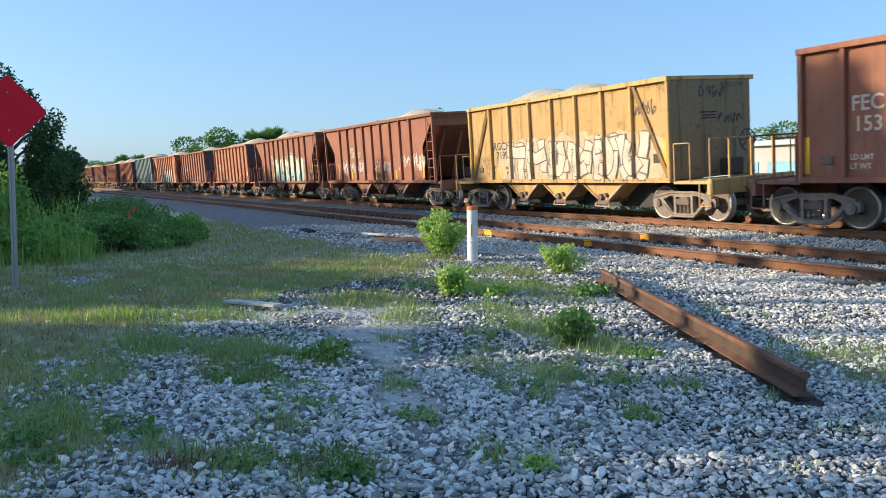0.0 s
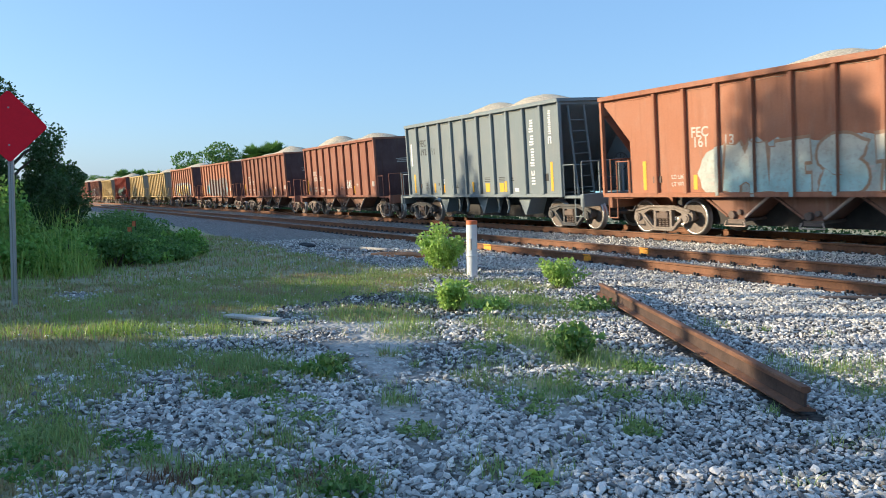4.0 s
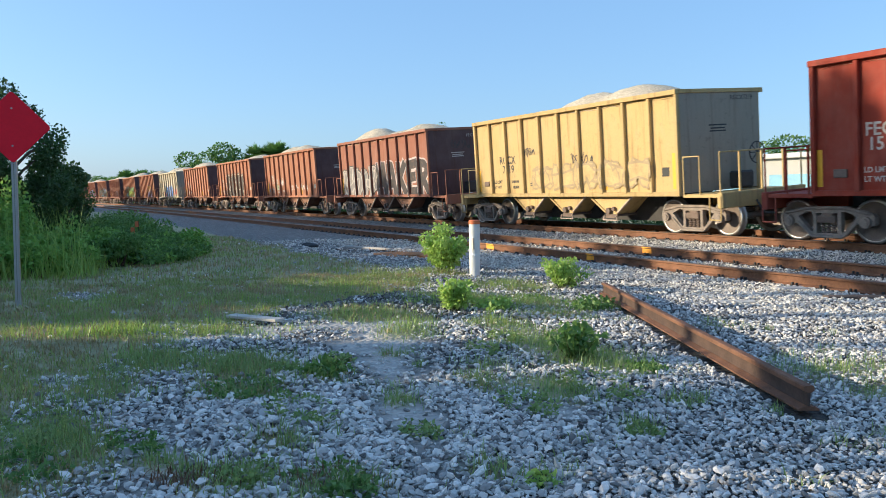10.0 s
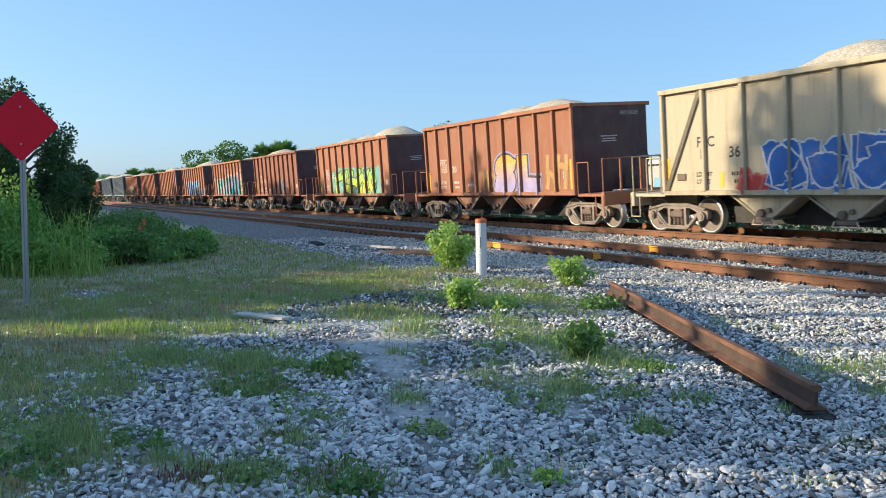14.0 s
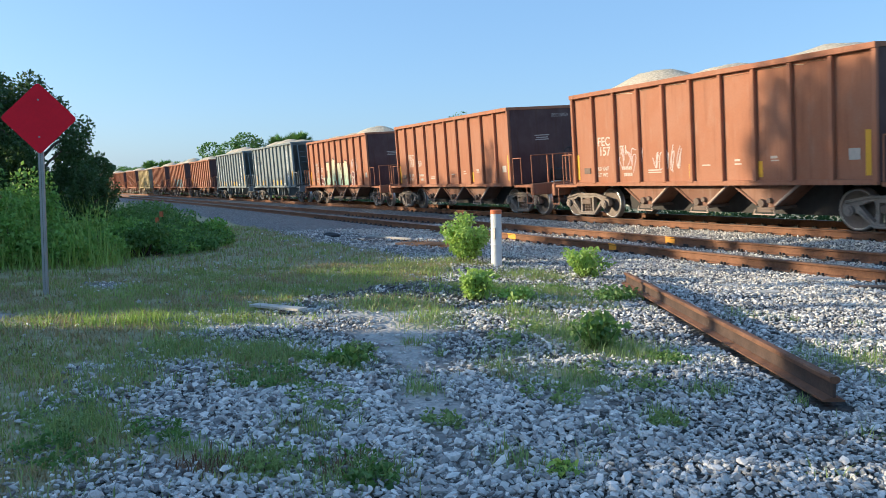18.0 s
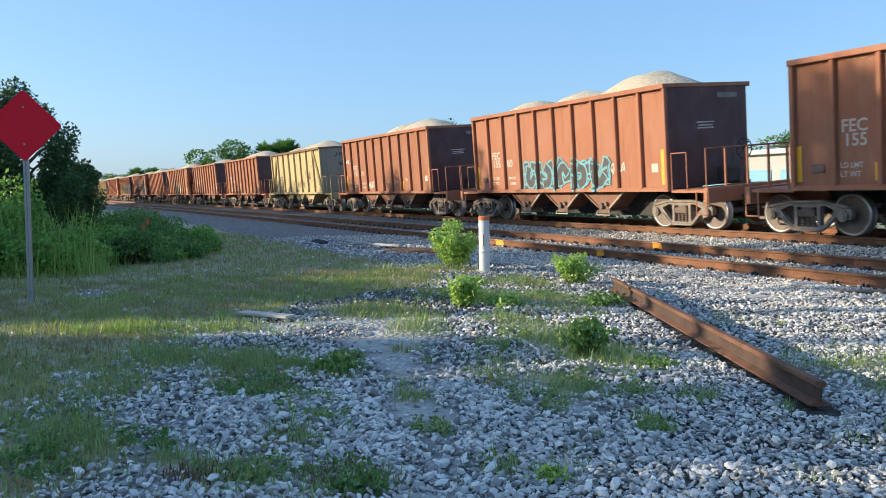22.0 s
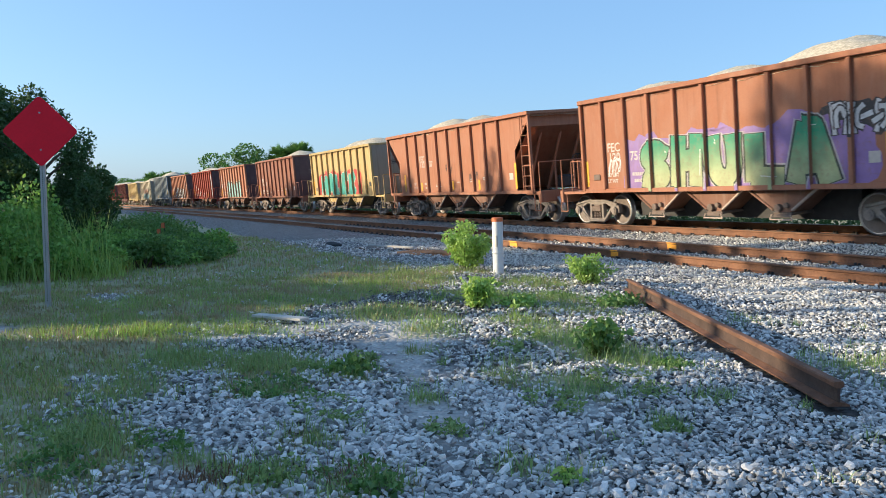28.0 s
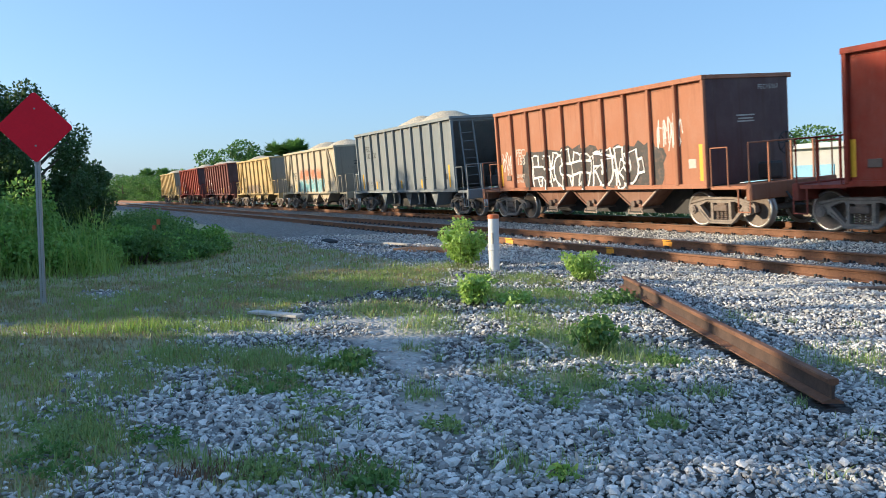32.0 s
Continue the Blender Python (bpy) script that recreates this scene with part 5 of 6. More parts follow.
def build_train():
    made, proto = {}, {}
    for n, kind, paint, mark, number, words in TRAIN:
        key = (kind, paint, n % 2 if paint in ("brown", "tan") and kind == "solid" else 0)
        if key in made:
            car = copy_thing(made[key], Matrix())
        else:
            car = build_car(kind, PAINTS[paint], paint, n + 3, proto)
            made[key] = car
        vary = random.Random(n + 400)
        heap = HEAPS.get(n, vary.uniform(0.92, 1.25))
        rim = SIZES[kind][1] - 0.16
        for c in car.children:
            if c.name.startswith("load"):
                c.matrix_basis = Matrix.Translation((0, 0, rim)) @ Matrix.Rotation(math.pi * (vary.random() < 0.3), 4, "Z") @ Matrix.Diagonal((1, 1, heap, 1)) @ Matrix.Translation((0, 0, -rim))
        tagged(car, words + " hopper car heaped with stone", "hopper car", "cars of the stone train")
        CARS.append((n, car))
    ink = {"yellow": M_INK, "chipped": M_INK, "rusty": M_INK, "cream": M_INK, "grey": M_INK, "pale": M_INK}
    for (n, kind, paint, mark, number, words), (_, car) in zip(TRAIN, CARS):
        mat = ink.get(paint, M_LETTER)
        data_marks(car, mat)
        if mark == "RGCX":
            x, z, size = (-3.48, 1.9, 0.35) if n == 33 else (-3.5, 2.12, 0.36)
            stencil(car, mark, x, z, size, mat)
            stencil(car, number, x + 0.17, z - 0.85 * size, size, mat)
        else:
            size, zm, zn = (0.41, 2.42, 2.02) if n in (-1, 4) else (0.36, 3.05, 2.70) if paint in ("grey", "pale") else (0.34, 2.46, 2.22) if kind == "open" else (0.35, 2.18, 1.90)
            a, b = number.split()
            x = -3.2 if kind == "open" else -4.27 if kind == "slope" else -3.87
            stencil(car, mark, x, zm, size, mat)
            stencil(car, a, x + 0.05, zn, size, mat)
            stencil(car, b, x + 1.0, zn, size, mat)
        if kind in ("solid", "low", "brace"):
            me = text_mesh(mark + number.replace(" ", ""), 0.17)
            me.transform(Matrix.Translation((BODY + 0.006, 0.35, 3.36)) @ Matrix.Rotation(radians(90), 4, "Z") @ STAND)
            linked("lettering", me, car, (mat,))
            bm = bmesh.new()
            for z, w in ((2.72, 0.62), (2.64, 0.5), (2.57, 0.56)):
                box(bm, BODY + 0.002, BODY + 0.006, -0.1 - w / 2, -0.1 + w / 2, z, z + 0.035)
            part("small_lettering", bm, mat, car)["kind"] = "stuff"
        if paint == "grey":
            tall = [(3.66, 1.42 + 0.09 * k, 0.20, 0.045) for k in range(3)] + [(3.66, 1.70, 0.20, 0.07), (3.66, 1.70, 0.06, 0.16), (3.80, 1.70, 0.06, 0.16)]
            z = 2.0
            for count in (7, 4, 5):
                for k in range(count):
                    up = 0.22 if k in (0, 1) else 0.16
                    tall.append((3.86 - up, z, up, 0.052))
                    z += 0.085
                z += 0.07
            bars(car, tall + [(4.72 - 0.03 * (k % 2), 2.95 + 0.068 * k, 0.11 + 0.03 * (k % 2), 0.04) for k in range(11)] + [(4.66, 2.66, 0.05, 0.2), (4.78, 2.66, 0.05, 0.2), (4.68, 2.84, 0.14, 0.04)], M_WHITE, "company_lettering")
            bars(car, [(-5.1, 2.3, 0.12, 0.9), (-2.6, 1.52, 0.3, 0.2), (2.65, 1.2, 0.24, 0.12)], M_WHITE)
            bars(car, [(x, 1.56 + 0.06 * k, 0.38, 0.022) for x in (0.72, 1.68) for k in range(3)], M_INK)
            for x in (-2.55, 0.78, 1.72):
                part("placard", boxes((x, x + 0.28, SIDE_Y - 0.008, SIDE_Y - 0.001, 1.2, 1.5)), M_REFLECT, car, "yellow placard")
        for k, g in enumerate(GRAFFITI.get(n, ())):
            graffiti(car, kind, *g[:7], seed=n + 50 + 7 * k, **g[7])
        for k, (x, z, w, h, col) in enumerate(TAGS.get(n, ())):
            scrawl(car, x, z, w, h, col, n * 9 + k)
    by_number = dict(CARS)
    sprayed_leaves(by_number[23], "solid", [
        (0.24, [(3.5, 1.35), (3.6, 1.75), (3.75, 2.1), (3.7, 2.45)]), (0.16, [(3.75, 1.55), (4.1, 1.95), (4.4, 2.1), (4.75, 2.12)]), (0.20, [(3.8, 1.5), (4.2, 1.7), (4.5, 1.72), (4.9, 1.62)]),
        (0.17, [(3.7, 1.35), (4.1, 1.3), (4.5, 1.25), (4.85, 1.4)]), (0.15, [(-1.05, 1.9), (-0.95, 2.15), (-1.05, 2.35), (-1.0, 2.62)]), (0.12, [(-0.9, 1.95), (-0.7, 2.15), (-0.6, 2.3), (-0.62, 2.45)]),
        (0.13, [(1.1, 1.9), (1.15, 2.1), (1.05, 2.35), (1.1, 2.6)]), (0.17, [(-4.75, 1.1), (-4.7, 1.4), (-4.8, 1.6), (-4.85, 1.85)]), (0.15, [(-2.9, 1.9), (-2.85, 2.15), (-3.0, 2.3), (-3.05, 2.5)])],
        (0.07, 0.34, 0.17), (0.02, 0.05, 0.03))
    for x, z, size, turn in ((-2.72, 1.58, 0.16, 0.1), (-2.4, 1.72, 0.12, 0.4), (0.55, 1.75, 0.17, 0.2), (3.5, 2.3, 0.24, 0.1), (4.35, 2.15, 0.22, 0.3)):
        sprayed_star(by_number[13], x, z, size, (0.66, 0.58, 0.54), turn)
    part("placard", boxes((3.35, 3.78, SIDE_Y - 0.012, SIDE_Y - 0.001, 1.4, 1.68)), M_WHITE, by_number[13], "white framed placard")
    part("placard_plate", boxes((3.40, 3.73, SIDE_Y - 0.016, SIDE_Y - 0.013, 1.45, 1.63)), M_INK, by_number[13])
    end_cloud(by_number[25], 0.1, 2.35, 1.9, 1.3, (0.05, 0.22, 0.38), 5)
    end_tag(by_number[25], -0.75, 1.9, 1.7, 0.9, (0.02, 0.06, 0.12), 5, 3, 0.06)
    end_tag(by_number[30], -0.7, 2.1, 1.6, 0.8, (0.16, 0.32, 0.38), 6, 3, 0.06)
    end_tag(by_number[0], -0.45, 3.12, 0.9, 0.3, K_, 7)
    end_tag(by_number[0], 0.2, 2.4, 0.9, 0.32, K_, 8)
    end_tag(by_number[15], -0.4, 2.85, 0.9, 0.4, K_, 9)
    end_tag(by_number[33], -0.6, 3.05, 0.95, 0.3, K_, 10)


build_train()
# ---------------------------------------------------------------- foliage
def leaf_cloud(name, parent, clumps, count, size, mat, seed, droop=0.3, label="", thin=0.55):
    """Many small bent leaves spread over lumpy clumps (x, y, z, rx, rz), the more at their skin."""
    g = np.random.default_rng(seed)
    vol = np.array([c[3] * c[3] * c[4] for c in clumps])
    pick = g.choice(len(clumps), count, p=vol / vol.sum())
    cl = np.array(clumps)[pick]
    d = g.normal(size=(count, 3))
    d /= np.linalg.norm(d, axis=1)[:, None]
    rad = g.uniform(thin, 1.05, count) ** 0.6
    pos = cl[:, :3] + d * rad[:, None] * np.stack([cl[:, 3], cl[:, 3], cl[:, 4]], 1)
    ax = g.normal(size=(count, 3)) + d * 0.8
    ax[:, 2] -= droop
    ax /= np.linalg.norm(ax, axis=1)[:, None]
    side = np.cross(ax, g.normal(size=(count, 3)))
    side /= np.linalg.norm(side, axis=1)[:, None] + 1e-9
    s = size * g.uniform(0.6, 1.35, count)[:, None]
    up = np.cross(side, ax) * s * 0.18
    v = np.stack([pos, pos + ax * s * 0.5 + side * s * 0.32 + up, pos + ax * s, pos + ax * s * 0.5 - side * s * 0.32 + up], 1).reshape(-1, 3)
    i = np.arange(count)[:, None] * 4
    me = mesh_from(name, v, np.concatenate([i + [0, 1, 2], i + [0, 2, 3]], 1).reshape(-1, 3))
    return linked(name, me, parent, (mat,), label)


def limb_bm(points, r0, r1):
    bm = bmesh.new()
    n = len(points) - 1
    for k, (a, b) in enumerate(zip(points, points[1:])):
        tube(bm, a, b, r0 + (r1 - r0) * k / n, 7, r0 + (r1 - r0) * (k + 1) / n)
    return bm


def tree(name, x, y, height, spread, count, leaf, mat, seed, label, low=0.35, z=None, category="tree", forks=9, thin=0.55):
    r = random.Random(seed)
    z = float(ground_z(x, y)) if z is None else z
    t = thing(name, pose(x, y, z - 0.05), label, category)
    top = (r.uniform(-0.3, 0.3), r.uniform(-0.3, 0.3), height * 0.72)
    mid = (top[0] * 0.4 + r.uniform(-0.15, 0.15), top[1] * 0.4, height * 0.36)
    part("trunk", limb_bm([(0, 0, 0), mid, top], 0.03 * height, 0.008 * height), M_BARK, t)
    clumps = []
    fat = (9 / forks) ** 0.4
    for k in range(forks):
        a, h = k * 2.4 + r.uniform(-0.4, 0.4), r.uniform(low, 0.82)
        reach = spread * r.uniform(0.45 if forks < 12 else 0.2, 0.8) * (1.1 - 0.5 * abs(h - 0.55))
        p = (math.cos(a) * reach, math.sin(a) * reach, h * height)
        s = (mid[0], mid[1], max(0.25, h - 0.22) * height)
        part("limb", limb_bm([s, ((s[0] + p[0]) / 2, (s[1] + p[1]) / 2, (s[2] + p[2]) / 2 + 0.1), p], 0.011 * height, 0.004 * height), M_BARK, t)
        clumps.append((*p, fat * spread * r.uniform(0.28, 0.45), fat * height * r.uniform(0.10, 0.18)))
    clumps.append((top[0], top[1], height * 0.85, fat * spread * 0.45, height * 0.15))
    leaf_cloud("crown", t, clumps, count, leaf, mat, seed, thin=thin)
    return t


# ---------------------------------------------------------------- sign, marker post and the loose rail
def build_sign():
    t = thing("rail_sign", pose(-11.75, -0.26, -0.02, 0, 0, 76), "blank red diamond sign on a perforated steel post", "sign")
    bm = bmesh.new()
    s, r = 0.66, 0.045
    pts = []
    for cx, cz, a0 in ((s / 2 - r, s / 2 - r, 0), (-s / 2 + r, s / 2 - r, 90), (-s / 2 + r, -s / 2 + r, 180), (s / 2 - r, -s / 2 + r, 270)):
        for k in range(5):
            a = radians(a0 + 22.5 * k)
            pts.append((cx + r * math.cos(a), cz + r * math.sin(a)))
    bm = prism(pts, -0.002, 0.002)
    ob = part("sign_plate", bm, M_SIGN, t, "faded red diamond plate")
    ob.matrix_basis = pose(0, -0.045, 2.33, 0, 45, 0)
    bm = prism([(-0.03, 0.03), (0.03, 0.03), (0.03, -0.03), (0.024, -0.03), (0.024, 0.024), (-0.024, 0.024), (-0.024, -0.03), (-0.03, -0.03)], 0.0, 2.66)
    bm.transform(Matrix.Rotation(radians(90), 4, "X"))
    part("post", bm, M_GALV, t, "galvanised square post with rows of holes")
    bm = bmesh.new()
    for k in range(78):
        tube(bm, (0, -0.0315, 0.1 + k * 0.0254), (0, -0.029, 0.1 + k * 0.0254), 0.006, 8)
    part("hole", bm, M_DARK, t)
    for z in (2.57, 2.09):
        bm = bmesh.new()
        tube(bm, (0, -0.058, z), (0, -0.04, z), 0.012, 8)
        part("bolt", bm, M_GALV, t)


def build_marker():
    x, y = -12.55, 7.05
    t = thing("marker_post", pose(x, y, float(ground_z(x, y)) - 0.05, 1.0, -0.5, 0), "round white utility marker post with an orange cap", "marker post")
    part("tube", lathe([(0.098, 0), (0.098, 0.42), (0.104, 0.43), (0.104, 0.45), (0.098, 0.46), (0.098, 1.0)], 24, "Z"), M_WHITE, t, smooth=False)
    part("cap", lathe([(0.103, 1.0), (0.103, 1.06), (0.09, 1.075)], 24, "Z"), M_ORANGE, t, "faded orange cap band")
    part("decal", boxes((0.02, 0.10, -0.085, -0.06, 0.55, 0.75)), M_LETTER, t)


def build_loose_rail():
    a, b = Vector((-3.46, 4.44, 0.035)), Vector((-9.15, 7.28, 0.045))
    d = b - a
    base = Matrix.Translation(a) @ d.to_track_quat("Y", "Z").to_matrix().to_4x4()
    t = thing("loose_rail", base, "loose rusty length of rail lying on the ballast", "rail")
    h = 0.88
    foot = [(-0.072, 0.0), (0.072, 0.0), (0.072, 0.014), (0.014, 0.034), (-0.014, 0.034), (-0.072, 0.014)]
    web = [(-0.010, 0.030), (0.010, 0.030), (0.008, 0.08), (0.010, 0.136), (-0.010, 0.136), (-0.008, 0.08)]
    head = [(-0.012, 0.134), (0.012, 0.134), (0.034, 0.148), (0.034, 0.176), (0.026, 0.186), (-0.026, 0.186), (-0.034, 0.176), (-0.034, 0.148)]
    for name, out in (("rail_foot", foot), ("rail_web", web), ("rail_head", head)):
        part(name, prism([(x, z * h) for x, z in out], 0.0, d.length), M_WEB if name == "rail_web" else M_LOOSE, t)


build_sign()
build_marker()
build_loose_rail()

# ---------------------------------------------------------------- loose stones
def stone_shapes(g, count, fine):
    """Angular crushed stones: battered lumps with a few flats."""
    bm = bmesh.new()
    if fine:
        bmesh.ops.create_icosphere(bm, subdivisions=1, radius=1.0)
    else:
        bmesh.ops.create_cube(bm, size=1.25)
        bmesh.ops.triangulate(bm, faces=bm.faces[:])
    v = np.array([x.co[:] for x in bm.verts])
    f = np.array([[x.index for x in q.verts] for q in bm.faces])
    bm.free()
    v = v[None] * g.uniform(0.72, 1.18, (count, len(v), 1))
    for cut in (0.62, 0.5, 0.5, 0.44, 0.44, 0.4):
        # split faces: push the corners beyond a random plane back onto it
        n = g.normal(size=(count, 1, 3))
        n /= np.linalg.norm(n, axis=2, keepdims=True)
        d = (v * n).sum(2, keepdims=True)
        v = v - n * np.maximum(d - cut, 0)
    return v, f


def stones(name, xy, size, seed, label, sink=0.25, mat=None, fine=True):
    g = np.random.default_rng(seed)
    n = len(xy)
    shapes, f = stone_shapes(g, 40, fine)
    v = shapes[g.integers(0, 40, n)] * np.stack([g.uniform(0.95, 1.65, n), g.uniform(0.65, 1.05, n), g.uniform(0.42, 0.8, n)], 1)[:, None, :]
    s = size * 0.5 * np.exp(np.clip(g.normal(0, 0.30, n), -0.6, 0.5))
    v = v * s[:, None, None]
    def turn(v, a, i, j):
        c, d = np.cos(a)[:, None], np.sin(a)[:, None]
        vi, vj = v[:, :, i] * c - v[:, :, j] * d, v[:, :, i] * d + v[:, :, j] * c
        v[:, :, i], v[:, :, j] = vi, vj
    turn(v, g.normal(0, 0.45, n), 0, 2)
    turn(v, g.normal(0, 0.45, n), 1, 2)
    turn(v, g.uniform(0, 6.28, n), 0, 1)
    z = ground_z(xy[:, 0], xy[:, 1]) + s * g.uniform(-sink, 1.05, n)
    v += np.stack([xy[:, 0], xy[:, 1], z], 1)[:, None, :]
    faces = (f[None] + (np.arange(n) * shapes.shape[1])[:, None, None]).reshape(-1, 3)
    me = mesh_from(name, v.reshape(-1, 3), faces)
    me.shade_flat()
    return tagged(linked(name, me, None, (mat or M_BALLAST,)), label, "gravel", kind="stuff")


def scatter(g, count, x0, x1, y0, y1, keep):
    xy = np.stack([g.uniform(x0, x1, count), g.uniform(y0, y1, count)], 1)
    return xy[g.random(count) < keep(xy[:, 0], xy[:, 1])]


def in_view(x, y, pad=0.6):
    """True for ground that lies ahead of where the camera stands."""
    return (y > -0.16 * -x - pad) & (y < -x * 1.78 + 1.0 + pad)


def build_stones():
    g = np.random.default_rng(11)
    def bare(x, y, k=1.0):
        yy = y - bend(x)
        rails = np.minimum.reduce([np.abs(yy - r) for r in (11.0, 12.495, 15.05, 16.545)])
        along = np.clip(((x + 3.46) * -5.69 + (y - 4.44) * 2.84) / 40.4, 0, 1)
        clear = np.hypot(x + 3.46 + 5.69 * along, y - 4.44 - 2.84 * along) > 0.125
        return in_view(x, y) * clear * np.clip(1.15 - 1.25 * grass_amount(x, y), 0.03, 1) * np.clip(1.05 - dirt_amount(x, y) * 1.5, 0.05, 1) * (rails > 0.15) * k
    coarse = lambda x, y: bare(x, y) * np.clip(1.4 - np.hypot((x + 4.5) / 1.9, (y - 1.5) / 1.5), 0, 1)
    stones("ballast_heap", scatter(g, 20000, -6.9, -2.2, -0.4, 4.0, coarse), 0.048, 21, "coarse broken grey ballast stones", 0.1)
    def spread(xy, size, seed, fine):
        track = xy[:, 1] - bend(xy[:, 0]) > 8.3
        stones("ballast", xy[~track], size, seed, "small grey crushed ballast stones", fine=fine)
        stones("ballast", xy[track], size, seed + 200, "pale crushed ballast along the rails, sunlight in its colour", mat=M_TRACK_BALLAST, fine=fine)
    stones("ballast", scatter(g, 60000, -5.4, -1.9, -0.6, 9.6, bare), 0.036, 22, "small grey crushed ballast stones")
    spread(scatter(g, 42000, -9.0, -5.4, -0.6, 14.9, bare), 0.041, 23, True)
    spread(scatter(g, 38000, -16.0, -9.0, 0.0, 14.9, bare), 0.046, 24, False)
    spread(scatter(g, 14000, -26.0, -16.0, 4.5, 14.9, bare), 0.062, 25, False)

    cinders = lambda x, y: bare(x, y) * np.clip(1.3 - np.hypot((x + 9.7) / 1.3, (y - 4.3) / 1.3), 0, 1)
    stones("cinders", scatter(g, 9000, -11.4, -8.0, 2.6, 6.2, cinders), 0.045, 26, "dark cinders strewn over the ballast", 0.0, M_CINDER, False)


build_stones()


# ---------------------------------------------------------------- grass
def blades(name, xy, length, width, seed, mat, label, lean=0.55, parent=None, z=None, category="grass"):
    g = np.random.default_rng(seed)
    n = len(xy)
    a = g.uniform(0, 6.283, n)
    l = length * g.uniform(0.4, 1.4, n)
    tilt = g.uniform(0.05, lean, n)
    h = l * np.cos(tilt)
    out = np.stack([np.cos(a), np.sin(a), np.zeros(n)], 1) * (l * np.sin(tilt))[:, None]
    side = np.stack([-np.sin(a), np.cos(a), np.zeros(n)], 1) * (width * g.uniform(0.6, 1.3, n))[:, None]
    base = np.stack([xy[:, 0], xy[:, 1], (ground_z(xy[:, 0], xy[:, 1]) if z is None else z) - 0.01], 1)
    up = np.zeros((n, 3))
    up[:, 2] = h
    v = np.stack([base - side, base + side, base + up * 0.6 + out * 0.4 - side * 0.7, base + up * 0.6 + out * 0.4 + side * 0.7, base + up * 0.92 + out * 1.15], 1)
    i = np.arange(n)[:, None] * 5
    f = np.concatenate([i + [0, 1, 3], i + [0, 3, 2], i + [2, 3, 4]], 1).reshape(-1, 3)
    ob = linked(name, mesh_from(name, v.reshape(-1, 3), f), parent, (mat,), label)
    if parent is None:
        tagged(ob, label, category, kind="stuff")
    return ob


def build_grass():
    g = np.random.default_rng(31)
    def lawn(x, y):
        """Matted patches with bare spots between."""
        cover = np.clip(0.75 + 0.7 * wave(x, y, 0.45, 12) + 0.4 * wave(x, y, 0.15, 13), 0.12, 1)
        return in_view(x, y) * np.clip(grass_amount(x, y) * 1.4 - 0.35, 0, 1) * (y - bend(x) < 9.5) * cover
    for n, x0, x1, y0, y1, l, w, k in ((95000, -7.5, -2.3, -2, 3, 0.08, 0.0045, 32), (140000, -14, -7.5, -2.8, 7.5, 0.085, 0.006, 33), (60000, -30, -14, -4, 8.0, 0.12, 0.010, 37)):
        q = scatter(g, n, x0, x1, y0, y1, lawn)
        dry = g.random(len(q)) < np.clip(0.55 + 0.6 * wave(q[:, 0], q[:, 1], 1.1, 14), 0.05, 0.9)
        blades("lawn_grass", q[~dry], l, w, k, M_GRASS, "short rough green grass", 1.25)
        blades("dry_grass", q[dry], l * 0.8, w, k + 50, M_STRAW, "short dry straw-coloured grass", 1.45)
    tuft_xy = []
    for px, py, a, b, s in PATCHES:
        k = int(3000 * a * b * s * s) + 50
        q = g.normal(size=(k, 2)) * (a * 0.45, b * 0.45) + (px, py)
        tuft_xy.append(q)
    blades("grass_tuft", np.concatenate(tuft_xy), 0.125, 0.0036, 34, M_WEED_DARK, "green grass tufts in the ballast", 1.4)
    q = []
    for k in range(420):
        x, y = g.uniform(-13, -2.4), g.uniform(-0.2, 7.6)
        if g.random() > 0.35 + 0.5 * float(wave(x, y, 1.2, 16)):
            continue
        q.append(g.normal(size=(int(g.uniform(20, 70)), 2)) * g.uniform(0.03, 0.13) + (x, y))
    blades("grass_tuft", np.concatenate(q), 0.09, 0.0042, 38, M_WEED_DARK, "small green grass tufts in the ballast", 1.25)
    # single tufts along the lit strip and gravel's edge, sunlight put in their green
    q = []
    for k in range(60):
        x, y = g.uniform(-12.5, -7.6), g.uniform(0.2, 5.6)
        q.append(g.normal(size=(26, 2)) * 0.07 + (x, y))
    for k in range(13):
        s = g.uniform(0, 1)
        q.append(g.normal(size=(60, 2)) * (0.12, 0.10) + (-9.05 + 0.55 * s, -0.35 + 1.7 * s))
    blades("pale_tuft", np.concatenate(q), 0.13, 0.0045, 35, M_REED, "grass tufts, sunlight in their pale green", 1.05)
    # dry reddish weeds near the camera
    q = np.concatenate([g.normal(size=(220, 2)) * (0.10, 0.12) + c for c in ((-4.0, 0.62), (-3.75, 1.22))])
    q2 = g.normal(size=(500, 2)) * (0.7, 0.3) + (-18.3, 8.2)
    blades("dry_weed", q2, 0.12, 0.010, 39, M_RUSTY, "dry rust-coloured weeds beside the drain", 1.45)
    blades("dry_weed", q, 0.09, 0.004, 36, M_DRY, "dry reddish weeds", 1.2)


M_WEED_DARK = leaf_material("tuft_blade", (0.149, 0.230, 0.075), (0.372, 0.475, 0.178), (0.312, 0.431, 0.119))
M_STRAW = leaf_material("straw_blade", (0.238, 0.196, 0.089), (0.495, 0.411, 0.238), (0.356, 0.290, 0.139))
M_RUSTY = leaf_material("rusty_blade", (0.30, 0.13, 0.05), (0.55, 0.30, 0.13), (0.30, 0.16, 0.06))
M_DRY = leaf_material("dry_blade", (0.12, 0.06, 0.035), (0.26, 0.15, 0.08), (0.14, 0.08, 0.04))
build_grass()


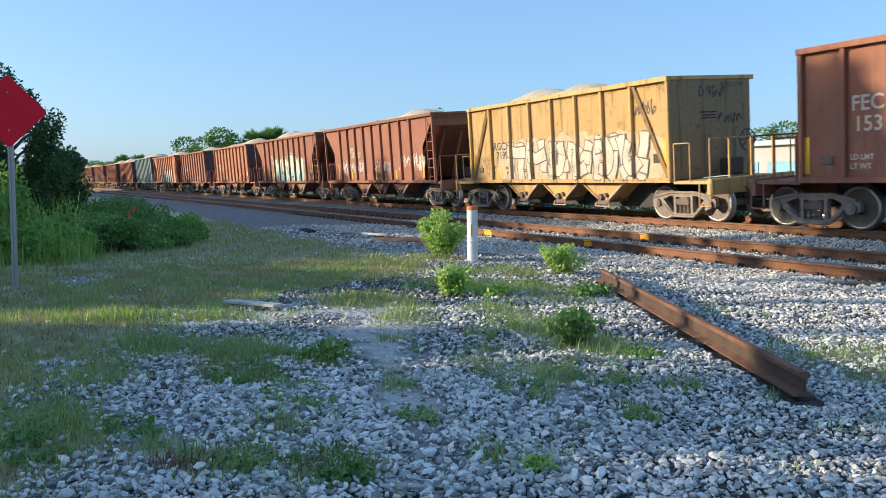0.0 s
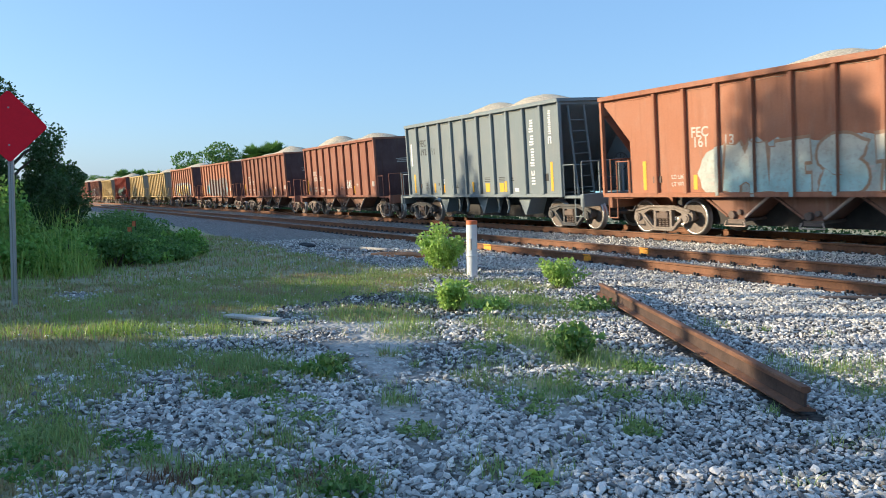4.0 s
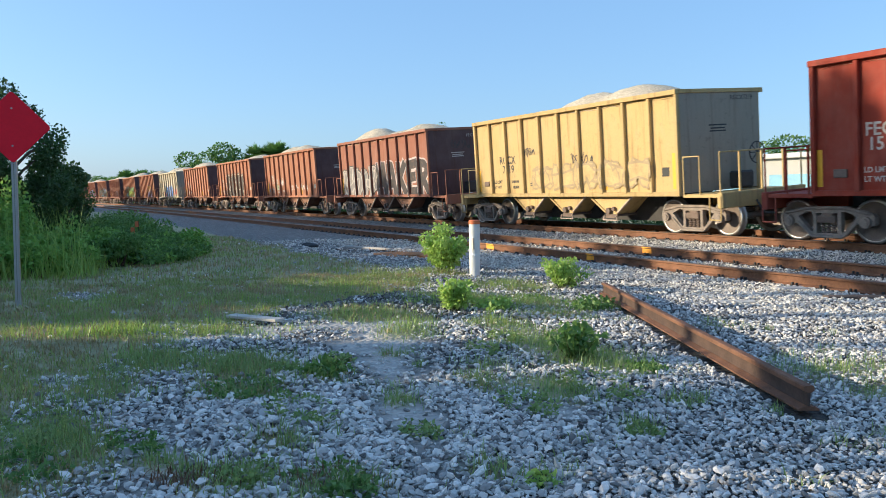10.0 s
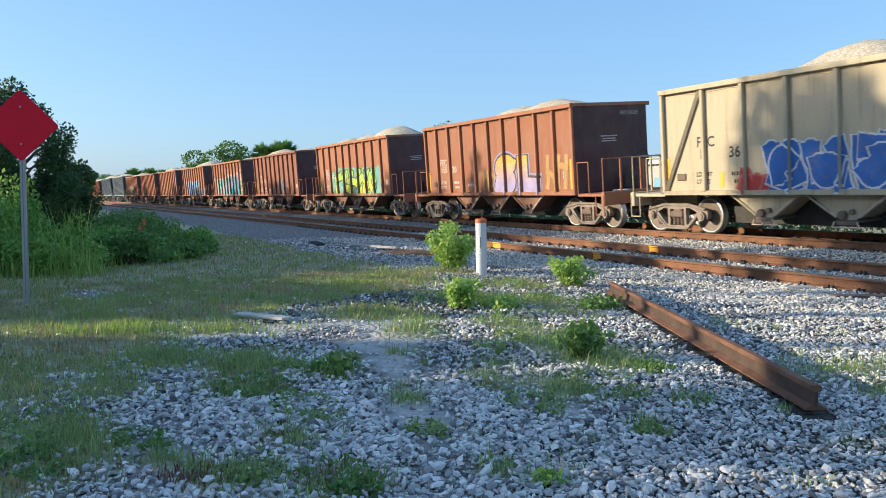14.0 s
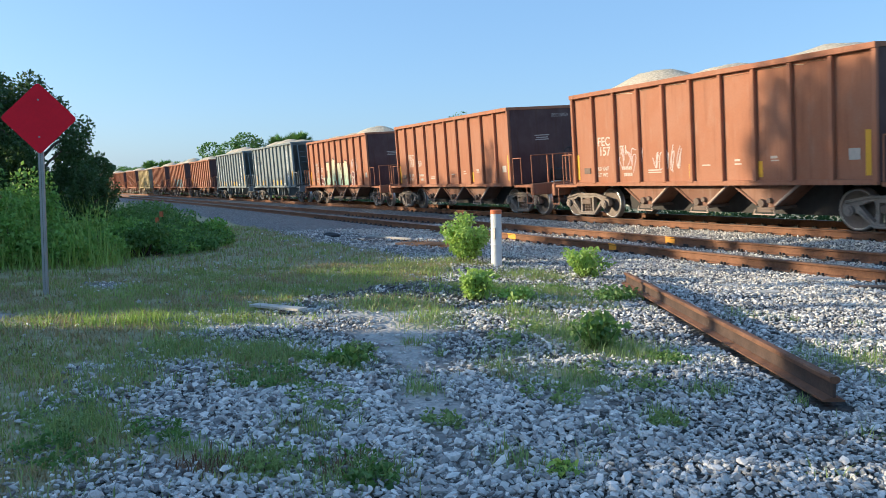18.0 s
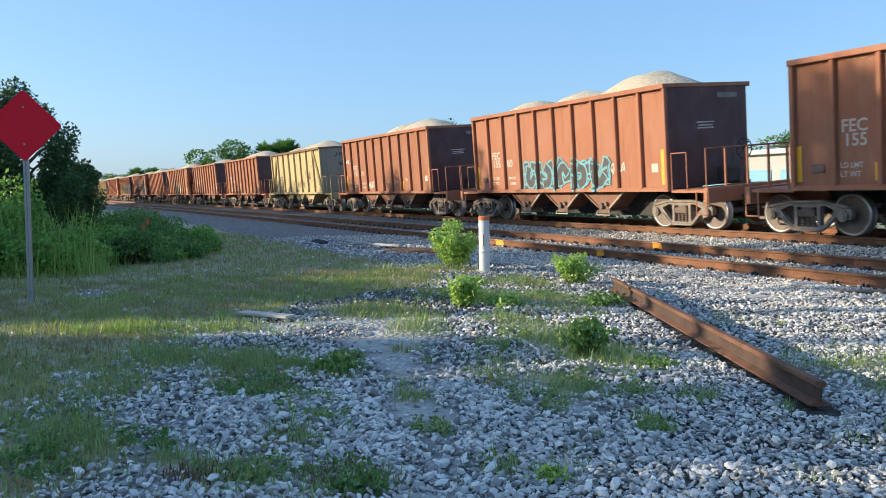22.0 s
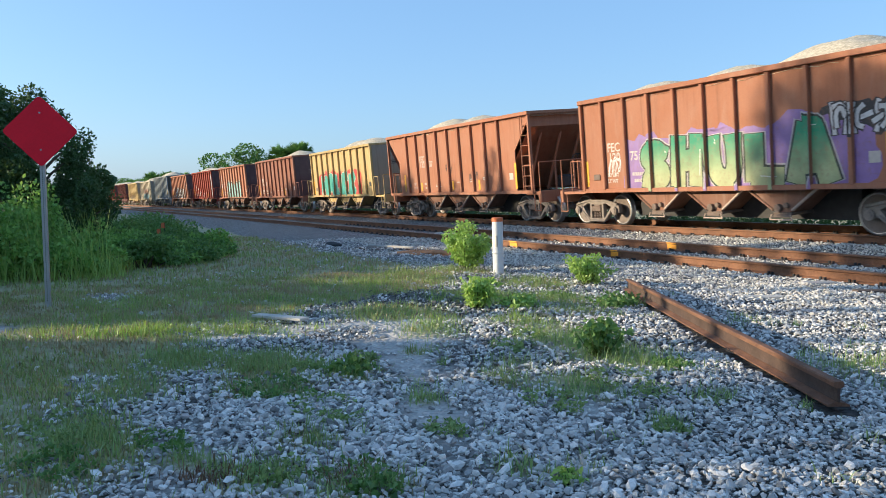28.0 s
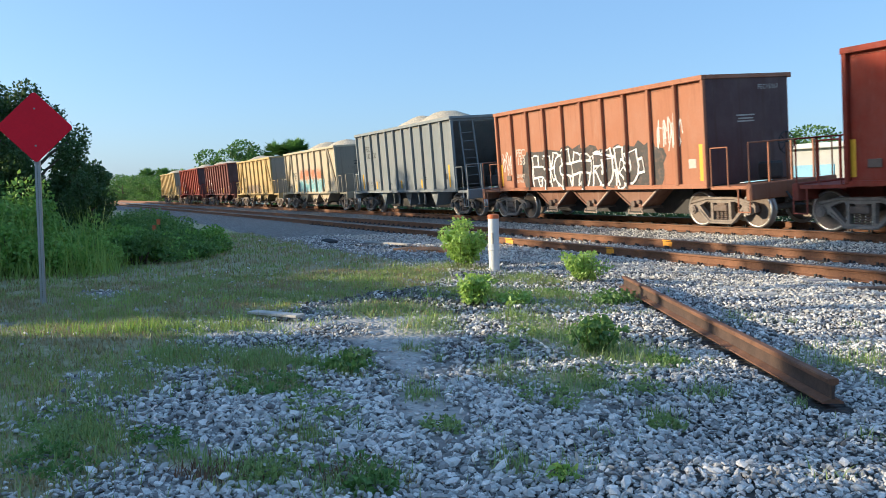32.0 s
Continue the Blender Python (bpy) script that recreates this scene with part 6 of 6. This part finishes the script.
# ---------------------------------------------------------------- weeds and bushes
def weed(x, y, w, h, count, leaf, mat, seed, label, name="weed", category="weed"):
    """A leafy weed: several stems with leaves along them."""
    r = random.Random(seed)
    z = float(ground_z(x, y))
    t = thing(name, pose(x, y, z - 0.02), label, category)
    clumps = []
    for k in range(11):
        a, s = k * 2.4, r.uniform(0.1, 0.5)
        tip = (math.cos(a) * w * s, math.sin(a) * w * s, h * r.uniform(0.6, 0.95) * (1.15 - s * 0.7))
        part("stem", limb_bm([(tip[0] * 0.2, tip[1] * 0.2, 0), (tip[0] * 0.7, tip[1] * 0.7, tip[2] * 0.55), tip], 0.006, 0.003), M_STEM, t)
        for f in (0.45, 0.75, 1.0):
            clumps.append((tip[0] * f, tip[1] * f, tip[2] * f, w * 0.15, h * 0.13))
    leaf_cloud("foliage", t, clumps, count, leaf, mat, seed, 0.5, thin=0.1)
    return t


M_STEM = plain("green_stem", (0.10, 0.14, 0.04), 0.7, 0.0, 0.2, 9.0)
weed(-13.35, 6.80, 1.05, 0.90, 2900, 0.075, M_WEED, 41, "bright green leafy weed bush beside the marker post")
weed(-10.25, 7.35, 0.74, 0.56, 1600, 0.055, M_WEED, 42, "bright green leafy weed at the ballast edge")
weed(-8.90, 4.70, 0.52, 0.46, 700, 0.07, M_WEED, 43, "green leafy weed with a tall shoot")
weed(-8.7, 5.2, 0.7, 0.16, 600, 0.06, M_WEED, 44, "low green weed spreading over gravel")
M_LEAF_LOW = leaf_material("broad_leaf", (0.055, 0.127, 0.031), (0.218, 0.365, 0.104), (0.200, 0.345, 0.073))
weed(-5.6, 4.15, 0.5, 0.34, 420, 0.065, M_LEAF_LOW, 45, "low dark broad-leaved weed")
weed(-5.95, 1.98, 0.42, 0.13, 260, 0.07, M_LEAF_LOW, 46, "low dark broad-leaved weed")
weed(-3.45, 1.30, 0.26, 0.10, 100, 0.05, M_LEAF_LOW, 47, "low green broad-leaved weed in gravel")
weed(-3.15, 2.15, 0.16, 0.10, 60, 0.06, M_WEED, 48, "small green seedling in gravel")
weed(-8.15, 6.3, 0.8, 0.18, 500, 0.06, M_LEAF_LOW, 49, "low dark broad-leaved weed beside the loose rail")


def creeper(x, y, w, seed, mat, leaf=0.032):
    """A flat mat of small creeping leaves, one thing on the gravel."""
    r = random.Random(seed)
    clumps = []
    for k in range(9):
        a, q = k * 2.4, w * math.sqrt(r.random()) * 0.5
        px, py = x + math.cos(a) * q * 1.3, y + math.sin(a) * q * 0.8
        clumps.append((px, py, float(ground_z(px, py)) + 0.03, w * r.uniform(0.1, 0.2), 0.035))
    ob = leaf_cloud("creeping_weed", None, clumps, int(900 * w * w) + 220, leaf, mat, seed, 0.1, thin=0.1)
    tagged(ob, "low mat of small-leaved weed creeping over gravel", "weed", "creeping weeds", kind="stuff")


for k, (x, y, w) in enumerate([(-5.6, 1.28, 0.9), (-4.95, 1.5, 0.8), (-4.2, 2.0, 0.4), (-4.69, 0.47, 0.5), (-6.43, 2.3, 0.45), (-3.62, 3.22, 0.35), (-3.73, 1.3, 0.7), (-4.0, 0.9, 0.6),
                               (-5.32, -0.05, 0.9), (-4.56, -0.1, 0.8), (-6.3, 1.76, 0.5), (-4.62, 3.7, 0.9), (-5.0, 4.4, 0.7), (-4.48, 2.93, 0.7), (-6.34, 3.7, 0.6), (-9.33, 6.2, 0.8), (-6.79, 4.17, 0.7)]):
    creeper(x, y, w * 0.62, 400 + k, M_WEED_DARK if k % 3 else M_LEAF_LOW)


def bush(x, y, w, h, count, leaf, mat, seed, label, fat=1.0, stems=12):
    r = random.Random(seed)
    t = thing("bush", pose(x, y, float(ground_z(x, y)) - 0.03), label, "bush")
    clumps = []
    for k in range(12):
        a, s = k * 2.4, r.uniform(0.1, 0.48)
        c = (math.cos(a) * w * s, math.sin(a) * w * s, h * r.uniform(0.35, 0.8) * (1.2 - s))
        if k < stems:
            part("stem", limb_bm([(c[0] * 0.3, c[1] * 0.3, 0), c], 0.02, 0.008), M_BARK, t)
        clumps.append((*c, fat * w * r.uniform(0.14, 0.22), h * r.uniform(0.16, 0.26)))
    leaf_cloud("foliage", t, clumps, count, leaf, mat, seed, 0.3, thin=0.3)


for k, (x, y, w, h, n) in enumerate([(-17.4, 1.4, 1.8, 0.75, 2400), (-18.6, 2.2, 1.9, 0.6, 2600), (-20.2, 2.6, 2.0, 0.62, 2800), (-21.6, 2.2, 2.4, 0.8, 2400),
                                     (-24.5, 2.0, 3.0, 0.9, 2400), (-19.5, 0.9, 2.2, 1.0, 2600), (-28, 2.4, 3.2, 1.0, 1800), (-33, 2.6, 3.6, 1.0, 1300)]):
    bush(x, y, w, h, int(n * 1.3), 0.08, M_LEAF_LOW, 60 + k, "low tangled green bush with vines")


M_LEAF_BANK = leaf_material("bank_leaf", (0.118, 0.248, 0.048), (0.354, 0.552, 0.124), (0.315, 0.524, 0.097))
for k, (x, y, w, h, n) in enumerate([(-16.6, -0.2, 1.5, 1.25, 2200), (-16.4, -1.3, 1.6, 1.75, 2400), (-16.9, -2.4, 1.7, 1.85, 2400), (-16.9, -0.5, 1.0, 1.75, 1300), (-17.4, 0.45, 1.5, 1.1, 2000), (-16.5, 0.55, 1.1, 0.65, 1500),
                                     (-18.0, 1.1, 1.5, 0.85, 1800), (-17.6, -1.0, 1.8, 1.75, 2400), (-17.9, 1.9, 1.3, 0.5, 1300), (-20.6, 3.25, 1.3, 0.74, 2000), (-19.3, 2.75, 1.1, 0.42, 1200),
                                     (-15.9, -1.9, 1.3, 1.5, 2400), (-16.0, -3.0, 1.5, 1.9, 2600), (-15.8, -0.9, 1.1, 1.15, 2000), (-15.7, -0.1, 0.9, 0.8, 1500), (-17.2, -3.4, 1.6, 2.2, 2400), (-18.7, 2.2, 1.4, 0.6, 1600)]):
    bush(x, y, w, h, n, 0.085, M_LEAF_BANK, 160 + k, "rank green weeds and brambles on the verge", 1.1, 8)


def build_reeds():
    g = np.random.default_rng(51)
    q = np.stack([g.uniform(-20, -15.3, 5200), g.uniform(-4.5, 0.75, 5200)], 1)
    q = q[q[:, 1] < 0.45 + 0.5 * wave(q[:, 0], q[:, 1], 0.8, 9) + (-15.3 - q[:, 0]) * 0.12]
    q = q[g.random(len(q)) < np.clip(0.5 + 0.8 * wave(q[:, 0], q[:, 1], 0.5, 15), 0.05, 1)]
    blades("tall_grass", q, 1.15, 0.009, 52, M_REED, "tall rank green grass", 0.75)
    q = np.stack([g.uniform(-16.4, -15.0, 1800), g.uniform(-3.5, 0.9, 1800)], 1)
    blades("tall_grass", q, 0.55, 0.008, 53, M_REED, "tall rank green grass", 1.1)
    q = np.stack([g.uniform(-20.5, -16.0, 2600), g.uniform(0.6, 4.6, 2600)], 1)
    q = q[q[:, 1] < 0.8 + (-16 - q[:, 0]) * 0.66]
    blades("tall_grass", q, 0.40, 0.008, 54, M_REED, "tall rank green grass", 1.2)


build_reeds()


def build_far_verge():
    """The rank brush behind the main line."""
    g = np.random.default_rng(56)
    clumps = []
    for x in np.arange(-75, 4, 0.55):
        for _ in range(3):
            off = g.uniform(19.2, 23.5)
            h = g.uniform(0.25, 0.75) * (1 + 0.4 * float(wave(x, off, 2.5, 21)))
            clumps.append((x + g.uniform(-0.4, 0.4), off + bend(x), 0.05 + h * 0.5, g.uniform(0.35, 0.7), h * 0.6))
    ob = leaf_cloud("verge_brush", None, clumps, 45000, 0.13, M_LEAF, 57, 0.2, thin=0.15)
    tagged(ob, "rank green brush beyond the railway", "undergrowth", kind="stuff")


build_far_verge()
DARK_TREE = "dense dark green tree with an uneven crown"
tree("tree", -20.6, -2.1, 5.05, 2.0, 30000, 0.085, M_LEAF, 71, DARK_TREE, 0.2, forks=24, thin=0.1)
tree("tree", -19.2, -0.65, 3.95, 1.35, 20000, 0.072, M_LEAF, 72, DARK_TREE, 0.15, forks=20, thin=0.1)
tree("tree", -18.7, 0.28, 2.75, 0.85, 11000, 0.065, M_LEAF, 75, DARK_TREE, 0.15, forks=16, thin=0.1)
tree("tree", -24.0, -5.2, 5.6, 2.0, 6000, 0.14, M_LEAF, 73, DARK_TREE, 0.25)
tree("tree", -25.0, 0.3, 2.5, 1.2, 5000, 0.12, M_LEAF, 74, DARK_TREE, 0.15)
# the scrub and trees behind the camera that shade the foreground
WAY, ACROSS = (-0.45, -0.89), (0.89, -0.45)


def behind(u, s):
    return ACROSS[0] * u + WAY[0] * s, ACROSS[1] * u + WAY[1] * s


def build_scrub():
    r = random.Random(83)
    spots = [(u, 2.4) for u in np.arange(-5.0, 12, 1.4)] + [(-6.8, 1.3), (-9.35, 1.35)] + [(u, 2.0) for u in np.arange(-11.1, -22, -1.4)]
    spots += [(u, 2.8) for u in np.arange(-22.5, -46, -1.7)] + [(u, 4.0) for u in np.arange(-47, -118, -2.8)]
    for k, (u, w) in enumerate(spots):
        # the belt bends away where the camera would look into it
        s = max(16.0, (5 - 0.45 * u) / 0.89 + 1.5, (-0.51 * u - 7.5) / 0.81 if u < -45 else 0)
        if u < -24:
            x15 = (u + 6.75) / 0.89
            top = 0.249 * (s + 0.45 * x15 + 13.35) + (1.7 if u < -40 else 2.0)
        else:
            top = float(np.interp(u, [-24, -22, -18, -14.6, -13.4, -12.2, -9.2, -7, -5, -4.2, -3.0, -2.3, 10], [5.4, 4.6, 4.0, 3.9, 3.5, 4.1, 4.4, 5.0, 5.2, 4.7, 4.7, 5.3, 5.3]))
        x, y = behind(u, s + r.uniform(-0.6, 0.6))
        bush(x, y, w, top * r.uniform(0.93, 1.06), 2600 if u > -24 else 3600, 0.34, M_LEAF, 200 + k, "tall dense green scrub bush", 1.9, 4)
    for k, (u, s, h, w) in enumerate([(-16.6, 18, 10.7, 1.9), (-13.7, 17.5, 9.7, 2.0), (-11.6, 18, 9.9, 1.8), (-9.6, 18.5, 10.3, 1.8), (-7.6, 18.5, 10.3, 1.5)]):
        x, y = behind(u, s)
        tree("tree", x, y, h, w, 3200, 0.26, M_LEAF, 90 + k, "tall tree with a bare trunk and high crown", 0.77)


build_scrub()
# trees beyond the line
FAR = "sunlit green tree beyond the railway"
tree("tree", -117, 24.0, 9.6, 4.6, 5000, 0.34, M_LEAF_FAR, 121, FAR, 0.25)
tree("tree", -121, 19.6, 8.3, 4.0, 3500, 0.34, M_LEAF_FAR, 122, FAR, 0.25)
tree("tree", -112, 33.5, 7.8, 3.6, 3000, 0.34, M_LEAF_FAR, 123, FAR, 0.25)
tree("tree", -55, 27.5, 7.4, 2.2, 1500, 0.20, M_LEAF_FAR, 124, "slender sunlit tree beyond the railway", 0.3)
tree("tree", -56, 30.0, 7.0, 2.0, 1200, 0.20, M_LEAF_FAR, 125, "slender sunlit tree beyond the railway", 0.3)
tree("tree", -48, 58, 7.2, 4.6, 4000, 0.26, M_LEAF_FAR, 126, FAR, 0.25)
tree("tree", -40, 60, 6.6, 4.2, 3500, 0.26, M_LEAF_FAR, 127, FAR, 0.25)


def palm(x, y, h, seed, size=1.0):
    """A cabbage palm: a straight trunk under a ball of fan leaves."""
    r = random.Random(seed)
    t = thing("palm_tree", pose(x, y, float(ground_z(x, y)) - 0.05), "cabbage palm with a round head of fan leaves", "palm tree")
    part("trunk", limb_bm([(0, 0, 0), (0.1, 0.05, h * 0.5), (0.05, 0.1, h - 1.0)], 0.2, 0.17), M_BARK, t)
    bm = bmesh.new()
    for k in range(120):
        a, e = k * 2.4, math.asin(r.uniform(-0.55, 1.0))
        d = Vector((math.cos(a) * math.cos(e), math.sin(a) * math.cos(e), math.sin(e)))
        c = Vector((0.05, 0.1, h - 1.0))
        tip = c + d * r.uniform(0.7, 1.5) * size
        s = d.cross(Vector((0, 0, 1))).normalized() if abs(d.z) < 0.98 else Vector((1, 0, 0))
        for j in range(9):
            b = (j - 4) * 0.27
            q = tip + (d * math.cos(b) + s * math.sin(b)) * r.uniform(0.9, 1.3) * size - Vector((0, 0, 0.12 + 0.1 * abs(b)))
            w = (s * math.cos(b) - d * math.sin(b)) * 0.10 * size
            bm.faces.new([bm.verts.new(p) for p in (tip, (tip + q) / 2 + w, q, (tip + q) / 2 - w)])
    part("crown", bm, M_LEAF_FAR, t)


palm(-111.5, 27.6, 7.9, 131, 1.1)
palm(-110, 29.6, 8.2, 132, 1.15)
palm(-44.2, 60, 8.5, 135, 0.6)
tree("tree", -114, 28.6, 8.2, 3.8, 3500, 0.34, M_LEAF_FAR, 128, FAR, 0.1)
tree("tree", -103, 32.0, 7.4, 3.6, 3500, 0.34, M_LEAF_FAR, 129, FAR, 0.1)
palm(-176, 19.5, 6.4, 133, 1.1)
palm(-205, 19, 7.0, 134, 1.2)
palm(-162, 20.5, 6.0, 136)
for k, (x, off, h, w) in enumerate([(-150, 9.0, 5.4, 3.0), (-160, 8.0, 5.8, 3.2), (-171, 8.5, 6.0, 3.4), (-184, 8.0, 6.3, 3.6), (-198, 9.0, 6.6, 3.8), (-214, 8.0, 7.0, 4.0), (-232, 9.0, 7.4, 4.4)]):
    tree("tree", x, 15.8 + bend(x) + off, h, w, 2600, 0.34, M_LEAF_FAR, 210 + k, FAR, 0.12)


def build_woods():
    """The far woods along the line and round the horizon."""
    g = np.random.default_rng(141)
    clumps = []
    for x in np.arange(-560, -128, 5.0):
        y = 15.8 + bend(x) + 9 + g.uniform(0, 10)
        h = g.uniform(4.0, 7.5)
        for _ in range(4):
            clumps.append((x + g.uniform(-3, 3), y + g.uniform(-2, 2), h * g.uniform(0.15, 0.75), g.uniform(1.4, 2.6), g.uniform(1.0, 2.0)))
    ob = leaf_cloud("far_woods", None, clumps, 42000, 0.55, M_LEAF_FAR, 142)
    tagged(ob, "far green woodland edge beyond the railway", "woods", kind="stuff")
    clumps = []
    for a in np.arange(0, 360, 1.6):
        d = g.uniform(420, 520)
        x, y = d * math.cos(radians(a)), d * math.sin(radians(a))
        if abs(y - (15.8 + bend(x))) < 30:
            continue
        for _ in range(3):
            clumps.append((x + g.uniform(-8, 8), y + g.uniform(-8, 8), g.uniform(1, 6), g.uniform(5, 9), g.uniform(3, 5)))
    ob = leaf_cloud("horizon_woods", None, clumps, 30000, 1.6, M_LEAF_FAR, 143)
    tagged(ob, "distant belt of trees on the horizon", "woods", kind="stuff")


build_woods()


# ---------------------------------------------------------------- the building beyond the line
def build_store():
    t = thing("low_building", pose(-36, 46, -0.1), "long low white building with a pale blue lower band", "building")
    part("wall", boxes((-26, 26, 0, 9, 0, 4.4)), M_WALL, t)
    part("roof", boxes((-26.4, 26.4, -0.5, 9.4, 4.4, 4.75), bev=0.03), M_ROOF, t, "pale flat roof edge")
    for k in range(12):
        x = -24.6 + k * 4.2
        w = part("window", boxes((x, x + 3.4, -0.06, -0.005, 1.6, 3.3)), M_BLUE, t, "pale blue panel window") if k == 0 else None
        if k == 0:
            first, x_first = w, x
        else:
            share("window", first, t, pose(x - x_first, 0, 0), "pale blue panel window")


for k in range(22):
    bush(-62 + k * 2.4, 38.5 + (k * 7 % 5) * 0.5, 3.0, 1.7, 500, 0.16, M_LEAF_LOW, 300 + k, "low green hedge bush before the building")
M_WALL = plain("white_wall", (0.40, 0.40, 0.385), 0.8, 0.0, 0.08, 0.8)
M_ROOF = plain("pale_roof", (0.50, 0.50, 0.49), 0.7, 0.0, 0.1, 0.8)
M_BLUE = plain("blue_panel", (0.16, 0.36, 0.50), 0.35, 0.0, 0.25, 0.7)
build_store()


# ---------------------------------------------------------------- small things along the line
def build_small():
    z = float(ground_z(-9.0, 2.15))
    ob = part("plank", boxes((-0.44, 0.44, -0.07, 0.07, 0, 0.03), bev=0.004), M_BOARD, None)
    ob.matrix_basis = pose(-8.98, 2.17, z + 0.045, 2, -2, 25)
    tagged(ob, "pale weathered board lying on the gravel", "board")
    stones("loose_stone", np.array([[-5.70, 3.22]]), 0.12, 155, "single pale white stone on gravel", 0.1, M_STONE)
    bpy.data.objects["loose_stone"].location.z += 0.03
    bpy.data.objects["loose_stone"]["kind"] = "thing"
    bpy.data.objects["loose_stone"]["category"] = "stone"
    # the drain at the foot of the bank
    t = thing("drain", pose(-20.2, 7.75, float(ground_z(-20.2, 7.75)), 0, 0, 20), "low rust-stained drain opening, its depth a dark box", "drain")
    part("headwall", boxes((-1.0, 0.9, 0.28, 0.42, -0.1, 0.09), bev=0.02), M_CONC, t, "pale worn concrete edge")
    # Dark box laid in the opening for the shade inside the drain.
    part("grate", boxes((-0.95, 0.75, -0.45, 0.28, -0.05, 0.035)), M_DARK, t, "dark box for the unlit opening")
    bm = bmesh.new()
    bmesh.ops.create_icosphere(bm, subdivisions=4, radius=1.0)
    for v in bm.verts:
        k = 1 + 0.35 * noise.noise(v.co * 1.6) + 0.12 * noise.noise(v.co * 6)
        v.co = Vector((v.co.x * 1.15 * k, v.co.y * 0.55 * k, max(-0.05, v.co.z * 0.11 * k + 0.03 * noise.noise(v.co * 9))))
    ob = part("soil_spill", bm, M_SOIL, None)
    ob.matrix_basis = pose(-17.7, 8.35, float(ground_z(-17.7, 8.35)), 0, 0, 35)
    tagged(ob, "rust-orange soil washed out beside the drain", "soil")
    bm = bmesh.new()
    bmesh.ops.create_icosphere(bm, subdivisions=3, radius=0.17)
    for v in bm.verts:
        v.co *= 1 + 0.5 * noise.noise(v.co * 4)
        v.co.z = max(v.co.z * 0.55, -0.05)
        v.co.x *= 1.5
    ob = part("rag", bm, M_RAG, None)
    ob.matrix_basis = pose(-22.4, 7.0, float(ground_z(-22.4, 7.0)) + 0.05, 0, 0, 60)
    tagged(ob, "crumpled black plastic lying beside the drain", "plastic sheet")
    # old sleeper ends in the ballast
    for x, y, w, l, a, m, lab in ((-8.45, 10.35, 0.22, 0.5, 70, M_CONC, "pale old sleeper end sunk in ballast"), (-7.3, 10.35, 0.16, 1.0, 66, M_TIE, "dark old sleeper end in ballast"),
                                  (-7.85, 8.5, 0.13, 0.55, 60, M_BOARD, "weathered scrap of board on ballast")):
        ob = part("sleeper_scrap", boxes((-l / 2, l / 2, -w / 2, w / 2, -0.05, 0.06), bev=0.012), m, None)
        ob.matrix_basis = pose(x, y, float(ground_z(x, y)) - 0.01, 0, 0, a)
        tagged(ob, lab, "sleeper")
    for x, y, h in ((-19.9, 2.0, 0.72), (-20.4, 2.15, 0.85)):
        t = thing("pin_flag", pose(x, y, float(ground_z(x, y))), "small orange marker flag among weeds", "flag", "marker flags")
        part("wire", tube(bmesh.new(), (0, 0, 0), (0, 0, h), 0.006, 6), M_DARK, t)
        part("flag", boxes((-0.004, 0.004, -0.08, 0.01, h - 0.13, h)), M_ORANGE, t)
    t = thing("utility_pole", pose(-29.6, 40, float(ground_z(-29.6, 40)) - 0.3, 0, 9.0, 0), "bare leaning wooden utility pole beyond the railway", "utility pole")
    part("pole", limb_bm([(0, 0, 0), (0, 0, 4.4), (0.04, 0, 8.9)], 0.17, 0.12), M_POLE, t)
    part("cap", tube(bmesh.new(), (0.04, 0, 8.9), (0.04, 0, 8.96), 0.13, 10), M_GALV, t)
    for z in (8.1, 8.5):
        part("bolt", tube(bmesh.new(), (0.04, -0.18, z), (0.04, 0.18, z), 0.015, 6), M_GALV, t)
    ob = part("utility_box", boxes((-0.3, 0.3, -0.25, 0.25, -0.1, 0.9), bev=0.03), M_WHITE, None)
    ob.matrix_basis = pose(-14.5, 24.5, float(ground_z(-14.5, 24.5)))
    tagged(ob, "small white utility cabinet in the grass", "cabinet")


M_BOARD = plain("weathered_board", (0.54, 0.51, 0.46), 0.9, 0.0, 0.25, 9.0, 0.5)
M_POLE = plain("pale_pole_wood", (0.30, 0.25, 0.18), 0.9, 0.0, 0.25, 3.0, 0.5)
M_RAG = plain("black_plastic", (0.015, 0.015, 0.016), 0.4, 0.0, 0.2, 6.0)
build_small()


# ---------------------------------------------------------------- what moves
def motions():
    times = [0.0, 0.1, 0.2] + [float(k) for k in range(1, 32)] + [31.8, 31.9, 32.0]
    for n, car in CARS:
        rows = []
        for t in times:
            x = LEAD - BODY - PITCH * n + slack(t) + SPEED * t
            rows.append((t, pose(x, 15.8 + bend(x), 0.60, LEAN, 0, math.degrees(math.atan(-2 * KAPPA * x)))))
        walk(car, rows)
    wheels = [o for _, car in CARS for o in car.children_recursive if o.name.split(".")[0] == "wheelset"]
    turn = SPEED / WHEEL_R / FPS
    walk(wheels[0], [(k / FPS, pose(0, 0, 0, 0, math.degrees(turn * k), 0)) for k in range(32 * FPS + 1)])
    keys = wheels[0].animation_data
    for w in wheels[1:]:
        w.rotation_mode = "QUATERNION"
        w.animation_data_create()
        w.animation_data.action = keys.action
        w.animation_data.action_slot = keys.action_slot


def slack(t):
    """How far the train runs ahead of its mean speed."""
    return float(np.interp(t, [0, 2, 3, 3.5, 6, 7, 8, 10, 11, 13, 14, 17, 19, 20.5, 23, 24, 28, 32],
                           [0.0, 0.06, 0.28, 0.3, -0.11, -0.76, -0.84, -0.84, -0.65, -0.55, -0.37, 0.08, 0.19, -0.06, -0.25, -0.56, -0.54, -0.27]))


motions()
